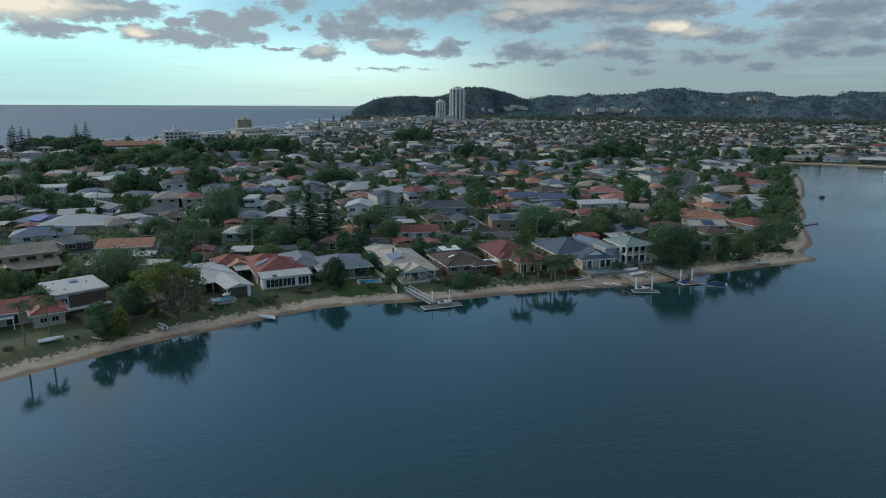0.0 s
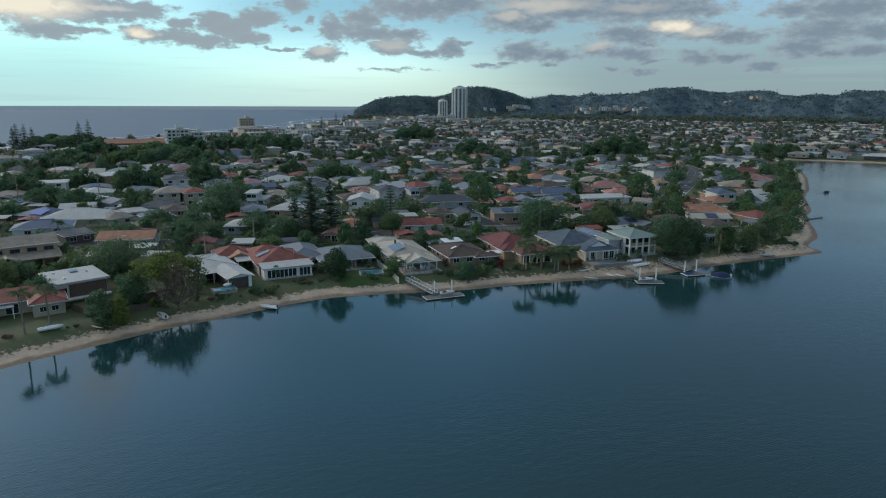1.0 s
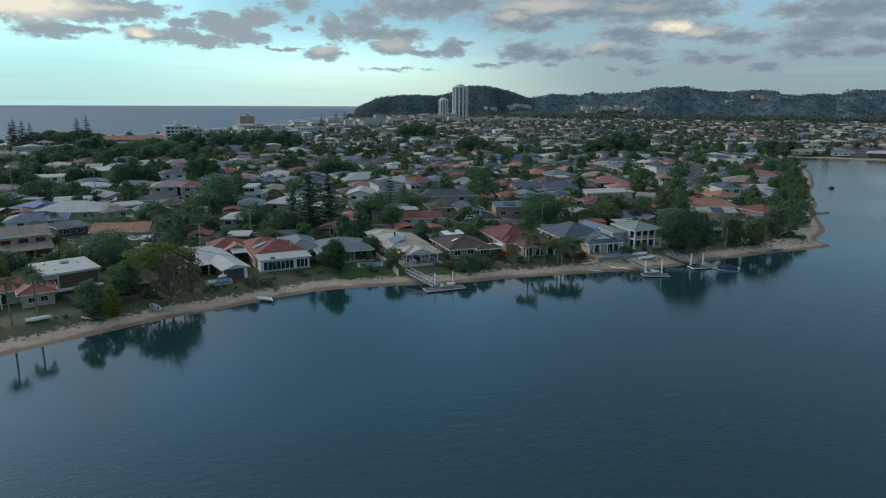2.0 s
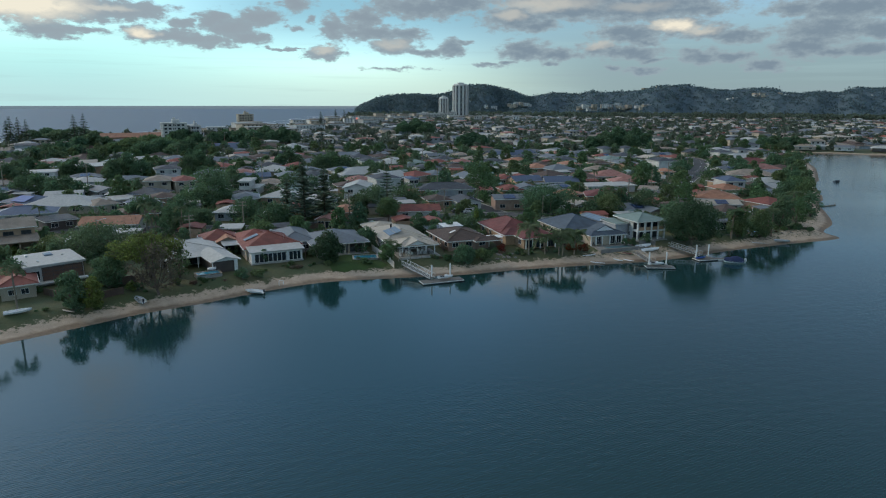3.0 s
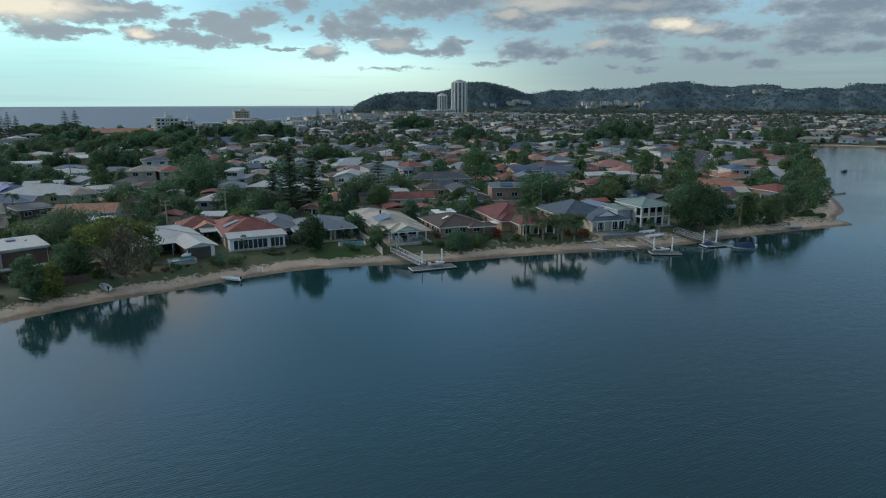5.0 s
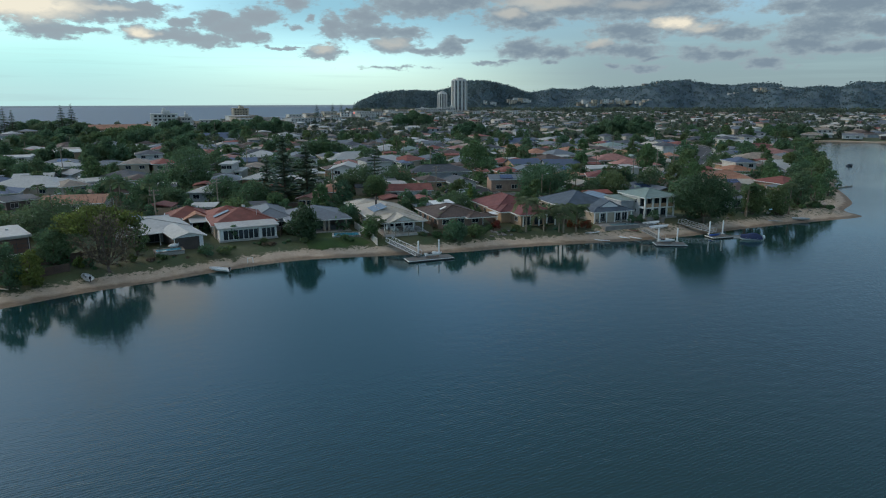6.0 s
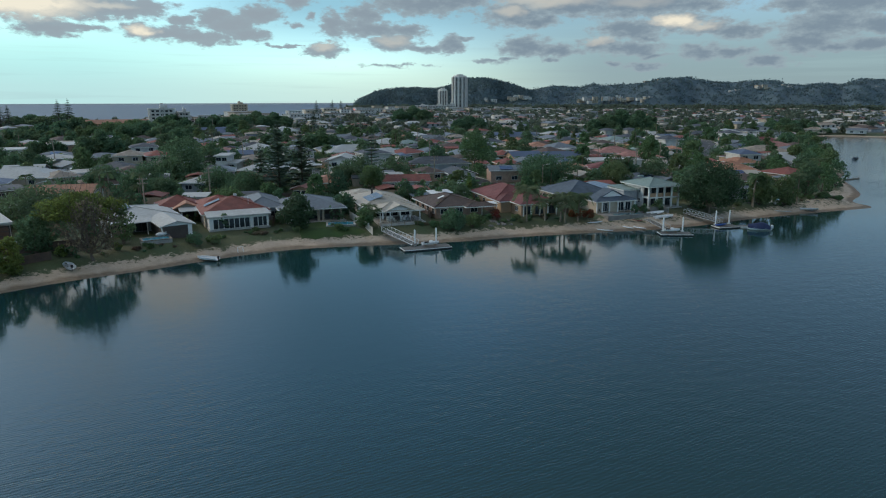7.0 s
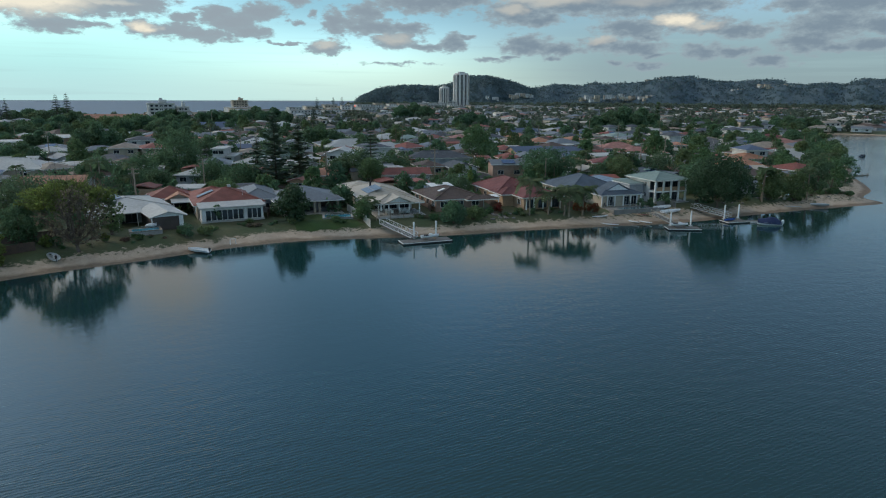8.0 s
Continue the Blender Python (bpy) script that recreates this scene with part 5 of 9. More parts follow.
# ---- jetties and boats ----
def jetty(shore_pt, land_end, corner, rz, w, d, piles, label, gang_w=1.5, rail_mat=None):
    """A railed gangway down to a floating pontoon held by two white piles."""
    e = thing("jetty", corner[0], corner[1], 0, rz, label, "jetty")
    rail_mat = rail_mat or WHITE
    part("float", one(box, w / 2, d / 2, -0.15, w - 0.1, d - 0.1, 0.36, bev=0.04), BLACK, e)
    part("edge_beam", one(box, w / 2, d / 2, 0.21, w, d, 0.11, bev=0.03), WHITE, e)
    dk = part("deck", one(box, w / 2, d / 2, 0.32, w - 0.3, d - 0.3, 0.06), DECK, e)
    part("fender", one(box, w / 2, -0.06, 0.02, w, 0.12, 0.2), BLACK, e)
    for px, py in piles:
        p = part("pile", one(rod, (px, py, -2.5), (px, py, 3.3), 0.16, 0.16, 12), WHITE, e)
        part("cap", one(rod, (px, py, 3.3), (px, py, 3.5), 0.18, 0.02, 12), WHITE, p)
        part("collar", one(box, px, py, 0.4, 0.62, 0.62, 0.14), ALLOY, p)
    inv = e.matrix_world.inverted()
    a, b = inv @ Vector(shore_pt), inv @ Vector(land_end)
    ax = (b - a)
    L = ax.length
    m = Matrix.Translation(a) @ ax.to_track_quat("X", "Z").to_matrix().to_4x4()
    g = part("gangway", one(box, L / 2, 0, 0, L, gang_w, 0.1), DECK, e)
    g.matrix_local = m
    for s in (-1, 1):
        y = s * gang_w / 2
        part("rail", one(box, L / 2, y, 1.0, L, 0.055, 0.07), rail_mat, g)
        part("rail", one(box, L / 2, y, 0.12, L, 0.055, 0.09), rail_mat, g)
        n = max(3, int(L / 1.25))
        for i in range(n + 1):
            part("baluster", one(box, L * i / n, y, 0.1, 0.055, 0.055, 0.92), rail_mat, g)
        for i in range(n):
            part("brace", one(rod, (L * i / n, y, 0.15), (L * (i + 1) / n, y, 1.0), 0.026, 0.026, 5), rail_mat, g)
    return e


def hull(e, name, L, B, H, mat, z=0.0, inner=None, bow=0.55):
    """A boat's shell lofted from sections, open on top, with thickness."""
    bm = bmesh.new()
    n = 9
    rings = []
    for i in range(n):
        t = i / (n - 1)
        half = B / 2 * (1 - max(0, (t - bow) / (1 - bow)) ** 2 * 0.97) * (0.9 + 0.1 * min(1, t * 4))
        sheer = H * (1 + 0.25 * t * t)
        keel = H * 0.55 * max(0, (t - 0.6) / 0.4) ** 2
        x = -L / 2 + L * t
        prof = [(half, sheer), (half * 0.86, keel + (sheer - keel) * 0.45), (0.02, keel), (-half * 0.86, keel + (sheer - keel) * 0.45), (-half, sheer)]
        th = 0.07
        ins = [(-max(half - th, 0.01), sheer), (-max(half * 0.86 - th, 0.008), keel + 0.08 + (sheer - keel) * 0.45), (0.01, keel + 0.1), (max(half * 0.86 - th, 0.008), keel + 0.08 + (sheer - keel) * 0.45), (max(half - th, 0.01), sheer)]
        rings.append([bm.verts.new((x, y, z + k)) for y, k in prof + ins])
    for r0, r1 in zip(rings, rings[1:]):
        for j in range(10):
            bm.faces.new((r0[j], r0[(j + 1) % 10], r1[(j + 1) % 10], r1[j]))
    for r in (rings[0], rings[-1]):
        bm.faces.new(r[:5] + [r[5], r[6], r[7], r[8], r[9]])
    bmesh.ops.recalc_face_normals(bm, faces=bm.faces)
    return part(name, bm, mat, e)


def dinghy(x, y, rz, L, label, mat, z=None, motor=True, tilt=0.0):
    zz = ground_z(x, y) if z is None else z
    e = thing("dinghy", x, y, max(zz, -0.12), rz, label, "boat")
    e.matrix_world = pose(x, y, max(zz, -0.12) + 0.02, tilt, 0, rz)
    hull(e, "hull", L, L * 0.38, 0.55, mat)
    for t in (-0.25, 0.05, 0.28):
        part("seat", one(box, L * t, 0, 0.33, 0.28, L * 0.3, 0.05), WHITE if mat is not ALLOY else ALLOY, e)
    if motor:
        m_ = part("outboard_motor", one(box, -L / 2 - 0.12, 0, 0.42, 0.32, 0.3, 0.5, bev=0.06), BLACK, e)
        part("leg", one(box, -L / 2 - 0.12, 0, -0.05, 0.12, 0.1, 0.5), BLACK, m_)
    return e


jetty((36.6, 125.3, 0.62), (32.4, 134.4, 1.75), (34.0, 122.6), 6, 9.4, 3.0, [(3.1, 3.25), (7.4, 3.25)], "white floating jetty with railed gangway on the lake")
jetty((90.5, 125.4, 0.62), (90.0, 132.2, 1.6), (87.4, 122.8), -17, 6.6, 2.8, [(1.3, 3.05), (5.3, 3.05)], "small white floating jetty with gangway and two piles", rail_mat=CONC)
jetty((106.4, 128.9, 0.62), (102.6, 136.6, 1.7), (103.6, 125.6), 0, 5.2, 3.0, [(1.4, 3.25), (4.9, 3.25)], "floating jetty with a long railed gangway and white piles", rail_mat=ALLOY)


def lift_craft(x, y, rz, label):
    """A small runabout on a cradle on the pontoon."""
    e = thing("runabout", x, y, 0.42, rz, label, "boat")
    hull(e, "hull", 3.4, 1.25, 0.5, HULL, 0.22)
    part("console", one(box, 0.1, 0, 0.62, 0.6, 0.5, 0.42, bev=0.08), HULL, e)
    part("seat", one(box, -0.75, 0, 0.6, 0.9, 0.42, 0.25, bev=0.06), BLACK, e)
    for s in (-1, 1):
        part("cradle", one(box, s * 0.9, 0, 0, 0.12, 1.1, 0.3), TIMBER, e)


lift_craft(39.5, 124.9, 6, "white jet boat stowed on the pontoon deck")
lift_craft(90.4, 123.6, -17, "small white boat stowed on the pontoon deck")

e = thing("motor_boat", 111.4, 123.0, 0.0, 156, "moored motor boat under a navy canvas cover with white outboard", "boat")
hull(e, "hull", 4.6, 1.9, 0.62, HULL, -0.2)
_bm = bmesh.new()
for i in range(8):
    t = i / 7
    hw = 1.0 * (1 - max(0, t - 0.5) ** 2 * 3.4)
    hh = 0.55 + 0.95 * math.sin(min(1, t * 1.5) * 2.3) * (1 - 0.55 * t)
    for y, z in ((-hw, 0.26 + 0.16 * t * t), (-hw * 0.62, hh + 0.22), (0, hh + 0.36), (hw * 0.62, hh + 0.22), (hw, 0.26 + 0.16 * t * t)):
        _bm.verts.new((-2.1 + 4.4 * t, y, z))
_bm.verts.ensure_lookup_table()
for i in range(7):
    for j in range(4):
        k = i * 5 + j
        _bm.faces.new([_bm.verts[q] for q in (k, k + 1, k + 6, k + 5)])
part("cover", _bm, NAVY, e, "navy canvas boat cover", smooth=True)
_m = part("outboard_motor", one(box, -2.55, 0, 0.3, 0.5, 0.5, 0.8, bev=0.12), HULL, e, "white outboard motor")
part("leg", one(box, -2.55, 0, -0.3, 0.18, 0.14, 0.62), HULL, _m)
e = thing("finger_pontoon", 110.6, 126.0, 0, -8, "narrow floating finger beside the moored boat", "jetty")
part("float", one(box, 0, 0, -0.1, 4.6, 1.2, 0.4, bev=0.04), WHITE, e)
part("deck", one(box, 0, 0, 0.3, 4.4, 1.05, 0.05), DECK, e)
e = thing("tarpaulin_bundle", 105.2, 127.2, 0.38, 0, "bright blue covered kayak lying on the pontoon", "kayak")
hull(e, "hull", 2.6, 0.75, 0.35, BLUEFAB)

dinghy(-0.2, 125.9, 149, 4.1, "white fibreglass dinghy pulled up on the sand", HULL)
dinghy(-20.8, 122.2, 118, 4.0, "grey aluminium dinghy lying on the grassy bank", ALLOY)
dinghy(-39.1, 117.0, 20, 4.2, "upturned pale boat on trestles on the lawn", HULL, motor=False)


def board(name, x, y, rz, L, w, mat, label, cat, z=None, lift=0.0):
    """A paddle board or canoe: a long lens-shaped body with a rounded deck."""
    e = thing(name, x, y, (ground_z(x, y) if z is None else z) + lift, rz, label, cat)
    bm = bmesh.new()
    n = 9
    R = []
    for i in range(n):
        t = -1 + 2 * i / (n - 1)
        hw = w / 2 * math.sqrt(max(0.02, 1 - t * t))
        up = 0.1 * t * t
        R.append([bm.verts.new((t * L / 2, y_, z_ + up)) for y_, z_ in ((-hw, 0.08), (0, 0.02), (hw, 0.08), (hw * 0.6, 0.18), (-hw * 0.6, 0.18))])
    for a, b in zip(R, R[1:]):
        for j in range(5):
            bm.faces.new((a[j], a[(j + 1) % 5], b[(j + 1) % 5], b[j]))
    bm.faces.new(R[0]), bm.faces.new(R[-1])
    bmesh.ops.recalc_face_normals(bm, faces=bm.faces)
    part("deck", bm, mat, e, smooth=True)
    part("fin", one(box, -L * 0.4, 0, 0.17, 0.25, 0.03, 0.1), BLACK, e)
    return e


board("paddle_board", 84.6, 131.2, 112, 3.4, 0.8, HULL, "white paddle board lying on the sand", "board")
board("paddle_board", 87.0, 130.6, 116, 3.6, 0.8, HULL, "white paddle board lying on the sand", "board")
board("kayak", 87.2, 134.3, 115, 3.3, 0.75, W_TAN, "faded orange kayak on the sand", "kayak")
board("kayak", 88.6, 134.1, 118, 3.2, 0.7, R_DARKRED, "dark red kayak on the sand", "kayak")
board("canoe", 78.8, 130.4, 140, 3.6, 0.7, HULL, "pale canoe lying at the water edge", "canoe")
board("canoe", 78.6, 134.2, 10, 4.0, 0.8, HULL, "pale canoe lying by the garden wall", "canoe")
board("canoe", -32.0, 118.0, 138, 4.6, 0.55, W_CREAM, "cream outrigger hull lying on the bank", "canoe")
board("canoe", -30.2, 118.6, 130, 3.2, 0.5, W_CREAM, "short cream outrigger float lying on the bank", "canoe")
board("canoe", 131, 138.2, -40, 4.2, 0.8, ALLOY, "grey canoe lying on the sandy point", "canoe")
dinghy(96.0, 134.6, 8, 5.0, "white sailing dinghy stored on the bank", HULL, motor=False)
dinghy(95.2, 136.6, 12, 4.6, "white sailing dinghy stored on the bank", HULL, motor=False)
dinghy(139.5, 138.4, -35, 4.0, "dark tin dinghy pulled up on the point", ALLOY, motor=False)

# ---- houses behind the first row ----
house(-69.7, 217.7, 10, 16.0, 10, "slate blue roofed white house", "hip", R_BLUE, W_WHITE, 1, detail=1)
house(-63.4, 234.7, -3, 21.5, 15, "long low house with a bright white roof", "hip", R_WHITE, W_CREAM, 1, detail=1)
_tarp = house(-76.4, 243.1, -35, 13.9, 12, "blue roofed house with a blue tarpaulin", "hip", R_BLUE, W_GREY, 1, detail=1)
panel(_tarp, "tarpaulin", 1.6, -4.0, 4.0, 6.5, 4.2, BLUEFAB, 19, 0, 0)
house(-56.8, 202.1, 33, 7.6, 8, "dark flat roofed carport house", "flat", R_CHAR, W_DARK, 1, detail=1)
house(-39.8, 192.4, -3, 14.7, 10, "white gabled house with a faded orange roof", "gable", R_ORANGE, W_WHITE, 1, detail=2)
house(-51.9, 231.0, 38, 8.2, 10, "tan roofed low house", "hip", R_TAN, W_CREAM, 1, detail=1)
house(-38.0, 229.1, 25, 9.1, 10, "house with a blue metal roof and solar panels", "gable", R_BLUE, W_GREY, 1, detail=1, solar=True)
house(-47.4, 242.2, 33, 6.9, 8, "low white flat roofed house", "flat", R_WHITE, W_WHITE, 1, detail=1)
house(-40.1, 274.9, 4, 9.5, 12, "two storey cream house with a grey brown roof", "hip", R_TAN, W_CREAM, 2, detail=1)
house(-30.3, 272.4, 17, 8.3, 11, "two storey cream house with a red roof", "hip", R_RED, W_CREAM, 2, detail=1)
house(-40.7, 254.9, -19, 12.1, 11, "low house with a dark navy roof", "hip", R_CHAR, W_TAN, 1, detail=1)
house(-34.1, 243.4, 10, 7.8, 10, "low house with a brown roof", "hip", R_BROWN, W_TAN, 1, detail=1)
house(-80.8, 348.3, 43, 19.5, 14, "tan two storey flats with a flat white roof", "flat", R_WHITE, W_TAN, 2, detail=1)
house(-150.9, 474.3, -12, 14.3, 14, "white hipped house among trees", "hip", R_WHITE, W_WHITE, 1, detail=1)
house(-143.4, 488.3, -12, 11.5, 12, "white roofed cream house", "hip", R_WHITE, W_CREAM, 1, detail=1)
house(-172.2, 543.2, 39, 13.3, 12, "tall white two storey house", "hip", R_WHITE, W_WHITE, 2, detail=1)
house(-135.9, 390.6, 29, 10.8, 13, "tan roofed white house", "hip", R_TAN, W_WHITE, 1, detail=1)
house(-110.2, 359.8, 15, 13.5, 12, "long tan flat roofed building", "flat", R_TAN, W_TAN, 1, detail=1)
house(-67.3, 276.5, 31, 9.3, 11, "white gabled metal roofed house", "gable", R_WHITE, W_CREAM, 1, detail=1)
house(-58.9, 268.0, 35, 8.2, 10, "low suburban grey gabled house", "gable", R_GREY, W_WHITE, 1, detail=1)
house(-104.9, 432.6, 44, 19.6, 14, "long white house with a brown roof", "hip", R_BROWN, W_WHITE, 1, detail=1)
house(5.5, 329.1, -13, 15.8, 14, "broad white roofed house", "hip", R_WHITE, W_CREAM, 1, detail=1)
house(-3.7, 264.3, -13, 6.9, 9, "white flat roofed building", "flat", R_WHITE, W_WHITE, 1, detail=1)
house(-5.5, 263.8, -13, 4.0, 9, "two storey white cubic house", "flat", R_WHITE, W_WHITE, 2, detail=1)
house(-20.5, 357.4, 2, 9.0, 12, "red roofed low house", "hip", R_RED, W_CREAM, 1, detail=1)
house(-28.2, 344.4, 18, 8.2, 12, "blue roofed low house", "hip", R_BLUE, W_WHITE, 1, detail=1)
house(8.6, 235.1, -23, 13.5, 12, "white roofed house among tall trees", "hip", R_WHITE, W_TAN, 1, detail=1)
house(-5.2, 235.4, 1, 8.3, 11, "steel grey roofed house", "hip", R_GREY, W_GREY, 1, detail=1)
house(-8.5, 205.9, -14, 7.5, 10, "pale blue grey roofed house", "hip", R_WHITE, W_GREY, 1, detail=1)
house(4.4, 200.1, -14, 4.0, 5, "small cream garden pavilion", "gable", R_CREAM, W_CREAM, 1, detail=1)
house(19.9, 184.9, -22, 4.3, 8, "faded pink gabled carport", "gable", R_PINK, W_TAN, 1, detail=2)
house(26.4, 197.3, -8, 7.8, 11, "brown orange tiled house", "hip", R_ORANGE, W_TAN, 1, detail=2)
house(46.1, 307.1, 13, 23.1, 15, "wide white roofed house with navy walls", "hip", R_WHITE, W_GREY, 1, detail=1)
house(55.3, 288.1, 39, 18.5, 12, "white gabled metal roofed house beside trees", "gable", R_WHITE, W_CREAM, 1, detail=1)
house(35.4, 235.1, -13, 9.1, 13, "two storey white house with a pale gabled roof and balcony", "gable", R_WHITE, W_WHITE, 2, detail=1)
house(20.7, 224.6, 45, 7.1, 9, "small white roofed annex", "gable", R_WHITE, W_WHITE, 1, detail=1)
house(69.4, 289.9, 34, 12.5, 11, "low suburban red hipped house", "hip", R_RED, W_CREAM, 1, detail=1)
house(80.0, 294.0, 12, 8.7, 11, "cream house with a grey roof", "hip", R_GREY, W_CREAM, 1, detail=1)
house(64.8, 277.2, 6, 4.3, 8, "small blue roofed house", "hip", R_BLUE, W_WHITE, 1, detail=1)
house(70.3, 241.3, -3, 22.3, 12, "long dark grey roofed house", "hip", R_CHAR, W_GREY, 1, detail=1)
house(60.3, 213.0, 1, 7.9, 10, "low suburban brown tiled house", "hip", R_BROWN, W_TAN, 1, detail=1)
house(69.2, 207.9, 0, 8.1, 11, "dark roofed house with solar panels and white garage", "gable", R_CHAR, W_WHITE, 1, detail=1, solar=True)
house(48.7, 193.1, -6, 13.1, 9, "low house with a bright red roof beside the street", "gable", R_RED, W_WHITE, 1, detail=2)
house(83.0, 202.7, -10, 10.0, 9, "pinkish brick raised house with a solar roof", "gable", R_GREY, W_BRICK, 1, detail=1, solar=True, eave=3.7, pitch=0.28)
house(86.0, 234.9, -13, 4.0, 11, "red roofed house behind a tall tree", "hip", R_RED, W_CREAM, 1, detail=1)
house(95.4, 233.3, -5, 8.3, 11, "red tiled low house", "hip", R_RED, W_TAN, 1, detail=1)
house(106.5, 269.1, -2, 8.7, 11, "bright red hipped house", "hip", R_RED, W_TAN, 1, detail=1)
house(112.4, 259.3, 2, 12.6, 11, "blue gabled house with tan walls", "gable", R_BLUE, W_TAN, 1, detail=1)
house(125.7, 251.5, -13, 13.9, 12, "long blue gabled house", "gable", R_BLUE, W_WHITE, 1, detail=1)
house(101.8, 232.0, -13, 9.9, 10, "low grey gabled house", "gable", R_GREY, W_WHITE, 1, detail=1)
house(138.8, 234.1, -1, 21.0, 9, "long house with a flat white roof and glass front", "flat", R_WHITE, W_WHITE, 1, detail=1)
house(149.2, 219.8, -36, 6.3, 9, "cream wing with a tan flat roof", "flat", R_TAN, W_CREAM, 1, detail=1)
house(124.2, 208.4, -23, 14.7, 12, "dark red tiled house", "hip", R_DARKRED, W_TAN, 1, detail=1)
house(112.0, 215.4, 23, 7.5, 9, "orange tiled low house", "hip", R_ORANGE, W_TAN, 1, detail=1)
house(104.9, 192.0, 3, 6.0, 8, "low suburban cream gabled house", "gable", R_CREAM, W_CREAM, 1, detail=2)
house(158.5, 266.9, -13, 16.8, 13, "faded red hipped house", "hip", R_PINK, W_CREAM, 1, detail=1)
house(155.9, 243.8, -13, 17.6, 11, "long faded pink tiled house", "hip", R_PINK, W_CREAM, 1, detail=1)
house(175.2, 256.0, -35, 9.0, 12, "pale dome like hipped house", "hip", R_CREAM, W_CREAM, 1, detail=1)
house(140.3, 310.5, -2, 11.7, 12, "low suburban orange tiled house", "hip", R_ORANGE, W_BRICK, 1, detail=1)
house(148.3, 302.1, 7, 13.3, 12, "low suburban grey hipped house", "hip", R_GREY, W_GREY, 1, detail=1)
house(131.1, 275.4, 21, 13.4, 11, "low suburban brown tiled house", "hip", R_BROWN, W_TAN, 1, detail=1)
house(165.4, 290.9, -32, 13.1, 12, "low suburban tan hipped house", "hip", R_TAN, W_CREAM, 1, detail=1)
house(143.6, 264.3, -22, 10.8, 11, "brown grey hipped house", "hip", R_BROWN, W_GREY, 1, detail=1)
house(226.7, 320.7, -13, 9.6, 13, "pale tan hipped house", "hip", R_TAN, W_CREAM, 1, detail=1)
house(196.4, 278.3, -13, 5.3, 10, "small orange roofed house", "hip", R_ORANGE, W_TAN, 1, detail=1)
house(148.0, 392.8, 15, 15.6, 14, "long blue roofed house", "gable", R_BLUE, W_CREAM, 1, detail=1)
house(165.4, 400.1, 28, 23.5, 14, "blue grey gabled house", "gable", R_BLUE, W_WHITE, 1, detail=1)
house(160.0, 193.3, -27, 14.6, 13, "long terracotta tiled house on the peninsula", "hip", R_ORANGE, W_WHITE, 1, detail=2)
house(150.5, 179.5, -14, 12.4, 7, "white gabled pavilion with solar panels", "gable", R_CREAM, W_WHITE, 1, detail=2, solar=True)
house(143.4, 166.9, -4, 9.2, 9, "brown tiled house among palms", "hip", R_BROWN, W_TAN, 1, detail=2)
house(128.4, 156.2, -10, 9.4, 11, "grey flat roofed house behind a fig tree", "flat", R_GREY, W_GREY, 1, detail=2)
house(180.2, 213.0, -6, 10.1, 11, "faded orange tiled house", "hip", R_ORANGE, W_CREAM, 1, detail=1)
house(184.6, 216.7, -13, 7.9, 11, "two storey white house with a blue roof", "hip", R_BLUE, W_WHITE, 2, detail=1)
house(226.7, 253.8, -30, 20.4, 13, "long grey tan roofed house with cream walls", "hip", R_TAN, W_CREAM, 1, detail=1)
house(249.8, 278.4, -19, 23.5, 13, "long faded pink roofed house", "hip", R_PINK, W_CREAM, 1, detail=1)
house(274.7, 310.0, -13, 19.9, 13, "dark red roofed long house", "hip", R_DARKRED, W_CREAM, 1, detail=1)
house(292.3, 337.7, -5, 26.7, 14, "broad white roofed house", "hip", R_WHITE, W_WHITE, 1, detail=1)
house(-31.5, 500.2, 26, 31.0, 22, "long hall with a blue metal roof", "gable", R_BLUE, W_CREAM, 1, detail=1)
house(19.8, 463.4, 24, 15.5, 14, "white two storey house with a pale roof", "hip", R_WHITE, W_WHITE, 2, detail=1)
house(-87.0, 480.2, 14, 38.1, 12, "long low tan roofed building", "hip", R_TAN, W_CREAM, 1, detail=1)

# ---- trees that can be told apart ----
tree("garden_tree", 100, 5.8, 7.2, LEAF_D, "round dark green tree beside a white house", n=1902, leaf=0.27, x=-46.7, y=137.4, bare=0.03)
tree("shade_tree", 101, 8.6, 18.5, LEAF_D, "broad dark green spreading tree", n=7355, leaf=0.27, x=-37.0, y=159.7, bare=0.03)
tree("garden_tree", 102, 7.5, 5.7, LEAF_D, "dense dark green tree above the beach", n=1963, leaf=0.27, x=-30.9, y=118.2, bare=0.03)
tree("garden_tree", 103, 6.2, 5.0, LEAF_L, "young light green tree on the bank", n=1437, leaf=0.27, x=-28.0, y=119.4, bare=0.03)
tree("garden_tree", 104, 7.1, 7.5, LEAF_D, "dark green garden tree", n=2468, leaf=0.27, x=-27.6, y=130.4, bare=0.03)
tree("flame_tree", 105, 10.4, 15.5, LEAF_L, "flat topped spreading green tree on bare brown limbs", n=5200, leaf=0.27, x=-20.8, y=132.0, bare=0.5, squash=0.42, twigs=140, lobes_n=18)
tree("bare_tree", 106, 10.3, 10.6, LEAF_B, "thinly leaved bronze tree on the beach bank", n=828, leaf=0.27, x=-17.8, y=124.7, bare=0.12, lobes_n=24, twigs=220)
tree("frangipani", 107, 7.3, 5.5, LEAF, "open white flecked frangipani tree", n=916, leaf=0.27, x=-15.2, y=135.3, bare=0.08)
tree("garden_tree", 108, 5.7, 7.3, LEAF_D, "dark garden tree by a fence", n=1937, leaf=0.27, x=-57.3, y=155.2, bare=0.03)
tree("garden_tree", 109, 6.9, 7.1, LEAF, "leafy garden tree at the fence", n=2261, leaf=0.27, x=-57.3, y=148.4, bare=0.03)
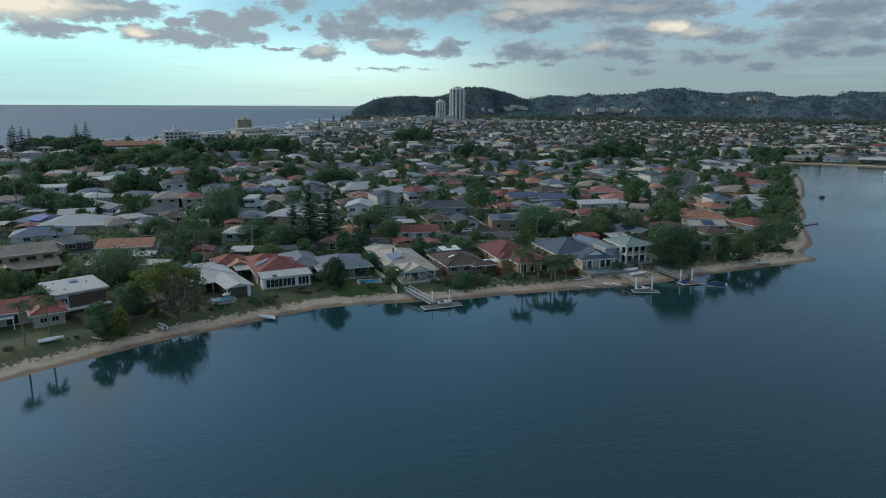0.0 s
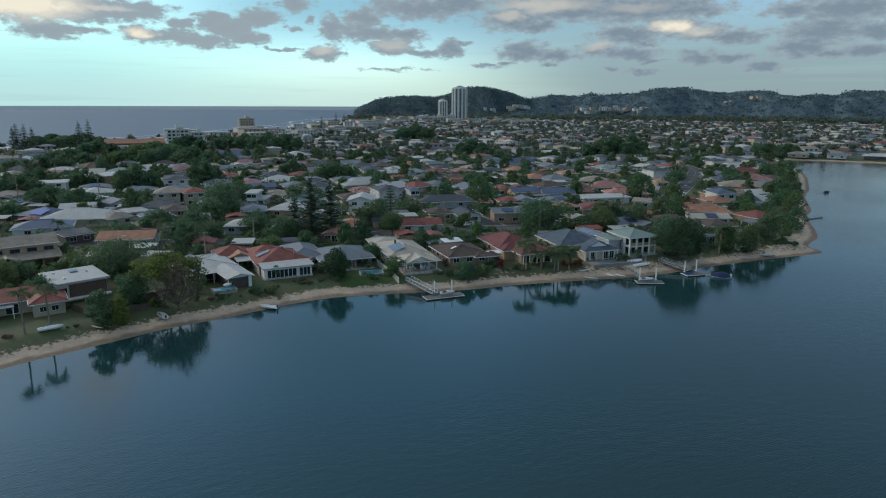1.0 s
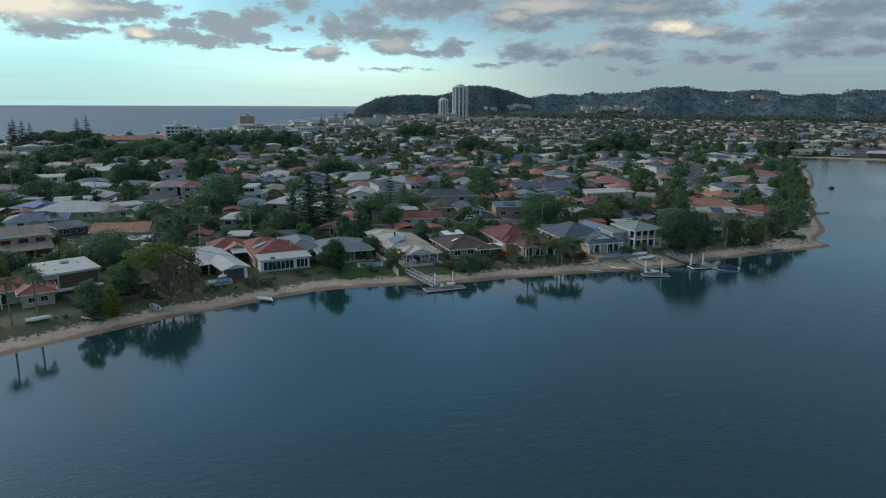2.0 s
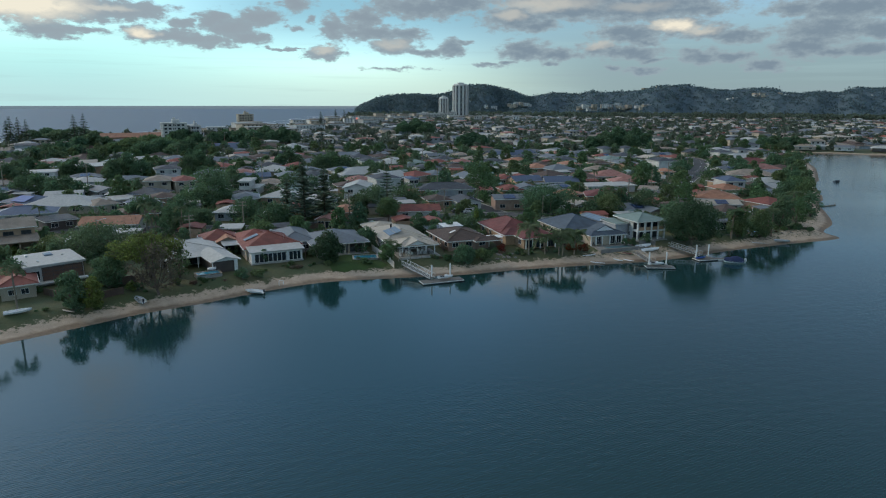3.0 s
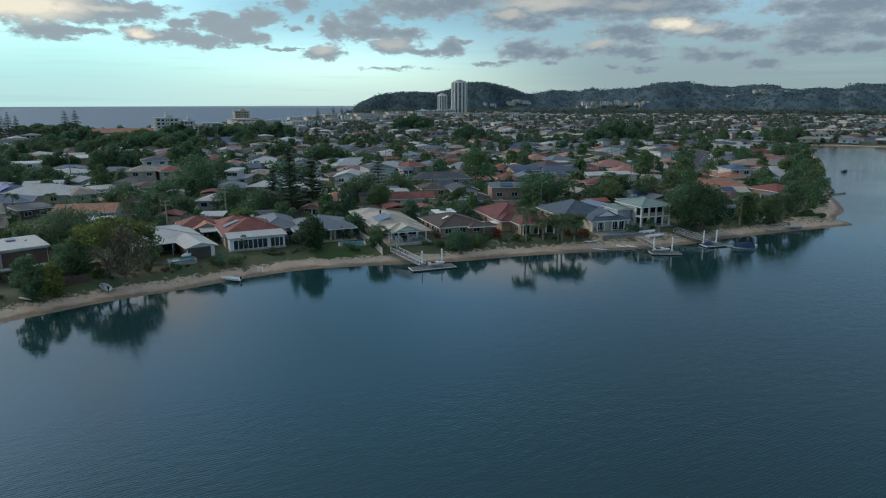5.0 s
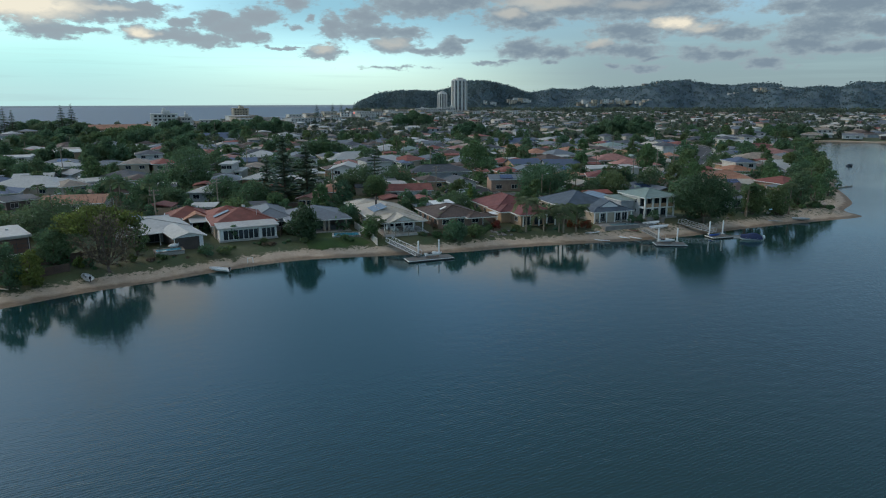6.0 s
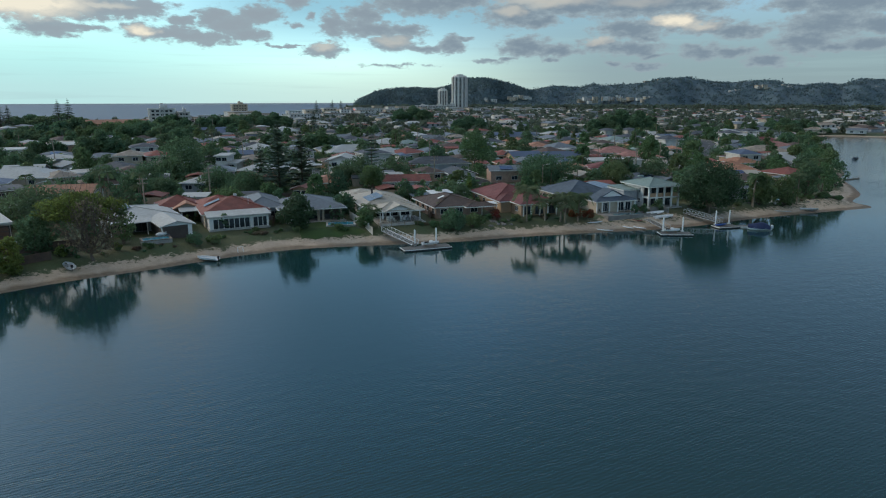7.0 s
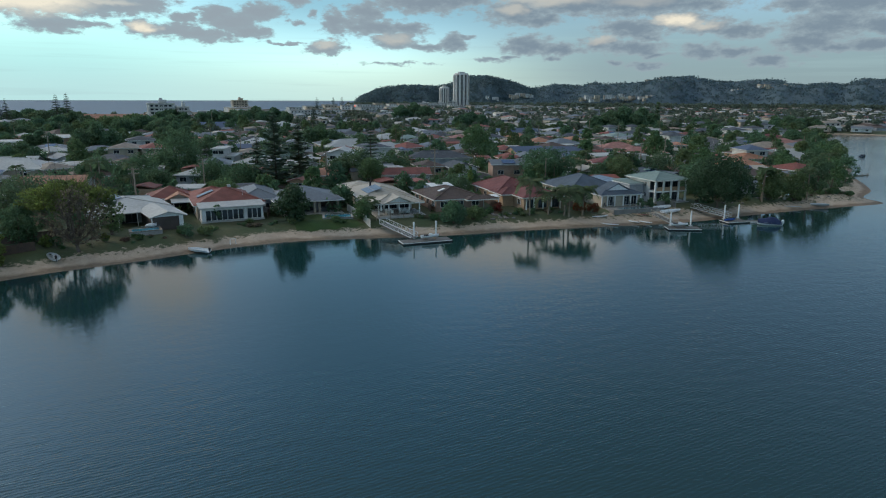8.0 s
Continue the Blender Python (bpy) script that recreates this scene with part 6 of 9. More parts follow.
tree("garden_tree", 110, 5.1, 7.5, LEAF, "leafy tree behind a white house", n=1769, leaf=0.27, x=-47.2, y=162.7, bare=0.03)
tree("mango_tree", 111, 7.3, 7.4, LEAF_F, "round dark green tree on the lawn", n=3600, leaf=0.27, x=15.8, y=140.7, bare=0.03)
tree("garden_shrub", 112, 4.5, 4.6, LEAF, "bushy green garden tree", n=956, leaf=0.27, x=29.1, y=138.5, bare=0.03)
tree("garden_shrub", 113, 4.6, 6.4, LEAF_D, "dense dark bushes on the bank", n=1900, leaf=0.25, x=46.6, y=134.4, bare=0.03)
tree("garden_shrub", 114, 3.2, 4.6, LEAF, "low dull green bushes on the bank", n=675, leaf=0.27, x=51.2, y=135.2, bare=0.03)
tree("garden_tree", 115, 5.5, 6.2, LEAF_D, "dark tree between two houses", n=1558, leaf=0.27, x=26.8, y=155.1, bare=0.03)
tree("garden_tree", 116, 6.6, 6.0, LEAF_D, "shady dark bushy tree among suburban houses", n=1840, leaf=0.27, x=42.8, y=165.4, bare=0.03)
tree("garden_tree", 117, 4.2, 5.2, LEAF_D, "shady dark low tree among suburban houses", n=1017, leaf=0.27, x=48.3, y=168.0, bare=0.03)
tree("garden_tree", 118, 6.0, 9.2, LEAF_D, "dark bushes behind a fence", n=2513, leaf=0.27, x=55.5, y=165.5, bare=0.03)
tree("cypress", 119, 6.6, 2.3, LEAF_L, "narrow yellow green cypress", n=691, leaf=0.27, x=61.9, y=172.8, bare=0.05, lobes_n=7, slim=True)
tree("garden_tree", 120, 3.8, 3.2, LEAF, "small round green tree", n=570, leaf=0.27, x=63.1, y=195.3, bare=0.03)
tree("fig_tree", 121, 12.6, 15.6, LEAF_F, "broad dark green fig tree beside the beach", n=11000, leaf=0.25, x=109.8, y=137.4, bare=0.12, lobes_n=20)
tree("garden_tree", 122, 8.0, 7.6, LEAF, "feathery green tree on the beach bank", n=2802, leaf=0.27, x=127.9, y=142.2, bare=0.03)
tree("garden_tree", 123, 7.9, 6.9, LEAF, "leafy tree over the beach bank", n=2526, leaf=0.27, x=134.7, y=141.7, bare=0.03)
tree("garden_tree", 124, 5.1, 5.7, LEAF_D, "dark tree near the beach", n=1349, leaf=0.27, x=130.7, y=153.6, bare=0.03)
tree("garden_tree", 125, 8.8, 8.0, LEAF_D, "dark leafy tree on the point", n=3228, leaf=0.27, x=148.5, y=149.8, bare=0.03)
tree("garden_tree", 126, 8.7, 7.8, LEAF, "leafy tree on the point", n=946, leaf=0.35, x=159.7, y=155.1, bare=0.03)
tree("garden_tree", 127, 9.0, 7.4, LEAF_D, "dark tree on the point", n=931, leaf=0.37, x=174.7, y=165.0, bare=0.03)
tree("garden_tree", 128, 10.1, 8.6, LEAF, "leafy tree by the point", n=1220, leaf=0.42, x=194.9, y=187.7, bare=0.03)
tree("garden_tree", 129, 7.9, 8.8, LEAF_D, "dark tree by a terrace", n=970, leaf=0.39, x=176.8, y=180.6, bare=0.03)
tree("garden_tree", 130, 6.4, 7.8, LEAF, "leafy tree by a terrace", n=699, leaf=0.39, x=174.4, y=186.6, bare=0.03)
tree("garden_tree", 131, 8.9, 9.9, LEAF, "leafy waterside tree among suburban houses", n=1229, leaf=0.44, x=203.2, y=201.7, bare=0.03)
tree("garden_tree", 132, 9.4, 7.9, LEAF_D, "shady dark waterside tree among suburban houses", n=1038, leaf=0.48, x=227.0, y=220.8, bare=0.03)
tree("garden_tree", 133, 9.0, 10.1, LEAF_D, "shady dark waterside tree among suburban houses", n=1280, leaf=0.51, x=234.1, y=237.3, bare=0.03)
tree("garden_tree", 134, 8.6, 8.6, LEAF, "waterside tree among suburban houses", n=1045, leaf=0.56, x=261.2, y=260.8, bare=0.03)
tree("garden_tree", 135, 5.9, 7.7, LEAF_D, "garden tree between roofs", n=635, leaf=0.43, x=187.2, y=204.9, bare=0.03)
tree("garden_tree", 136, 4.6, 6.8, LEAF_D, "garden tree between roofs", n=500, leaf=0.44, x=189.1, y=214.1, bare=0.03)
tree("garden_tree", 137, 8.9, 11.1, LEAF_D, "dark tree behind houses", n=1392, leaf=0.61, x=277.7, y=294.6, bare=0.03)
tree("garden_tree", 138, 7.9, 8.9, LEAF, "dark tree behind houses", n=983, leaf=0.65, x=299.5, y=309.0, bare=0.03)
tree("garden_tree", 139, 8.7, 10.4, LEAF_D, "dark tree by the street", n=4165, leaf=0.27, x=122.4, y=180.2, bare=0.03)
tree("garden_tree", 140, 8.0, 10.6, LEAF, "leafy palms and tree by the street", n=3912, leaf=0.27, x=107.8, y=177.3, bare=0.03)
tree("garden_tree", 141, 6.2, 6.3, LEAF_D, "leafy tree by the street", n=1813, leaf=0.27, x=101.5, y=177.4, bare=0.03)
tree("shade_tree", 142, 10.2, 18.0, LEAF_D, "broad domed dark green tree by the street", n=8437, leaf=0.27, x=91.4, y=191.7, bare=0.03)
tree("garden_tree", 143, 7.5, 9.5, LEAF_D, "dark tree beside a domed tree", n=998, leaf=0.35, x=103.1, y=198.2, bare=0.03)
tree("gum_tree", 144, 15.2, 10.8, LEAF, "tall spreading gum tree", n=2288, leaf=0.36, x=78.7, y=219.7, bare=0.32)
tree("cypress", 145, 7.7, 4.4, LEAF_D, "narrow shady dark conifer among suburban houses", n=500, leaf=0.40, x=91.7, y=238.4, bare=0.05, lobes_n=7, slim=True)
tree("garden_tree", 146, 5.1, 4.8, LEAF, "leafy garden tree among suburban houses", n=500, leaf=0.36, x=79.1, y=217.4, bare=0.03)
tree("garden_tree", 147, 7.7, 13.7, LEAF_D, "leafy shady dark tree among suburban houses", n=1469, leaf=0.36, x=51.6, y=223.8, bare=0.03)
tree("garden_tree", 148, 9.2, 12.7, LEAF_D, "dark tree behind a street", n=5403, leaf=0.27, x=37.1, y=208.3, bare=0.03)
tree("gum_tree", 149, 8.4, 7.6, LEAF, "tall thin tree by the street", n=2921, leaf=0.27, x=37.8, y=184.9, bare=0.32)
tree("garden_tree", 150, 7.3, 6.5, LEAF_D, "dark tree by the street", n=2176, leaf=0.27, x=28.4, y=182.7, bare=0.03)
pine("hoop_pine", 151, 19.5, "tall dark open crowned pine by the street", 13.2, 188.5, tiers=24, wide=0.3, leaf=1.0, per=5, loose=0.8)
pine("hoop_pine", 152, 17.0, "tall dark open crowned pine by the street", 19.4, 192.0, tiers=22, wide=0.32, leaf=1.0, per=5, loose=0.8)
pine("norfolk_pine", 153, 16.0, "dark Norfolk pine with level tiers by the street", 39.5, 196.0, tiers=15, wide=0.26, leaf=0.8, per=6)
pine("norfolk_pine", 154, 13.0, "dark Norfolk pine with level tiers by the street", 8.5, 196.5, tiers=18, wide=0.32, leaf=0.9, per=5, loose=0.6)
tree("garden_tree", 153, 7.4, 11.6, LEAF_D, "dark hedge like tree", n=3965, leaf=0.27, x=4.6, y=190.5, bare=0.03)
tree("garden_tree", 154, 7.5, 10.4, LEAF_D, "dark hedge like tree", n=3591, leaf=0.27, x=-4.1, y=200.5, bare=0.03)
tree("garden_tree", 155, 5.3, 9.4, LEAF, "bushy olive green tree", n=2304, leaf=0.27, x=1.0, y=172.2, bare=0.03)
tree("shade_tree", 156, 14.5, 20.1, LEAF_D, "broad domed dark green tree", n=4083, leaf=0.37, x=-16.9, y=236.7, bare=0.03)
tree("garden_tree", 157, 8.7, 10.7, LEAF_D, "dark tree by a street", n=4316, leaf=0.27, x=-23.5, y=205.4, bare=0.03)
tree("garden_tree", 158, 5.7, 10.3, LEAF_D, "dark tree by a street", n=2709, leaf=0.27, x=-17.7, y=197.1, bare=0.03)
tree("garden_tree", 159, 8.5, 8.0, LEAF_D, "shady dark green tree among suburban houses", n=953, leaf=0.42, x=-16.4, y=272.4, bare=0.03)
tree("garden_tree", 160, 10.0, 8.3, LEAF_D, "shady dark green tree among suburban houses", n=1160, leaf=0.42, x=-12.2, y=276.5, bare=0.03)
tree("garden_tree", 161, 8.0, 7.6, LEAF_D, "shady dark green tree among suburban houses", n=850, leaf=0.42, x=-7.6, y=272.2, bare=0.03)
tree("shade_tree", 162, 11.6, 9.7, LEAF_D, "broad shady dark tree among suburban houses", n=1585, leaf=0.51, x=-36.1, y=331.7, bare=0.03)
tree("shade_tree", 163, 13.7, 10.1, LEAF_D, "broad shady dark tree among suburban houses", n=1929, leaf=0.51, x=-31.2, y=336.8, bare=0.03)
tree("shade_tree", 164, 10.9, 9.2, LEAF_D, "broad shady dark tree among suburban houses", n=1415, leaf=0.51, x=-25.5, y=331.8, bare=0.03)
tree("garden_tree", 165, 8.1, 10.0, LEAF_D, "dark tree by a street", n=3720, leaf=0.27, x=-23.5, y=189.0, bare=0.03)
tree("garden_tree", 166, 8.0, 11.1, LEAF_D, "dark tree behind a roof", n=4100, leaf=0.27, x=-34.8, y=212.7, bare=0.03)
tree("shade_tree", 167, 8.4, 8.9, LEAF_D, "broad shady dark tree among suburban houses", n=1053, leaf=0.40, x=9.8, y=259.7, bare=0.03)
tree("shade_tree", 168, 9.9, 9.2, LEAF_D, "broad shady dark tree among suburban houses", n=1282, leaf=0.40, x=14.9, y=263.8, bare=0.03)
tree("shade_tree", 169, 7.9, 8.5, LEAF_D, "broad shady dark tree among suburban houses", n=940, leaf=0.40, x=19.4, y=258.5, bare=0.03)
tree("garden_tree", 170, 8.7, 8.9, LEAF_D, "shady dark tree among suburban houses", n=1074, leaf=0.56, x=9.0, y=365.3, bare=0.03)
tree("garden_tree", 171, 10.2, 9.2, LEAF_D, "shady dark tree among suburban houses", n=1308, leaf=0.56, x=14.1, y=369.4, bare=0.03)
tree("garden_tree", 172, 8.1, 8.4, LEAF_D, "shady dark tree among suburban houses", n=959, leaf=0.56, x=18.7, y=364.2, bare=0.03)
tree("shade_tree", 173, 9.5, 11.6, LEAF_D, "broad shady dark tree among suburban houses", n=1548, leaf=0.52, x=29.5, y=341.7, bare=0.03)
tree("shade_tree", 174, 11.2, 12.0, LEAF_D, "broad shady dark tree among suburban houses", n=1884, leaf=0.52, x=36.4, y=346.7, bare=0.03)
tree("shade_tree", 175, 9.0, 11.0, LEAF_D, "broad shady dark tree among suburban houses", n=1381, leaf=0.52, x=42.0, y=339.5, bare=0.03)
tree("shade_tree", 176, 11.3, 11.1, LEAF_D, "tall dark green tree", n=1752, leaf=0.50, x=-66.2, y=318.4, bare=0.03)
tree("shade_tree", 177, 13.3, 11.4, LEAF_D, "tall dark green tree", n=2133, leaf=0.50, x=-61.2, y=324.8, bare=0.03)
tree("shade_tree", 178, 10.7, 10.5, LEAF_D, "tall dark green tree", n=1564, leaf=0.50, x=-54.3, y=319.7, bare=0.03)
tree("garden_tree", 179, 8.4, 8.2, LEAF, "leafy tree among suburban houses", n=966, leaf=0.51, x=-70.2, y=328.0, bare=0.03)
tree("garden_tree", 180, 9.9, 8.5, LEAF, "leafy tree among suburban houses", n=1176, leaf=0.51, x=-66.6, y=332.7, bare=0.03)
tree("garden_tree", 181, 7.9, 7.8, LEAF, "leafy tree among suburban houses", n=862, leaf=0.51, x=-61.4, y=329.0, bare=0.03)
tree("garden_tree", 182, 8.7, 8.4, LEAF_D, "shady dark green tree among suburban houses", n=1017, leaf=0.53, x=-90.1, y=332.4, bare=0.03)
tree("garden_tree", 183, 10.2, 8.7, LEAF_D, "shady dark green tree among suburban houses", n=1237, leaf=0.53, x=-86.7, y=337.5, bare=0.03)
tree("garden_tree", 184, 8.2, 8.0, LEAF_D, "shady dark green tree among suburban houses", n=907, leaf=0.53, x=-81.1, y=334.0, bare=0.03)
tree("garden_tree", 185, 9.4, 10.4, LEAF_D, "shady dark green tree among suburban houses", n=1364, leaf=0.54, x=-112.4, y=337.8, bare=0.03)
tree("garden_tree", 186, 11.1, 10.7, LEAF_D, "shady dark green tree among suburban houses", n=1660, leaf=0.54, x=-108.5, y=344.3, bare=0.03)
tree("garden_tree", 187, 8.9, 9.8, LEAF_D, "shady dark green tree among suburban houses", n=1217, leaf=0.54, x=-101.4, y=340.3, bare=0.03)
tree("shade_tree", 188, 9.2, 11.2, LEAF_D, "broad shady dark tree among suburban houses", n=1448, leaf=0.51, x=-113.9, y=310.8, bare=0.03)
tree("shade_tree", 189, 10.8, 11.6, LEAF_D, "broad shady dark tree among suburban houses", n=1763, leaf=0.51, x=-109.8, y=317.9, bare=0.03)
tree("shade_tree", 190, 8.7, 10.7, LEAF_D, "broad shady dark tree among suburban houses", n=1293, leaf=0.51, x=-102.0, y=313.8, bare=0.03)
tree("shade_tree", 191, 8.1, 9.9, LEAF_D, "broad shady dark tree among suburban houses", n=1119, leaf=0.44, x=-89.4, y=274.8, bare=0.03)
tree("shade_tree", 192, 9.5, 10.2, LEAF_D, "broad shady dark tree among suburban houses", n=1362, leaf=0.44, x=-85.5, y=280.9, bare=0.03)
tree("shade_tree", 193, 7.6, 9.4, LEAF_D, "broad shady dark tree among suburban houses", n=999, leaf=0.44, x=-78.9, y=277.0, bare=0.03)
tree("shade_tree", 194, 7.8, 8.1, LEAF_D, "broad shady dark tree among suburban houses", n=880, leaf=0.43, x=-75.6, y=264.5, bare=0.03)
tree("shade_tree", 195, 9.1, 8.4, LEAF_D, "broad shady dark tree among suburban houses", n=1071, leaf=0.43, x=-72.3, y=269.5, bare=0.03)
tree("shade_tree", 196, 7.3, 7.7, LEAF_D, "broad shady dark tree among suburban houses", n=785, leaf=0.43, x=-66.9, y=266.1, bare=0.03)
tree("garden_tree", 197, 6.8, 9.3, LEAF_D, "shady dark tree among suburban houses", n=887, leaf=0.42, x=-92.0, y=256.6, bare=0.03)
tree("garden_tree", 198, 6.5, 7.3, LEAF_D, "leafy shady dark tree among suburban houses", n=2174, leaf=0.27, x=-37.4, y=207.6, bare=0.03)
tree("shade_tree", 199, 10.4, 15.8, LEAF, "leafy broad tree among suburban houses", n=2295, leaf=0.71, x=-97.7, y=461.7, bare=0.03)
tree("shade_tree", 200, 12.2, 16.4, LEAF, "leafy broad tree among suburban houses", n=2794, leaf=0.71, x=-90.6, y=470.9, bare=0.03)
tree("shade_tree", 201, 9.8, 15.0, LEAF, "leafy broad tree among suburban houses", n=2049, leaf=0.71, x=-80.5, y=463.7, bare=0.03)
tree("shade_tree", 202, 11.2, 20.0, LEAF_D, "dark tall tree in a grove", n=3134, leaf=0.70, x=-78.2, y=459.6, bare=0.03)
tree("shade_tree", 203, 13.2, 20.7, LEAF_D, "dark tall tree in a grove", n=3815, leaf=0.70, x=-68.7, y=470.8, bare=0.03)
tree("shade_tree", 204, 10.5, 19.0, LEAF_D, "dark tall tree in a grove", n=2797, leaf=0.70, x=-56.4, y=461.1, bare=0.03)
tree("shade_tree", 205, 10.6, 23.0, LEAF, "shady dark green grove among suburban houses", n=3410, leaf=0.81, x=-98.0, y=530.9, bare=0.03)
tree("shade_tree", 206, 12.4, 23.8, LEAF, "shady dark green grove among suburban houses", n=4150, leaf=0.81, x=-87.2, y=543.9, bare=0.03)
tree("shade_tree", 207, 10.0, 21.9, LEAF, "shady dark green grove among suburban houses", n=3043, leaf=0.81, x=-73.0, y=532.9, bare=0.03)
tree("shade_tree", 208, 11.1, 15.3, LEAF_D, "dark tall tree in a grove", n=2373, leaf=0.69, x=-56.9, y=453.5, bare=0.03)
tree("shade_tree", 209, 13.0, 15.9, LEAF_D, "dark tall tree in a grove", n=2888, leaf=0.69, x=-49.3, y=461.8, bare=0.03)
tree("shade_tree", 210, 10.4, 14.5, LEAF_D, "dark tall tree in a grove", n=2118, leaf=0.69, x=-40.2, y=454.0, bare=0.03)
tree("shade_tree", 211, 12.8, 16.8, LEAF_D, "dark tall tree in a grove", n=3005, leaf=0.85, x=-75.2, y=580.0, bare=0.03)
tree("shade_tree", 212, 15.1, 17.3, LEAF_D, "dark tall tree in a grove", n=3658, leaf=0.85, x=-66.9, y=589.1, bare=0.03)
tree("shade_tree", 213, 12.1, 15.9, LEAF_D, "dark tall tree in a grove", n=2682, leaf=0.85, x=-56.9, y=580.6, bare=0.03)
tree("shade_tree", 214, 12.6, 16.5, LEAF_D, "dark tall tree in a grove", n=2910, leaf=0.85, x=-42.2, y=573.7, bare=0.03)
tree("shade_tree", 215, 14.8, 17.1, LEAF_D, "dark tall tree in a grove", n=3541, leaf=0.85, x=-33.6, y=582.2, bare=0.03)
tree("shade_tree", 216, 11.9, 15.6, LEAF_D, "dark tall tree in a grove", n=2597, leaf=0.85, x=-24.2, y=573.4, bare=0.03)
tree("shade_tree", 217, 14.3, 21.7, LEAF_D, "dark tall tree in a grove", n=4344, leaf=0.85, x=-11.8, y=570.8, bare=0.03)
tree("shade_tree", 218, 16.8, 22.4, LEAF_D, "dark tall tree in a grove", n=5287, leaf=0.85, x=0.1, y=581.3, bare=0.03)
tree("shade_tree", 219, 13.5, 20.6, LEAF_D, "dark tall tree in a grove", n=3877, leaf=0.85, x=11.8, y=569.0, bare=0.03)
tree("shade_tree", 220, 13.6, 16.2, LEAF_D, "dark tall tree in a grove", n=3086, leaf=0.85, x=5.4, y=564.7, bare=0.03)
tree("shade_tree", 221, 16.0, 16.7, LEAF_D, "dark tall tree in a grove", n=3756, leaf=0.85, x=14.5, y=572.4, bare=0.03)
tree("shade_tree", 222, 12.8, 15.4, LEAF_D, "dark tall tree in a grove", n=2754, leaf=0.85, x=22.9, y=563.0, bare=0.03)
tree("shade_tree", 223, 10.5, 18.4, LEAF_D, "dark tall tree in a grove", n=2716, leaf=0.85, x=-31.3, y=642.6, bare=0.03)
tree("shade_tree", 224, 12.4, 19.0, LEAF_D, "dark tall tree in a grove", n=3306, leaf=0.85, x=-21.5, y=651.8, bare=0.03)
tree("shade_tree", 225, 9.9, 17.4, LEAF_D, "dark tall tree in a grove", n=2424, leaf=0.85, x=-11.3, y=641.7, bare=0.03)
tree("shade_tree", 226, 12.4, 22.2, LEAF_D, "dark tree in a leafy grove", n=3838, leaf=0.85, x=-198.8, y=637.2, bare=0.03)
tree("shade_tree", 227, 14.5, 23.0, LEAF_D, "dark tree in a leafy grove", n=4671, leaf=0.85, x=-190.1, y=650.9, bare=0.03)
tree("shade_tree", 228, 11.6, 21.0, LEAF_D, "dark tree in a leafy grove", n=3425, leaf=0.85, x=-175.1, y=642.1, bare=0.03)
tree("shade_tree", 229, 12.9, 24.9, LEAF_D, "dark tree in a leafy grove", n=4437, leaf=0.85, x=-176.6, y=634.2, bare=0.03)
tree("shade_tree", 230, 15.1, 25.8, LEAF_D, "dark tree in a leafy grove", n=5400, leaf=0.85, x=-166.3, y=649.3, bare=0.03)
tree("shade_tree", 231, 12.1, 23.7, LEAF_D, "dark tree in a leafy grove", n=3960, leaf=0.85, x=-149.8, y=638.8, bare=0.03)
tree("shade_tree", 232, 12.1, 15.8, LEAF_D, "dark tree in a leafy grove", n=2683, leaf=0.83, x=-135.2, y=535.0, bare=0.03)
tree("shade_tree", 233, 14.2, 16.4, LEAF_D, "dark tree in a leafy grove", n=3266, leaf=0.83, x=-128.5, y=544.5, bare=0.03)
tree("shade_tree", 234, 11.4, 15.0, LEAF_D, "dark tree in a leafy grove", n=2395, leaf=0.83, x=-118.2, y=537.6, bare=0.03)
tree("shade_tree", 235, 9.7, 16.4, LEAF_D, "dark tree in a leafy grove", n=2219, leaf=0.74, x=-138.0, y=469.9, bare=0.03)
tree("shade_tree", 236, 11.4, 17.0, LEAF_D, "dark tree in a leafy grove", n=2701, leaf=0.74, x=-131.4, y=479.9, bare=0.03)
tree("shade_tree", 237, 9.1, 15.5, LEAF_D, "dark tree in a leafy grove", n=1981, leaf=0.74, x=-120.5, y=473.2, bare=0.03)
tree("shade_tree", 238, 8.2, 13.2, LEAF_D, "dark tree in a leafy grove", n=1512, leaf=0.69, x=-142.7, y=434.5, bare=0.03)
tree("shade_tree", 239, 9.6, 13.6, LEAF_D, "dark tree in a leafy grove", n=1840, leaf=0.69, x=-137.6, y=442.7, bare=0.03)
tree("shade_tree", 240, 7.7, 12.5, LEAF_D, "dark tree in a leafy grove", n=1349, leaf=0.69, x=-128.7, y=437.6, bare=0.03)
tree("shade_tree", 241, 16.6, 23.9, LEAF_D, "dark tree in a leafy grove", n=4437, leaf=0.85, x=148.6, y=704.7, bare=0.03)
tree("shade_tree", 242, 19.6, 24.7, LEAF_D, "dark tree in a leafy grove", n=5400, leaf=0.85, x=164.0, y=713.1, bare=0.03)
tree("shade_tree", 243, 15.7, 22.6, LEAF_D, "dark tree in a leafy grove", n=3960, leaf=0.85, x=173.5, y=697.1, bare=0.03)
tree("shade_tree", 244, 12.4, 14.4, LEAF_D, "shady dark tall tree among suburban houses", n=2499, leaf=0.76, x=149.7, y=479.1, bare=0.03)
tree("shade_tree", 245, 14.6, 14.9, LEAF_D, "shady dark tall tree among suburban houses", n=3041, leaf=0.76, x=159.3, y=483.4, bare=0.03)
tree("shade_tree", 246, 11.7, 13.7, LEAF_D, "shady dark tall tree among suburban houses", n=2230, leaf=0.76, x=164.2, y=473.2, bare=0.03)
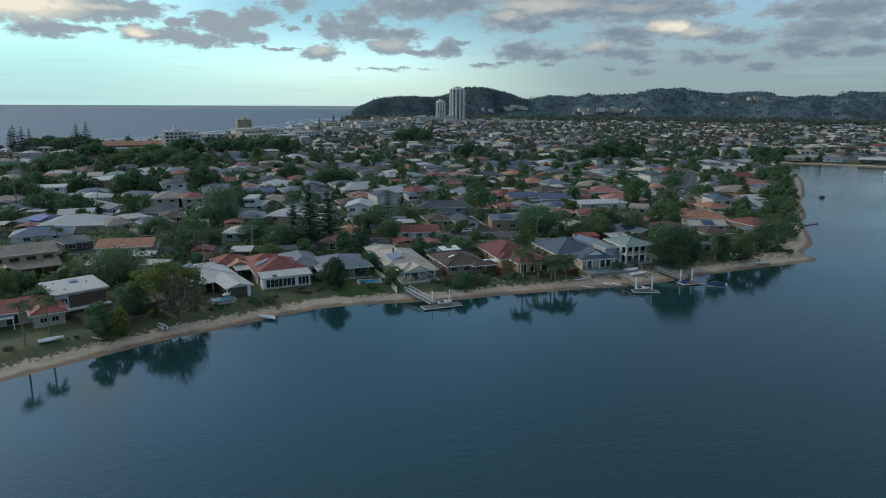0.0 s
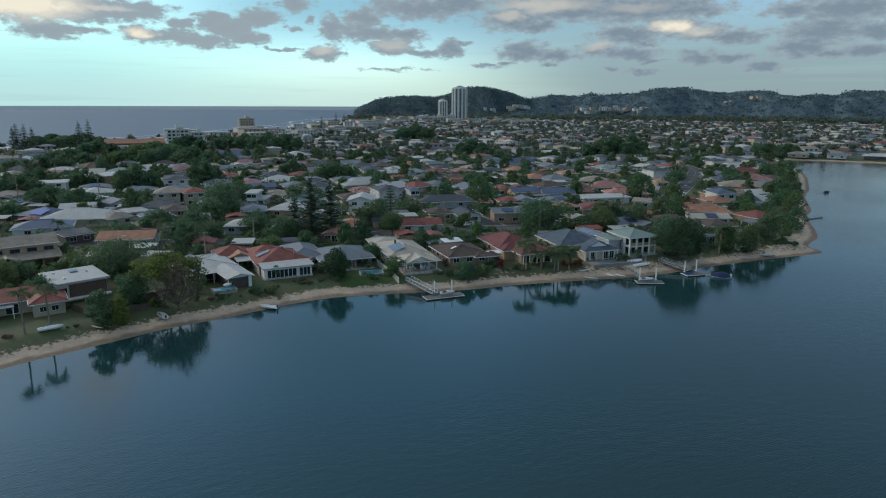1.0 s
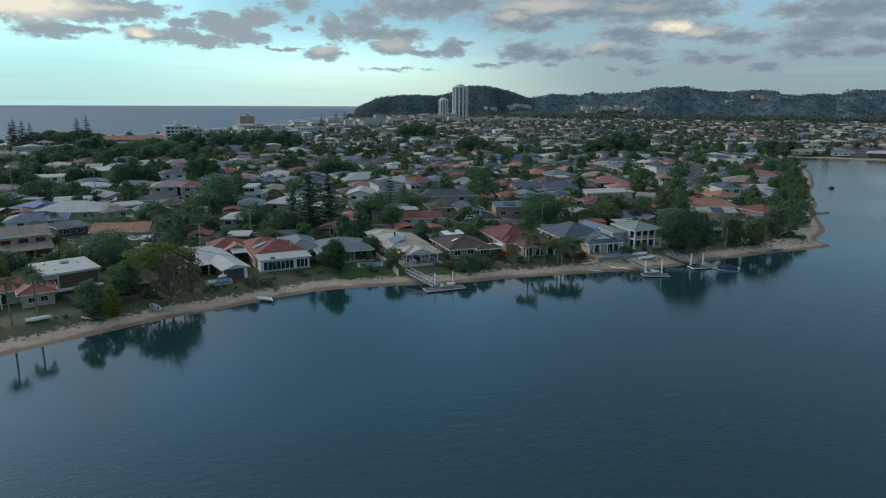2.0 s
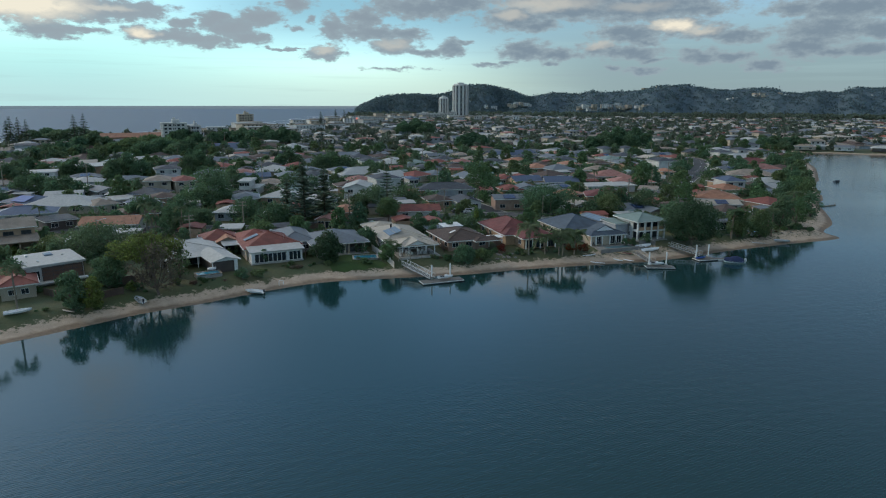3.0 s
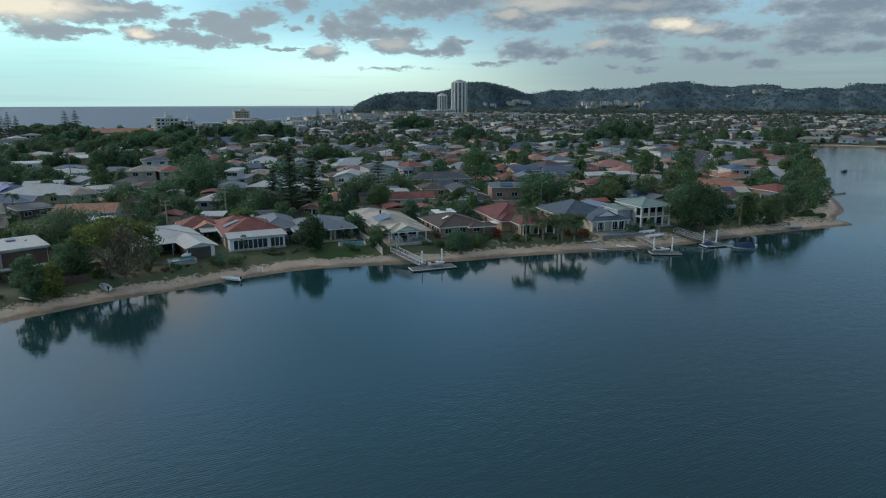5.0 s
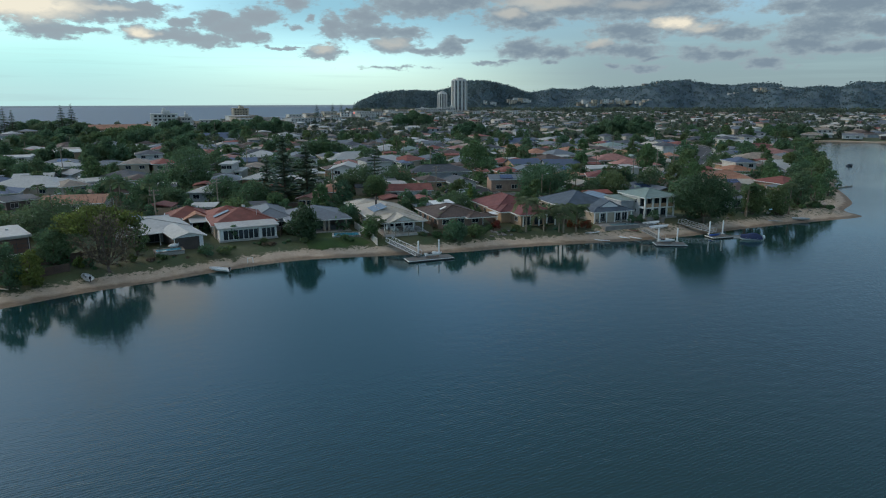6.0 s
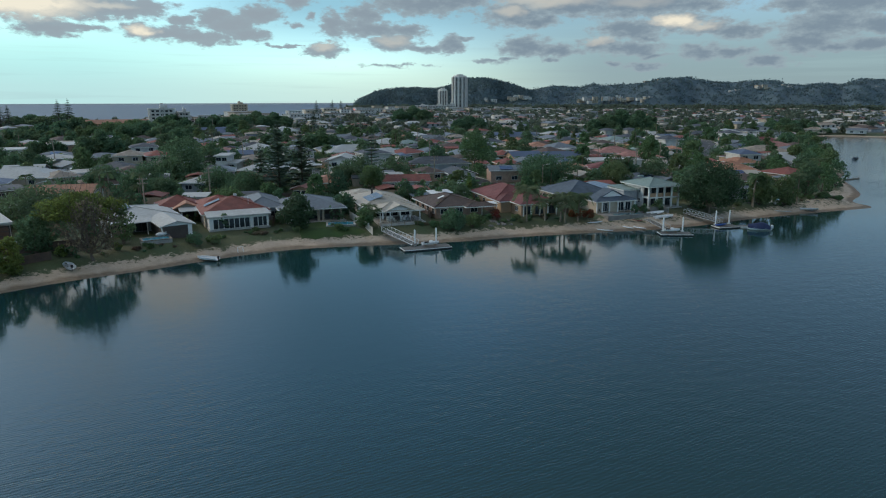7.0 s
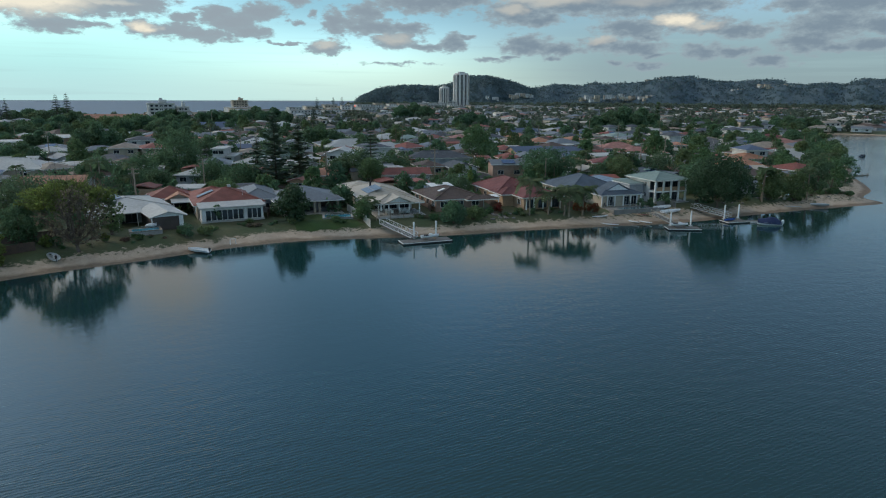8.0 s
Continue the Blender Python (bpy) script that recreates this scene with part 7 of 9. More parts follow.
tree("shade_tree", 247, 15.8, 16.7, LEAF_D, "dark tall tree in a grove", n=3693, leaf=0.75, x=249.8, y=436.0, bare=0.03)
tree("shade_tree", 248, 18.5, 17.3, LEAF_D, "dark tall tree in a grove", n=4495, leaf=0.75, x=261.8, y=438.4, bare=0.03)
tree("shade_tree", 249, 14.8, 15.9, LEAF_D, "dark tall tree in a grove", n=3296, leaf=0.75, x=264.8, y=425.6, bare=0.03)
tree("shade_tree", 250, 14.5, 15.2, LEAF_D, "dark tall tree in a grove", n=3092, leaf=0.80, x=276.5, y=454.3, bare=0.03)
tree("shade_tree", 251, 17.1, 15.7, LEAF_D, "dark tall tree in a grove", n=3763, leaf=0.80, x=287.5, y=456.1, bare=0.03)
tree("shade_tree", 252, 13.7, 14.4, LEAF_D, "dark tall tree in a grove", n=2759, leaf=0.80, x=289.9, y=444.5, bare=0.03)
tree("shade_tree", 253, 12.2, 11.9, LEAF_D, "dark tall tree in a grove", n=2033, leaf=0.75, x=237.4, y=434.8, bare=0.03)
tree("shade_tree", 254, 14.4, 12.3, LEAF_D, "dark tall tree in a grove", n=2474, leaf=0.75, x=245.9, y=436.7, bare=0.03)
tree("shade_tree", 255, 11.5, 11.2, LEAF_D, "dark tall tree in a grove", n=1814, leaf=0.75, x=248.3, y=427.7, bare=0.03)
tree("cypress", 256, 22.4, 4.4, LEAF_D, "tall narrow dark conifer", n=1380, leaf=0.80, x=290.9, y=441.0, bare=0.05, lobes_n=7, slim=True)
tree("shade_tree", 257, 10.4, 13.3, LEAF_D, "dark tree near the far shore", n=1935, leaf=0.84, x=376.6, y=416.6, bare=0.03)
tree("shade_tree", 258, 12.3, 13.7, LEAF_D, "dark tree near the far shore", n=2355, leaf=0.84, x=386.4, y=416.5, bare=0.03)
tree("shade_tree", 259, 9.8, 12.6, LEAF_D, "dark tree near the far shore", n=1727, leaf=0.84, x=386.6, y=406.1, bare=0.03)
tree("shade_tree", 260, 9.3, 11.8, LEAF_D, "dark tree near the far shore", n=1533, leaf=0.85, x=413.0, y=434.2, bare=0.03)
tree("shade_tree", 261, 10.9, 12.2, LEAF_D, "dark tree near the far shore", n=1866, leaf=0.85, x=421.7, y=433.8, bare=0.03)
tree("shade_tree", 262, 8.7, 11.2, LEAF_D, "dark tree near the far shore", n=1368, leaf=0.85, x=421.7, y=424.6, bare=0.03)
tree("garden_tree", 263, 7.3, 12.5, LEAF_D, "dark tree by the street", n=1270, leaf=0.69, x=282.9, y=357.3, bare=0.03)
tree("garden_tree", 264, 5.4, 7.0, LEAF_D, "dark tree by the street", n=532, leaf=0.52, x=213.6, y=260.8, bare=0.03)
tree("garden_tree", 265, 8.8, 8.2, LEAF, "dark palms by the street", n=1016, leaf=0.37, x=146.6, y=192.5, bare=0.03)

# ---- streets ----
def strip(name, pts, width, z, mat, label, n=8, kerb=True, zfun=None):
    """A street that follows a smooth line, with raised kerbs along both sides."""
    c = spline(pts, n)
    t = np.gradient(c, axis=0)
    t /= np.linalg.norm(t, axis=1, keepdims=True)
    nr = np.stack([-t[:, 1], t[:, 0]], 1)
    off = [-width / 2 - 0.3, -width / 2, -width / 2, width / 2, width / 2, width / 2 + 0.3] if kerb else [-width / 2, width / 2]
    zs = [0.14, 0.14, 0.0, 0.0, 0.14, 0.14] if kerb else [0.0, 0.0]
    V = [(*(c[i] + nr[i] * o), z + k) for i in range(len(c)) for o, k in zip(off, zs)]
    m_ = len(off)
    F = [(i * m_ + j, (i + 1) * m_ + j, (i + 1) * m_ + j + 1, i * m_ + j + 1) for i in range(len(c) - 1) for j in range(m_ - 1)]
    ob = mesh_of(name, V, F, mat)
    if kerb:
        ob.data.materials.append(CONC)
        ob.data.polygons.foreach_set("material_index", [0 if j == 2 else 1 for i in range(len(c) - 1) for j in range(5)])
    return tagged(ob, label, "road", kind="structure")


ROAD = [(-150, 196), (-80, 199), (-22, 191), (0, 186), (30, 189), (60, 192), (90, 189), (119, 198), (146, 211), (170, 233), (203, 268), (236, 305), (262, 338), (276, 366), (282, 420)]
SIDE = [(76, 193), (72, 230), (64, 280), (50, 350), (30, 450)]
BACK = [(-200, 300), (-60, 292), (60, 296), (160, 300), (225, 294)]
strip("road", ROAD, 8.5, 1.97, ASPHALT, "grey asphalt suburban street with pale kerbs")
strip("road", SIDE, 7.0, 1.96, ASPHALT, "grey asphalt side street with pale kerbs")
strip("road", BACK, 7.0, 1.955, ASPHALT, "grey asphalt back street with pale kerbs")
_c = spline(ROAD, 8)
_bm = bmesh.new()
for i in range(40, len(_c) - 2, 2):
    a, b = Vector((*_c[i], 1.985)), Vector((*_c[i + 1], 1.985))
    s = (b - a).normalized().cross(Vector((0, 0, 1))) * 0.08
    poly(_bm, [a - s, b - s, b + s, a + s])
tagged(part("road_marking", _bm, PAINT), "broken white centre line on the street", "road marking", kind="structure")

# ---- the suburb behind ----
rs = np.random.RandomState(7)
STYLES = [("hip", R_GREY, W_CREAM, "grey roofed"), ("hip", R_WHITE, W_WHITE, "white roofed"), ("gable", R_WHITE, W_GREY, "pale roofed gabled"), ("hip", R_RED, W_BRICK, "red tiled"), ("hip", R_BROWN, W_TAN, "brown tiled"),
          ("hip", R_CHAR, W_WHITE, "charcoal roofed"), ("hip", R_ORANGE, W_CREAM, "orange tiled"), ("gable", R_CREAM, W_WHITE, "cream roofed gabled"), ("hip", R_TAN, W_CREAM, "tan roofed"), ("gable", R_BLUE, W_GREY, "blue roofed gabled"),
          ("hip", R_PINK, W_CREAM, "faded pink tiled"), ("flat", R_WHITE, W_WHITE, "flat roofed white"), ("gable", R_GREY, W_WHITE, "grey gabled"), ("hip", R_SAGE, W_WHITE, "sage roofed")]
WEIGHT = np.array([3.6, 1.5, 1.5, 2.2, 3.4, 3.4, 1.3, 1.4, 3, 0.8, 1.4, 0.6, 2.6, 1.0])
WEIGHT = WEIGHT / WEIGHT.sum()
TAKEN = [(o.location.x, o.location.y, 15.0) for o in scene.objects if o.parent is None and o.name.startswith("house")]
STREETS = np.concatenate([spline(r, 8) for r in (ROAD, SIDE, BACK)])


def in_view(x, y, pad=0.0):
    a = math.degrees(math.atan2(x, y + 25))
    return -23 - pad < a < 53 + pad


def lots(y_lo, y_hi, x_lo, x_hi, du=16.5, dv=19.0):
    """Building lots in rows of two with streets between, turned a little from block to block."""
    out = []
    v, k = y_lo, 0
    while v < y_hi:
        u = x_lo + rs.uniform(0, 10)
        while u < x_hi:
            x, y = u + rs.uniform(-1.5, 1.5), v + 9 * math.sin(u * 0.006 + 1.0) + rs.uniform(-1.5, 1.5)
            out.append((x, y, (0 if k % 2 else 180) + 8 * math.cos(u * 0.006) + rs.uniform(-4, 4)))
            u += du + rs.uniform(-2, 3) + (10 if rs.rand() < 0.08 else 0)
        v += dv if k % 2 == 0 else dv + 9
        k += 1
    return out


def free(x, y, r):
    return all((x - a) ** 2 + (y - b) ** 2 > (r * 0.5 + c * 0.62) ** 2 for a, b, c in TAKEN) and float(np.min(np.hypot(STREETS[:, 0] - x, STREETS[:, 1] - y))) > r * 0.5 + 6


def side_wing(e, w, d, roof_mat, wall):
    """A lower cross wing that makes an L-shaped house, with a patio cover in its corner."""
    s = 1 if w > d else -1
    ww, dl = w * 0.48, 4.4
    part("wing_wall", one(box, s * (w - ww) / 2, -d / 2 - dl / 2, 0, ww, dl, 2.3), wall, e)
    part("wing_roof", one(lambda b: roof_gable(b, ww, dl + 3.0, ww * 0.16, 2.25, 0.5, cx=s * (w - ww) / 2, cy=-d / 2 - dl / 2 + 1.5, along="y")), roof_mat, e)
    part("patio_cover", one(lambda b: roof_flat(b, w - ww - 0.8, 3.2, 2.15, 0, 0.1, -s * ww / 2, -d / 2 - 1.7, fall=0.2)), R_WHITE if s > 0 else R_TAN, e)


proto = {}
count = 0
spots = [(x, y, r) for x, y, r in lots(152, 204, 116, 300) + lots(206, 420, -200, 420) if in_view(x, y)]
D = inland([s[0] for s in spots], [s[1] for s in spots])
for (x, y, r), d in zip(spots, D):
    if d < 15 or not free(x, y, 11):
        continue
    st = int(rs.choice(len(STYLES), p=WEIGHT))
    var = int(rs.randint(3))
    key = (st, var)
    if key not in proto:
        k, rm, wm, words = STYLES[st]
        w, dd = rs.uniform(9.5, 13.5), rs.uniform(9.5, 13)
        two = var == 1 and st in (1, 5, 11)
        proto[key] = house(x, y, r, w, dd, words + (" two storey" if two else " brick") + " suburban house among garden trees", k, rm, wm, 2 if two else 1, pitch=0.3, detail=1, eave=2.4, group="suburban houses", along="x" if var else None, solar=var == 1 and st % 3 == 0 and k != "flat")
        if var:
            side_wing(proto[key], w, dd, rm, wm)
    else:
        copy_thing(proto[key], pose(x, y, ground_z(x, y) - 0.02, 0, 0, r))
    TAKEN.append((x, y, 12.5))
    count += 1
    if count >= 290:
        break

# carports, sheds and patio roofs in the back gardens
def outbuilding(name, w, d, h, roof_mat, wall, label, open_side=False):
    e = thing(name, -150, 340, ground_z(-150, 340) - 0.02, 0, label, "shed" if wall else "carport")
    if wall:
        part("wall", one(box, 0, 0, 0, w, d, h), wall, e)
    else:
        bm = bmesh.new()
        for sx in (-1, 1):
            for sy in (-1, 1):
                box(bm, sx * (w / 2 - 0.2), sy * (d / 2 - 0.2), 0, 0.12, 0.12, h)
        part("frame", bm, ALLOY, e)
    bm = bmesh.new()
    if wall:
        roof_gable(bm, w, d, 0.7, h, 0.25, along="x" if w > d else "y")
    else:
        roof_flat(bm, w, d, h, 0.2, 0.15, fall=0.3)
    part("roof", bm, roof_mat, e)
    return tagged(e, label, "shed" if wall else "carport", "garden outbuildings")


sheds = [outbuilding("carport", 6.2, 5.8, 2.4, R_WHITE, None, "open carport with a flat white roof"), outbuilding("carport", 5.0, 3.6, 2.4, R_GREY, None, "patio cover with a flat grey roof"),
         outbuilding("garden_shed", 4.4, 3.2, 2.1, R_SAGE, W_GREY, "small metal garden shed behind a house"), outbuilding("garden_shed", 6.4, 6.0, 2.4, R_RED, W_TAN, "brick garage with a red tiled roof"),
         outbuilding("garden_shed", 6.0, 6.4, 2.4, R_CHAR, W_CREAM, "cream garage with a dark roof")]
SHEDS, used = [], 0
for i in range(6000):
    x, y = rs.uniform(-150, 330), 162 + 240 * rs.rand()
    if not in_view(x, y, -1) or any((x - a) ** 2 + (y - b) ** 2 < (c * 0.5 + 4.2) ** 2 for a, b, c in TAKEN) or float(np.min(np.hypot(STREETS[:, 0] - x, STREETS[:, 1] - y))) < 8.5:
        continue
    if float(inland([x], [y])[0]) < 16:
        continue
    k = int(rs.randint(5))
    ob = sheds[k] if k not in SHEDS else copy_thing(sheds[k], Matrix())
    SHEDS.append(k)
    ob.matrix_basis = pose(x, y, ground_z(x, y) - 0.02, 0, 0, rs.choice([0, 90]) + rs.uniform(-8, 8))
    TAKEN.append((x, y, 6.0))
    used += 1
    if used >= 160:
        break

# garden trees between the houses
KINDS = [("garden_tree", 8, 8, LEAF, "bushy green garden tree between suburban houses", 600), ("shade_tree", 10, 9.5, LEAF_D, "tall dark green shade tree between houses", 700), ("garden_shrub", 4.5, 6.0, LEAF_D, "low rounded dark shrub behind a fence", 450), ("gum_tree", 12, 9, LEAF, "tall open green gum tree", 900),
         ("fruit_tree", 5, 5.5, LEAF_L, "small light green garden fruit tree", 450), ("spreading_tree", 9, 12, LEAF_D, "spreading dark green tree over roofs", 900)]
kinds = [tree(nm, 30 + i, h, s, mt, lb, n=n, x=-140 - 14 * i, y=330 + 5 * i, leaf=0.62, bare=0.1) for i, (nm, h, s, mt, lb, n) in enumerate(KINDS)]
palms = [palm("garden_palm", 50 + i, h, "slender garden palm with drooping grey green fronds", x=-120 - 14 * i, y=300) for i, h in enumerate((7.0, 9.5))]
kp = np.array([4, 4, 4, 2.5, 1.2, 3, 2.8, 2.2])
kp /= kp.sum()
placed = 0
for i in range(5500):
    x, y = (rs.uniform(-200, 430), 170 + 330 * rs.rand() ** 0.8) if i % 8 else (rs.uniform(110, 330), rs.uniform(142, 330))
    if not in_view(x, y):
        continue
    if any((x - a) ** 2 + (y - b) ** 2 < (c * 0.52) ** 2 for a, b, c in TAKEN) or float(np.min(np.hypot(STREETS[:, 0] - x, STREETS[:, 1] - y))) < 6:
        continue
    if float(inland([x], [y])[0]) < 9:
        continue
    k = int(rs.choice(8, p=kp))
    src = (kinds + palms)[k]
    ob = copy_thing(src, pose(x, y, 1.9, 0, 0, rs.uniform(0, 360)))
    ob.scale = (1, 1, 1)
    s = rs.uniform(0.42, 0.98)
    ob.matrix_basis = pose(x, y, 1.88, 0, 0, rs.uniform(0, 360)) @ Matrix.Diagonal((s, s, s * rs.uniform(0.85, 1.15), 1))
    placed += 1
    if placed >= 760:
        break


# hedges, shrubs and climbing plants that fill the gardens, too many to count
def garden_greenery(name, label, mat, seed, n, r_lo, r_hi):
    rg = np.random.RandomState(seed)
    T = np.array(TAKEN)
    out_v, out_f, k = [], [], 0
    pts = np.stack([rg.uniform(-150, 330, n * 4), 146 + 300 * rg.rand(n * 4) ** 0.85], 1)
    d_in = inland(pts[:, 0], pts[:, 1])
    for (x, y), d in zip(pts, d_in):
        if d < 13 or not in_view(x, y, 1):
            continue
        if ((x - T[:, 0]) ** 2 + (y - T[:, 1]) ** 2 < (T[:, 2] * 0.47) ** 2).any() or np.min(np.hypot(STREETS[:, 0] - x, STREETS[:, 1] - y)) < 5.4:
            continue
        r = rg.uniform(r_lo, r_hi)
        long_ = rg.rand() < 0.45
        a = rg.choice([0.1, 1.67]) + rg.uniform(-0.15, 0.15)
        lob = [((q - 1) * r * 1.3 * math.cos(a), (q - 1) * r * 1.3 * math.sin(a), r * rg.uniform(0.6, 0.95), r) for q in range(3)] if long_ else [(*rg.uniform(-0.7, 0.7, 2) * r, r * rg.uniform(0.6, 1.2), r * rg.uniform(0.7, 1.0)) for q in range(3)]
        v, f = leaf_cloud(rg, lob, 46, 0.5 * (0.6 + 0.3 * r), 0.85)
        out_v.append(v + np.array([x, y, 1.9]))
        out_f.append(f + k)
        k += len(v)
        if len(out_v) >= n:
            break
    ob = mesh_of(name, np.concatenate(out_v).tolist(), np.concatenate(out_f).tolist(), mat)
    tagged(ob, label, "shrubs", kind="stuff")


garden_greenery("garden_shrubs", "dark green shrubs filling the gardens between houses", LEAF_D, 91, 1900, 0.9, 2.3)
garden_greenery("garden_hedges", "green hedges and shrubs along the garden fences", LEAF, 92, 1300, 0.8, 1.7)


# far houses and trees, too many and too small to tell apart
def far_houses():
    V, F, M = [], [], []
    mats = [R_WHITE, R_GREY, R_CREAM, R_TAN, R_RED, R_BROWN, R_CHAR, R_PINK, W_WHITE, W_CREAM, W_GREY, GLASS]
    pr = np.array([3.2, 3.2, 2.2, 2.8, 1.0, 2.2, 2.4, 0.8])
    pr /= pr.sum()
    spots = [s for s in lots(424, 1900, -500, 1900, 18, 23) if in_view(s[0], s[1])]
    D = inland([s[0] for s in spots], [s[1] for s in spots])
    for (x, y, r), d in zip(spots, D):
        if d < 14 or rs.rand() < (0.1 if x < 0.55 * y else 0.22) or (x + y > 2650):
            continue
        c, s = math.cos(radians(r)), math.sin(radians(r))
        w, dd, h = rs.uniform(5, 7.5), rs.uniform(5, 8), (2.5 if rs.rand() < 0.84 else 5.2)
        rise, ov = rs.uniform(0.9, 1.9), 0.7
        loc = [(-w, -dd, 0), (w, -dd, 0), (w, dd, 0), (-w, dd, 0), (-w, -dd, h), (w, -dd, h), (w, dd, h), (-w, dd, h)]
        a, b = w + ov, dd + ov
        g = 0 if rs.rand() < 0.4 else min(w, dd)
        loc += [(-a, -b, h), (a, -b, h), (a, b, h), (-a, b, h)]
        loc += [(-(w - g) - 0.01, 0, h + rise), (w - g + 0.01, 0, h + rise)] if w > dd else [(0, -(dd - g) - 0.01, h + rise), (0, dd - g + 0.01, h + rise)]
        for q in range(3):
            u = -w + 2 * w * (q + 0.5) / 3
            loc += [(u - 0.9, -dd - 0.05, h - 1.9), (u + 0.9, -dd - 0.05, h - 1.9), (u + 0.9, -dd - 0.05, h - 0.5), (u - 0.9, -dd - 0.05, h - 0.5)]
        k = len(V)
        V.extend((x + c * px - s * py, y + s * px + c * py, 1.9 + pz) for px, py, pz in loc)
        fs = [(0, 1, 5, 4), (1, 2, 6, 5), (2, 3, 7, 6), (3, 0, 4, 7)]
        fs += [(8, 9, 13, 12), (9, 10, 13), (10, 11, 12, 13), (11, 8, 12)] if w > dd else [(8, 9, 12), (9, 10, 13, 12), (10, 11, 13), (11, 8, 12, 13)]
        fs += [(14, 15, 16, 17), (18, 19, 20, 21), (22, 23, 24, 25)]
        F.extend(tuple(k + i for i in f) for f in fs)
        M.extend([8 + int(rs.randint(3))] * 4 + [int(rs.choice(8, p=pr))] * 4 + [11] * 3)
    ob = mesh_of("far_houses", V, F, mats[0])
    for m_ in mats[1:]:
        ob.data.materials.append(m_)
    ob.data.polygons.foreach_set("material_index", M)
    tagged(ob, "distant low houses with pale and red roofs", "houses", kind="stuff")


def far_trees(n):
    Vs, Fs, k = [], [], 0
    for i in range(n):
        y = 400 + 1500 * rs.rand() ** 0.75
        x = (y + 25) * math.tan(radians(rs.uniform(-24, 54)))
        if x + y > 2750 or x > 1900 or (x < 0.55 * y and rs.rand() < 0.3):
            continue
        Vs.append((x, y))
    for i in range(1100):
        R, a = rs.uniform(1650, 2080), radians(rs.uniform(15, 54))
        Vs.append((R * math.sin(a), R * math.cos(a)))
    P = np.array(Vs)
    P = P[inland(P[:, 0], P[:, 1]) > 8]
    out_v, out_f = [], []
    for x, y in P:
        k_ = 1.0 if math.hypot(x, y) < 1650 else 1.7
        h, w = (3 + 7 * rs.rand() ** 2) * k_, rs.uniform(4.5, 10) * k_
        m_ = 19
        lob = [(rs.uniform(-w, w) * 0.3, rs.uniform(-w, w) * 0.3, h * rs.uniform(0.4, 0.72), w * rs.uniform(0.22, 0.36)) for _ in range(4)]
        v, f = leaf_cloud(rs, lob, m_, 2.3 * k_)
        out_v.append(v + np.array([x, y, 1.9]))
        out_f.append(f + k)
        k += len(v)
    ob = mesh_of("far_trees", np.concatenate(out_v).tolist(), np.concatenate(out_f).tolist(), LEAF_G)
    tagged(ob, "dark green trees between the distant houses", "trees", kind="stuff")


far_houses()
far_trees(10500)

# ---- far landmarks ----
def slab_block(name, x, y, rz, w, d, floors, label, wall=None, fh=3.1, category="building", crown=None):
    """A block of flats: a glazed core with a balcony slab and upstand at every floor, and white fin walls."""
    e = thing(name, x, y, 1.9, rz, label, category)
    H = floors * fh
    part("core", one(box, 0, 0, 0, w - 2.0, d - 2.0, H), wall or W_WHITE, e)
    n_bay = max(3, int(w / 4))
    for i in range(floors):
        for j in range(n_bay):
            part("glass_door", one(box, -w / 2 + 1.6 + (w - 3.2) * (j + 0.5) / n_bay, -d / 2 + 0.95, i * fh + 0.2, (w - 3.2) / n_bay * 0.6, 0.12, 2.1), GLASS, e)
    for i in range(floors):
        part("balcony", one(box, 0, 0, (i + 1) * fh - 0.35, w, d, 1.2), wall or W_WHITE, e)
    n = max(2, int(w / 9))
    for i in range(n + 1):
        u = -w / 2 + w * i / n
        for s in (-1, 1):
            part("fin", one(box, u * 0.98, s * (d / 2 - 0.4), 0, 0.5, 1.0, H), wall or W_WHITE, e)
    part("roof", one(box, 0, 0, H, w * 1.02, d * 1.02, 0.8), wall or W_WHITE, e)
    part("plant_room", one(box, w * 0.08, 0, H + 0.8, w * 0.3, d * 0.5, 2.8, bev=0.5), wall or W_WHITE, e)
    part("lift_house", one(box, w * 0.02, 0, H + 3.6, w * 0.12, d * 0.25, 1.5, bev=0.2), wall or W_WHITE, e)
    return e


def tower(name, x, y, rz, r, floors, label, fh=3.0):
    """A tall many-sided residential tower with upright white fins between dark balcony recesses."""
    e = thing(name, x, y, 1.9, rz, label, "tower")
    H = floors * fh
    part("core", one(rod, (0, 0, 0), (0, 0, H), r * 0.93, r * 0.93, 12), GLASS, e)
    for i in range(12):
        a = 6.283 * i / 12
        part("fin", one(box, math.cos(a) * r * 0.97, math.sin(a) * r * 0.97, 0, r * 0.16, r * 0.24, H, math.degrees(a)), W_WHITE, e)
    for i in range(floors):
        part("balcony", one(rod, (0, 0, i * fh + 2.1), (0, 0, i * fh + 3.0), r * 0.97, r * 0.97, 12), W_GREY, e)
    part("crown", one(rod, (0, 0, H), (0, 0, H + 4), r * 1.0, r * 0.8, 12), W_WHITE, e)
    part("plant_room", one(box, 0, 0, H + 4, r * 0.7, r * 0.7, 3, bev=0.4), W_WHITE, e)
    return e


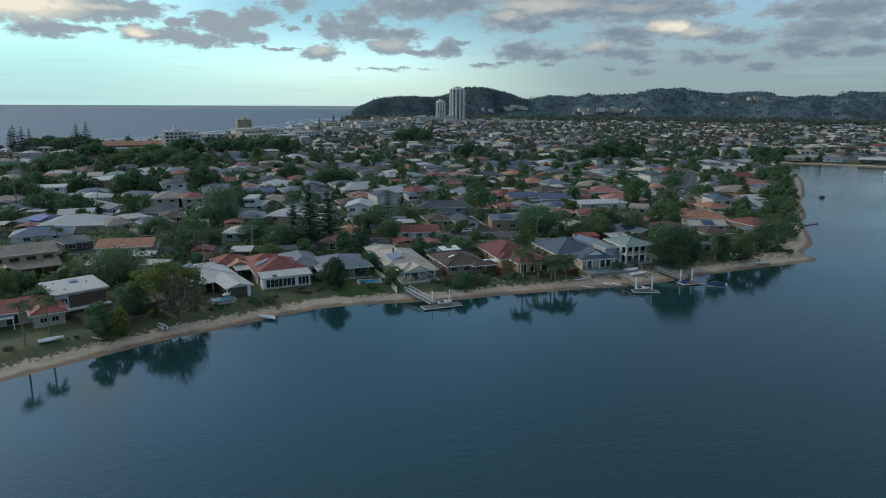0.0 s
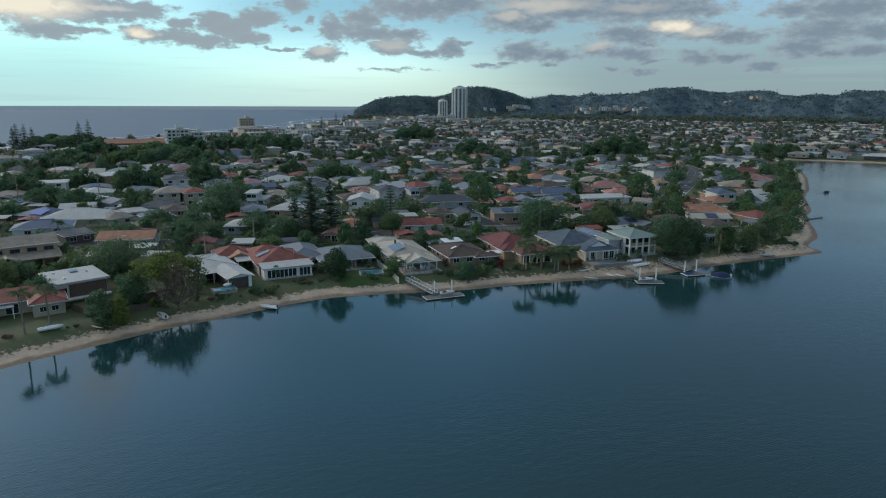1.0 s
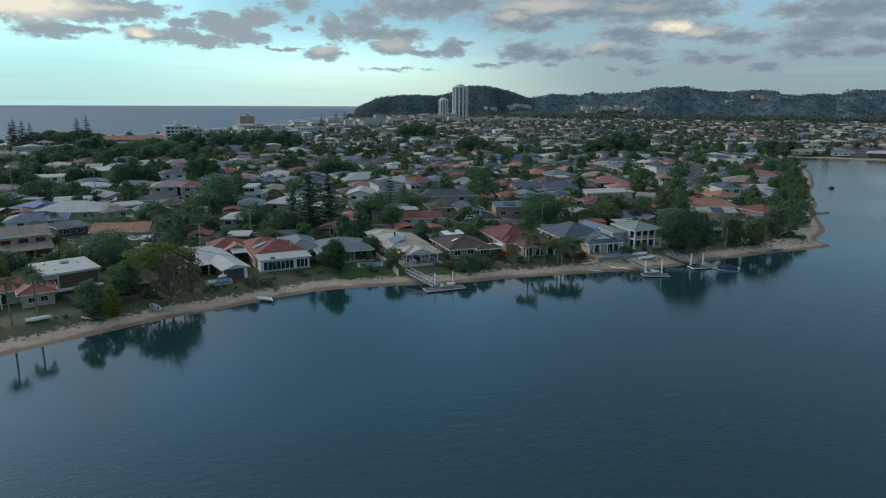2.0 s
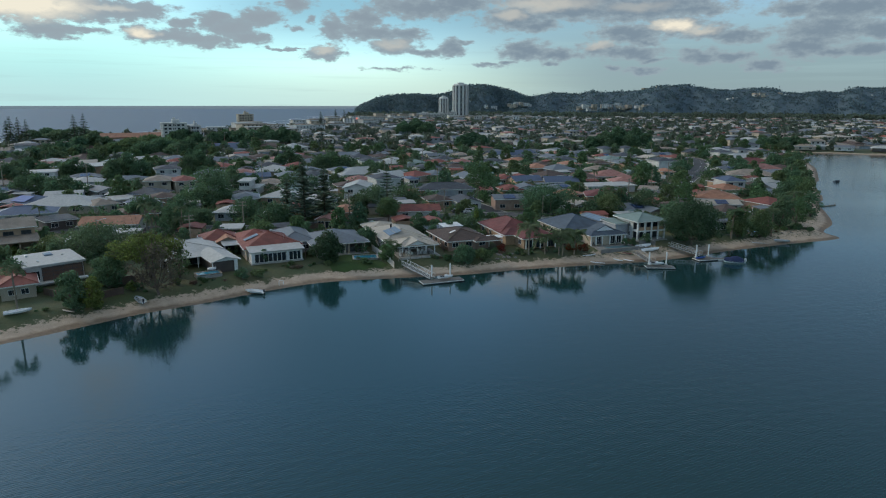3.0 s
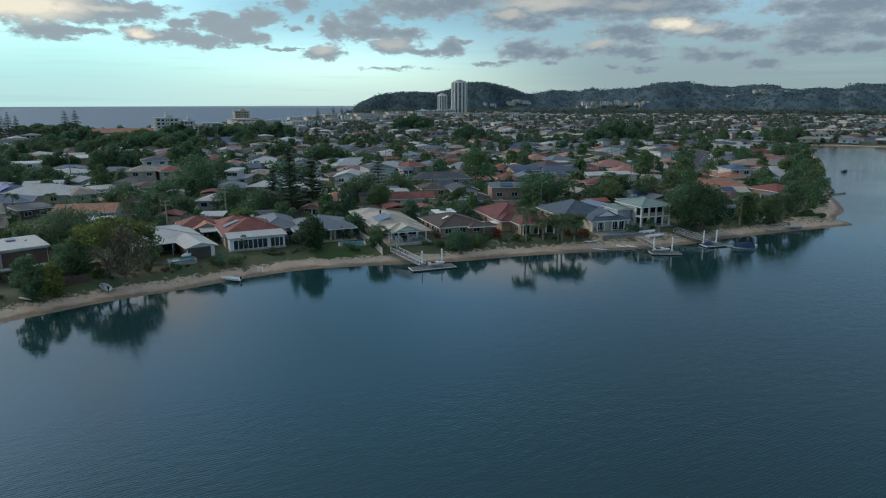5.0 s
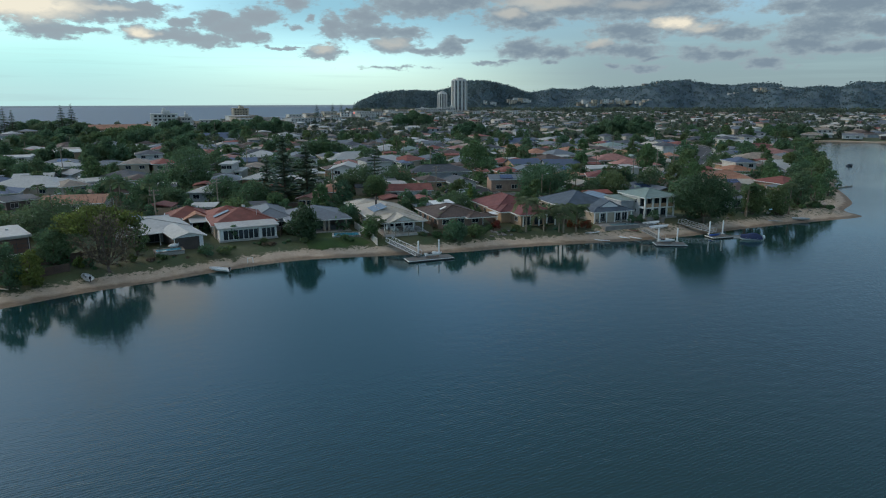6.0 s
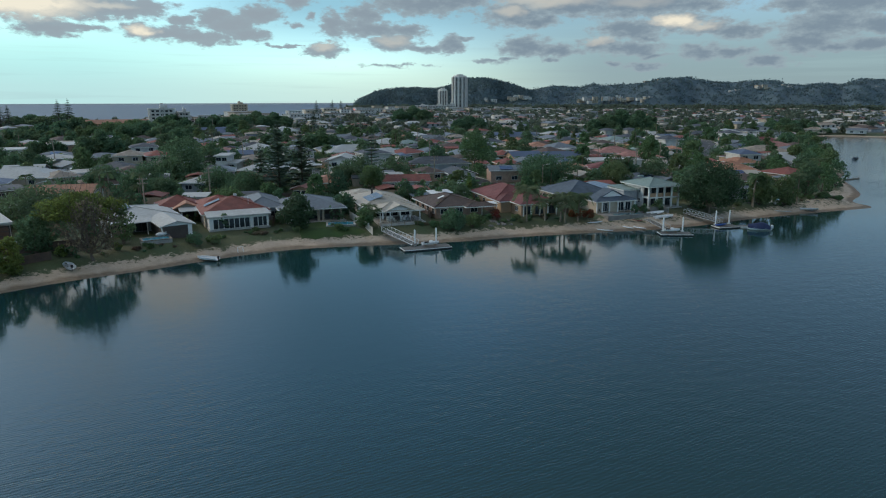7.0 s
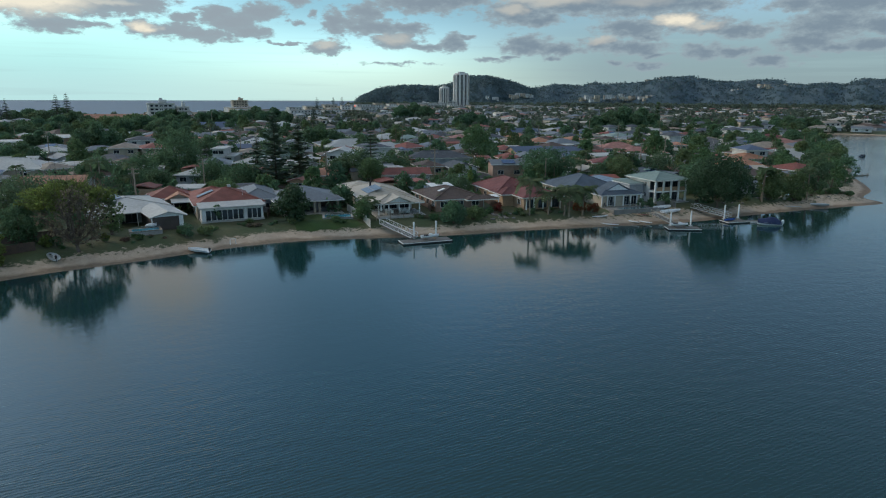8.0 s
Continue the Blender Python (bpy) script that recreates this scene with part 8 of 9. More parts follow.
tower("tower", 454, 1512, 5, 18.5, 26, "tall pale residential tower with vertical white fins")
tower("tower", 434, 1594, 5, 12, 16, "shorter pale residential tower with vertical fins")
slab_block("apartment_block", 397, 1500, -16, 44, 18, 4, "white mid rise apartment block below the tower")
slab_block("apartment_block", 360, 1510, -14, 30, 18, 4, "white stepped apartment block below the tower")
slab_block("apartment_block", 424, 1482, -16, 24, 16, 5, "bright white apartment block with balconies")
slab_block("apartment_block", -78.0, 611, 12, 21, 14, 6, "white beachfront apartment block with stacked balconies", fh=3.0)
slab_block("apartment_block", -31, 996, 12, 22, 16, 6, "cream beachfront apartment tower with stacked balconies", W_CREAM, fh=3.2)
slab_block("apartment_block", -62, 622, 12, 10, 10, 5, "small white beachfront apartment block", fh=3.0)
e = thing("resort_building", -113, 636, 1.9, 10, "long low salmon resort with a broad curved roof", "building")
part("wall", one(box, 0, 0, 0, 58, 16, 5.5), W_TAN, e)
part("roof", one(lambda b: roof_gable(b, 59, 18, 3.6, 5.5, 0.8, along="x")), R_ORANGE, e)
part("annex", one(box, -8, -13.5, 0, 34, 10, 3.6), W_TAN, e)
part("annex_roof", one(lambda b: roof_flat(b, 35, 11, 3.6, 0.4, 0.4, -8, -13.5)), R_DARKRED, e)

for x, y, h, sd in ((71.7, 888, 25, 1), (118.5, 1165, 26, 2), (133.5, 1163, 26, 3), (-160, 620, 26, 4), (-155, 631, 27, 5), (-201, 597, 25, 6), (-196, 600, 24, 7), (-191, 602, 22, 8), (-206, 604, 22, 9), (-63, 588, 17, 10), (44, 520, 17, 11)):
    pine("norfolk_pine", sd, h, "tall dark Norfolk pine with level branch tiers", x, y, wide=0.24, leaf=1.2, per=4)

# glowing red sign on the shopping strip
e = thing("shop_sign", 154, 1130, 1.9, -10, "bright red lit sign over the distant shops", "sign")
for s in (-1, 1):
    part("post", one(box, s * 2.2, 0, 0, 0.4, 0.4, 10), ALLOY, e)
part("face", one(box, 0, 0, 6.5, 7, 0.6, 4.5, bev=0.1), SIGN_R, e)
_n = SIGN_R.node_tree.nodes["Principled BSDF"]
_n.inputs["Emission Color"].default_value, _n.inputs["Emission Strength"].default_value = (1.0, 0.16, 0.1, 1), 1.2


# strip of low shops and flats behind the surf beach, hill houses, far shore
def far_blocks():
    V, F, M = [], [], []
    mats = [W_WHITE, W_CREAM, R_WHITE, R_TAN, GLASS]
    rr = np.random.RandomState(4)

    def add(x, y, z, r, w, d, h, mi, ri):
        c, s = math.cos(r), math.sin(r)
        k = len(V)
        for pz in (0, h):
            for px, py in ((-w, -d), (w, -d), (w, d), (-w, d)):
                V.append((x + c * px - s * py, y + s * px + c * py, z + pz))
        for pz in (h + 0.01, h + 0.7):
            for px, py in ((-w - .5, -d - .5), (w + .5, -d - .5), (w + .5, d + .5), (-w - .5, d + .5)):
                V.append((x + c * px - s * py, y + s * px + c * py, z + pz))
        for b, m_ in ((0, mi), (8, ri)):
            F.extend([(k + b, k + b + 1, k + b + 5, k + b + 4), (k + b + 1, k + b + 2, k + b + 6, k + b + 5), (k + b + 2, k + b + 3, k + b + 7, k + b + 6), (k + b + 3, k + b, k + b + 4, k + b + 7), (k + b + 4, k + b + 5, k + b + 6, k + b + 7)])
            M.extend([m_] * 5)
        n = max(2, int(w / 2.2))
        for fl in range(max(1, int(h / 3))):
            for i in range(n):
                u = -w + 2 * w * (i + 0.5) / n
                q = len(V)
                for du, dz in ((-0.8, 0.9), (0.8, 0.9), (0.8, 2.3), (-0.8, 2.3)):
                    V.append((x + c * (u + du) + s * (d + 0.06), y + s * (u + du) - c * (d + 0.06), z + fl * 3 + dz))
                F.append((q, q + 1, q + 2, q + 3))
                M.append(4)

    for i in range(150):
        t = rr.rand()
        cx, cy = np.array([-150, 680]) * (1 - t) + np.array([330, 1830]) * t
        off = rr.uniform(25, 150)
        x, y = cx + off * 0.85, cy - off * 0.35
        add(x, y, 1.9, rr.uniform(0.0, 0.6), rr.uniform(6, 15), rr.uniform(6, 9), rr.choice([4, 6, 7, 9, 12]), int(rr.randint(2)), 2 + int(rr.randint(2)))
    for i in range(120):
        x, y = rr.uniform(330, 620), rr.uniform(1250, 1750)
        add(x, y, 1.9, rr.uniform(-0.6, 0.4), rr.uniform(5, 12), rr.uniform(5, 9), rr.choice([4, 6, 7, 9]), int(rr.randint(2)), 2 + int(rr.randint(2)))
    # houses and flats on the slopes
    for az0, R0, z0, n in ((20.0, 2120, 24, 14), (21.7, 2130, 34, 16), (27.0, 2040, 26, 9), (31.5, 2040, 28, 16), (33.5, 2470, 88, 6), (35.0, 2460, 86, 4), (42.0, 2340, 62, 14), (48.5, 2340, 58, 5), (39.0, 2270, 50, 5), (30.0, 2060, 30, 8)):
        for i in range(n):
            a, R = radians(az0 + rr.uniform(-1.3, 1.3)), R0 + rr.uniform(-30, 30)
            add(R * math.sin(a), R * math.cos(a), z0 + rr.uniform(-6, 4) - 4, rr.uniform(-0.9, 0.2), rr.uniform(4, 9), rr.uniform(4, 7), rr.choice([7, 10, 12]), int(rr.randint(2)), 2)
    ob = mesh_of("far_buildings", V, F, mats[0])
    for m_ in mats[1:]:
        ob.data.materials.append(m_)
    ob.data.polygons.foreach_set("material_index", M)
    tagged(ob, "distant pale shops, flats and hillside houses", "buildings", kind="stuff")


far_blocks()

# far shore of the lake
for x, y, r, w, d, k, rm, wm, lb in ((418, 418, -40, 20, 14, "hip", R_TAN, W_CREAM, "cream lakeside house with a tan roof"), (440, 402, -42, 18, 12, "gable", R_GREY, W_WHITE, "white lakeside house with a grey roof"),
                                     (463, 384, -42, 30, 14, "hip", R_WHITE, W_DARK, "long lakeside building with a bright white roof"), (488, 362, -40, 22, 14, "hip", R_TAN, W_CREAM, "pale lakeside house with a tan roof"),
                                     (510, 340, -40, 20, 13, "hip", R_CHAR, W_TAN, "dark roofed lakeside house by the canal"), (400, 436, -35, 16, 12, "gable", R_WHITE, W_TAN, "tan lakeside house with a white gable")):
    house(x, y, r, w * 0.72, d * 0.7, lb, k, rm, wm, detail=1)
for x, y, r, lb in ((273, 248, 20, "small dark boat moored on the lake"), (420, 338, 60, "white cruiser moored off the far shore"), (432, 344, 40, "white launch moored off the far shore")):
    e = thing("moored_boat", x, y, 0, r, lb, "boat")
    hull(e, "hull", 5.0, 1.9, 0.7, HULL if "white" in lb else CAR_D, -0.2)
    part("cabin", one(box, -0.4, 0, 0.4, 1.8, 1.3, 0.7, bev=0.15), HULL if "white" in lb else CAR_D, e)
    part("windscreen", one(box, 0.55, 0, 0.7, 0.08, 1.1, 0.4), GLASS, e)
for x, y, r, L in ((206, 188, 12, 9), (296, 286, 12, 7)):
    e = thing("timber_groyne", x, y, -0.3, r, "low dark timber groyne running into the lake", "groyne")
    part("beam", one(box, 0, 0, 0.25, L, 0.35, 0.35), TIMBER, e)
    for i in range(4):
        part("pile", one(rod, (-L / 2 + L * i / 3, 0.3, -1), (-L / 2 + L * i / 3, 0.3, 1.0), 0.13), TIMBER, e)


# ---- gardens and shore ----
for x, y, h, n, st, lb in ((63.8, 137, 7.4, 26, 1, "tall cocos palm on the lakeside lawn"), (71.0, 135.5, 5.8, 22, 2, "clump of cocos palms on the lakeside lawn"), (75.0, 135.2, 5.9, 26, 1, "cocos palm beside red flowering shrubs"), (67.8, 136.5, 4.6, 12, 1, "young palm on the lakeside lawn"),
                           (-43.0, 115.8, 8.2, 12, 1, "thin palm on the dry lawn"), (-40.0, 119.5, 7.8, 12, 1, "thin palm on the dry lawn"), (286, 281, 11, 16, 2, "tall coconut palm on the far beach"), (278, 279, 9, 16, 1, "coconut palm on the far beach"),
                           (30.2, 139.5, 4.2, 12, 2, "leafy palms beside a pale fence"), (-26, 176, 9, 14, 2, "garden palms beside the street"), (-20, 180, 8, 14, 2, "garden palms beside the street"), (-30, 186, 8.5, 14, 1, "garden palm by an orange roof"),
                           (112, 184, 9, 14, 3, "cluster of tall street palms"), (117, 186, 8, 14, 2, "cluster of tall street palms"), (139, 142, 8, 15, 2, "palms among trees on the point"), (150, 150, 9, 15, 2, "palms among trees on the point"), (161, 158, 9, 15, 2, "palms among trees on the point"),
                           (125, 141, 8, 15, 2, "palms behind the beach bank"), (178, 240, 9, 14, 2, "palms beside the curving street"), (92, 187, 6, 14, 1, "short palm on the street corner"), (-62, 205, 6, 14, 1, "garden palm in front of a blue roof"), (-52, 203, 6, 14, 1, "garden palm in front of a blue roof")):
    palm("palm", int(abs(x) * 7 + y), h, lb, n=n, x=x, y=y, stems=st, length=3.5 if 60 < x < 80 else 2.6)

shrub("bougainvillea", 61, 2.6, 3.8, LEAF_R, "red flowering bougainvillea shrub beside a wall", n=500, x=75.2, y=136.6)
shrub("bougainvillea", 62, 2.4, 3.4, LEAF_R, "red flowering bougainvillea shrub beside a wall", n=450, x=78.0, y=136.2)
shrub("bougainvillea", 63, 2.4, 3.0, LEAF_R, "red leaved shrub on the garden bank", n=380, x=57.6, y=139.2)
shrub("garden_shrub", 64, 3.0, 3.4, LEAF_D, "dark shrub beside a white house", n=480, x=-2.6, y=131.5)
shrub("garden_shrub", 65, 2.0, 3.6, LEAF, "low green shrub on the bank", n=420, x=0.4, y=133.0)
shrub("garden_shrub", 66, 2.6, 2.2, LEAF_D, "clipped dark shrub by the steps", n=420, x=92.6, y=137.6)
shrub("garden_shrub", 67, 3.2, 3.4, LEAF_D, "dark shrub in front of the balcony", n=520, x=97.6, y=139.6)
shrub("garden_shrub", 68, 2.4, 2.0, LEAF_D, "clipped dark shrub by the steps", n=380, x=90.6, y=138.2)
seeds = [shrub("beach_shrub", 70 + i, h, w, mt, "low wind bent shrub on the beach bank", n=170, x=x, y=y, leaf=0.24) for i, (h, w, mt, x, y) in enumerate(((0.9, 1.6, LEAF, 54, 137.4), (0.6, 1.4, LEAF_D, 61, 137.6), (1.3, 2.2, LEAF, 121, 141.5), (0.7, 1.8, LEAF_B, -12, 129.6)))]
rs2 = np.random.RandomState(21)
line = spline(SHORE[3:22], 14)
put_ = 0
for i in range(900):
    j = int(rs2.randint(4, len(line) - 4))
    t = line[j + 1] - line[j - 1]
    nrm = np.array([-t[1], t[0]]) / np.hypot(*t)
    x, y = line[j] + nrm * rs2.uniform(7.0, 11.0)
    if any((x - a) ** 2 + (y - b) ** 2 < 70 for a, b in ((32.5, 133.5), (90, 132), (102, 136), (84, 134))):
        continue
    if 80 < x < 100 or x < 30 and rs2.rand() < 0.8:
        continue
    ob = copy_thing(seeds[int(rs2.randint(4))], pose(x, y, ground_z(x, y) - 0.05, 0, 0, rs2.uniform(0, 360)))
    s = rs2.uniform(0.4, 1.1)
    ob.matrix_basis = ob.matrix_basis @ Matrix.Diagonal((s, s, s, 1))
    put_ += 1
    if put_ >= 140:
        break


# plants between the lakeside houses
rs3 = np.random.RandomState(33)
small_plants = [shrub("garden_shrub", 80 + i, h, w, mt, lb, n=n, x=x, y=y, leaf=0.22) for i, (h, w, mt, lb, n, x, y) in enumerate(((2.2, 2.6, LEAF_D, "dense dark garden shrub between houses", 420, 12.5, 147), (3.4, 3.0, LEAF, "tall leafy green garden shrub", 520, 46.5, 146), (1.4, 2.4, LEAF, "low spreading green garden shrub", 300, 62, 138.4), (4.6, 3.8, LEAF_D, "small dark garden tree between houses", 800, 45, 158), (2.0, 2.2, LEAF_L, "light green leafy garden shrub", 360, 29.5, 147)))]
n_ = 0
for i in range(1500):
    x, y = rs3.uniform(-62, 132), rs3.uniform(122, 184)
    if any((x - a) ** 2 + (y - b) ** 2 < (c * 0.56) ** 2 for a, b, c in TAKEN) or float(np.min(np.hypot(STREETS[:, 0] - x, STREETS[:, 1] - y))) < 6:
        continue
    d_ = float(inland([x], [y])[0])
    if d_ < 9.5 or (d_ < 17 and rs3.rand() < 0.8):
        continue
    ob = copy_thing(small_plants[int(rs3.randint(5))], pose(x, y, ground_z(x, y) - 0.05, 0, 0, rs3.uniform(0, 360)))
    s = rs3.uniform(0.7, 1.25)
    ob.matrix_basis = ob.matrix_basis @ Matrix.Diagonal((s, s, s, 1))
    n_ += 1
    if n_ >= 120:
        break


# watered lawn in front of the grey house
_n, _m, V = 12, 14, []
_q = [Vector(p) for p in ((16.3, 134.8, 0), (29.0, 135.6, 0), (24.2, 146.0, 0), (15.2, 145.5, 0))]
for j in range(_m + 1):
    for i in range(_n + 1):
        p = _q[0].lerp(_q[1], i / _n).lerp(_q[3].lerp(_q[2], i / _n), j / _m)
        if j == 0:
            p.y += 0.35 * math.sin(i * 1.7)
        V.append((p.x, p.y, ground_z(p.x, p.y) + 0.04))
F = [(j * (_n + 1) + i, j * (_n + 1) + i + 1, (j + 1) * (_n + 1) + i + 1, (j + 1) * (_n + 1) + i) for j in range(_m) for i in range(_n)]
tagged(mesh_of("lawn", V, F, LAWN), "bright green mown lawn above the beach", "lawn", kind="structure")


def fence(pts, h, mat, label, pw=2.4, cap=None):
    """A run of fence panels between posts along a line of corners."""
    x0, y0 = pts[0]
    e = thing("fence", x0, y0, ground_z(x0, y0), 0, label, "fence")
    for (ax, ay), (bx, by) in zip(pts, pts[1:]):
        L = math.hypot(bx - ax, by - ay)
        n = max(1, round(L / pw))
        r = math.degrees(math.atan2(by - ay, bx - ax))
        for i in range(n):
            u = (i + 0.5) / n
            px, py = ax + (bx - ax) * u, ay + (by - ay) * u
            dz = ground_z(px, py) - ground_z(x0, y0)
            part("panel", one(box, px - x0, py - y0, dz - 0.1, L / n - 0.1, 0.05, h + 0.1, r), mat, e)
            part("post", one(box, ax - x0 + (bx - ax) * i / n, ay - y0 + (by - ay) * i / n, dz - 0.2, 0.1, 0.1, h + 0.3, r), mat, e)
    return e


fence([(27.4, 150), (29.2, 138), (30.0, 134.0)], 1.5, FENCE_W, "pale panel fence stepping down to the beach")
fence([(-38.5, 128.5), (-34.5, 124.5), (-29.5, 122.0), (-24, 125.5)], 1.4, FENCE_M, "dark timber fence along the bank")
fence([(-33, 130.5), (-26, 131.5), (-20, 135.5)], 1.6, FENCE_M, "dark timber fence between gardens")
fence([(-12, 178), (-5, 176), (2, 176.5)], 1.7, FENCE_M, "red brown timber fence along the street")
fence([(8, 180), (16, 181), (24, 182.5)], 1.7, FENCE_M, "red brown timber fence along the street")
fence([(-8, 200), (4, 196), (16, 199), (30, 200)], 1.7, FENCE_M, "red brown timber fence behind the street")
fence([(44, 143), (45, 150), (46, 160)], 1.6, FENCE_M, "brown side fence between two houses")
fence([(58.5, 140), (59.5, 150), (60, 160)], 1.6, FENCE_M, "brown side fence between two houses")
fence([(76, 142), (77, 152), (78, 162)], 1.6, FENCE_M, "brown side fence between two houses")
fence([(62, 178), (70, 176.5), (78, 175)], 1.5, FENCE_W, "pale rendered wall along the street")
fence([(84, 176), (92, 174), (98, 173)], 1.5, FENCE_W, "pale rendered wall along the street")
fence([(-60, 155), (-52, 157), (-46, 160)], 1.7, FENCE_M, "dark timber back fence")
fence([(11, 145), (11.5, 152)], 1.5, FENCE_M, "low timber side fence")


def pool(x, y, rz, w, d, label, lift=0.35):
    e = thing("swimming_pool", x, y, ground_z(x, y) - 0.1, rz, label, "pool")
    part("shell", one(box, 0, 0, 0, w + 0.7, d + 0.7, lift), CONC, e)
    for s in (-1, 1):
        part("coping", one(box, 0, s * (d / 2 + 0.2), lift, w + 0.8, 0.4, 0.1), CONC if lift < 0.5 else TIMBER, e)
        part("coping", one(box, s * (w / 2 + 0.2), 0, lift, 0.4, d - 0.01, 0.1), CONC if lift < 0.5 else TIMBER, e)
    part("pool_water", one(box, 0, 0, lift + 0.01, w, d, 0.03), AQUA, e)
    for i in range(4):
        part("glass_panel", one(box, -w / 2 + w * (i + 0.5) / 4, -d / 2 - 0.45, lift, w / 4 - 0.1, 0.03, 1.0), CLEAR, e)
    return e


pool(24.6, 142.2, -4, 5.2, 3.0, "small blue garden pool beside a pale fence")
pool(-9.6, 134.2, 16, 4.4, 2.4, "raised teal pool with a glass fence", 0.8)
pool(135, 144.0, 5, 4.5, 2.6, "blue covered pool on the point", 0.9)

# white inflatable on the pool edge
e = thing("pool_float", -9.0, 136.4, ground_z(-9, 136.4) + 0.62, 30, "large white inflatable pool float with a curved neck", "pool float")
_bm = bmesh.new()
bmesh.ops.create_uvsphere(_bm, u_segments=14, v_segments=8, radius=0.6, matrix=Matrix.Translation((0, 0, 0.4)) @ Matrix.Diagonal((1.7, 1.0, 0.65, 1)))
part("ring", _bm, HULL, e, smooth=True)
_bm = bmesh.new()
rod(_bm, (0.75, 0, 0.4), (1.0, 0, 1.25), 0.24, 0.17, 10), rod(_bm, (0.95, 0, 1.25), (1.4, 0, 1.15), 0.18, 0.1, 10)
part("neck", _bm, HULL, e, smooth=True)

e = thing("garden_swing", 5.1, 129.8, ground_z(5.1, 129.8), 10, "small white swing frame on the beach edge", "swing")
for s in (-1, 1):
    for q in (-1, 1):
        part("leg", one(rod, (s * 0.5, q * 0.35, 0), (s * 0.42, 0, 0.95), 0.05), WHITE, e)
part("beam", one(rod, (-0.48, 0, 0.95), (0.48, 0, 0.95), 0.05), WHITE, e)


def car(x, y, rz, mat, label, kind="wagon"):
    e = thing("car", x, y, max(ground_z(x, y), 1.97), rz, label, "car")
    bm = bmesh.new()
    box(bm, 0, 0, 0.32, 4.5, 1.75, 0.6, bev=0.12)
    part("body", bm, mat, e)
    bm = bmesh.new()
    L, c = (1.6, 0.35) if kind == "ute" else (2.7, -0.25)
    box(bm, c, 0, 0.9, L, 1.55, 0.62, bev=0.12)
    part("cabin", bm, mat, e)
    for s in (-1, 1):
        part("side_window", one(box, c, s * 0.79, 1.05, L * 0.82, 0.02, 0.36), GLASS, e)
        part("end_window", one(box, c + s * (L / 2 + 0.005), 0, 1.05, 0.03, 1.25, 0.36), GLASS, e)
    if kind == "ute":
        part("tray", one(box, -1.35, 0, 0.9, 1.6, 1.7, 0.12), mat, e)
    for a in (-1.35, 1.4):
        for s in (-1, 1):
            w_ = part("wheel", one(rod, (a, s * 0.72, 0.33), (a, s * 0.9, 0.33), 0.33, 0.33, 12), BLACK, e)
            part("rim", one(rod, (a, s * 0.9, 0.33), (a, s * 0.92, 0.33), 0.19, 0.19, 10), ALLOY, w_)
    for s in (-1, 1):
        part("headlight", one(box, 2.24, s * 0.6, 0.66, 0.04, 0.32, 0.14), HULL, e)
        part("tail_light", one(box, -2.24, s * 0.62, 0.68, 0.04, 0.26, 0.16), R_RED, e)
    return e


car(57, 206, -10, CAR_W, "white utility truck parked on the verge", "ute")
car(63.5, 196.8, -4, CAR_D, "dark green wagon parked on a driveway")
car(67.0, 196.4, 4, CAR_W, "white hatchback parked on a driveway")
car(186, 243, 48, CAR_W, "white car parked beside the curving street")
car(158, 216, 40, CAR_W, "white van parked beside the street")
car(240, 304, 48, CAR_W, "white van driving on the street")
car(222, 281, 48, CAR_D, "dark car parked beside the street")
car(-76, 222, 20, CAR_W, "white car parked by a garage")
car(160, 196, 30, CAR_R, "silver car parked beside a terracotta house")
car(203, 266, 47, CAR_R, "silver car parked beside the curving street")
car(134, 204.5, 26, CAR_D, "dark wagon parked beside the street corner")
car(101, 194.6, 10, CAR_W, "white hatchback parked beside the street")
car(22, 190, 0, CAR_R, "silver car parked on the street")


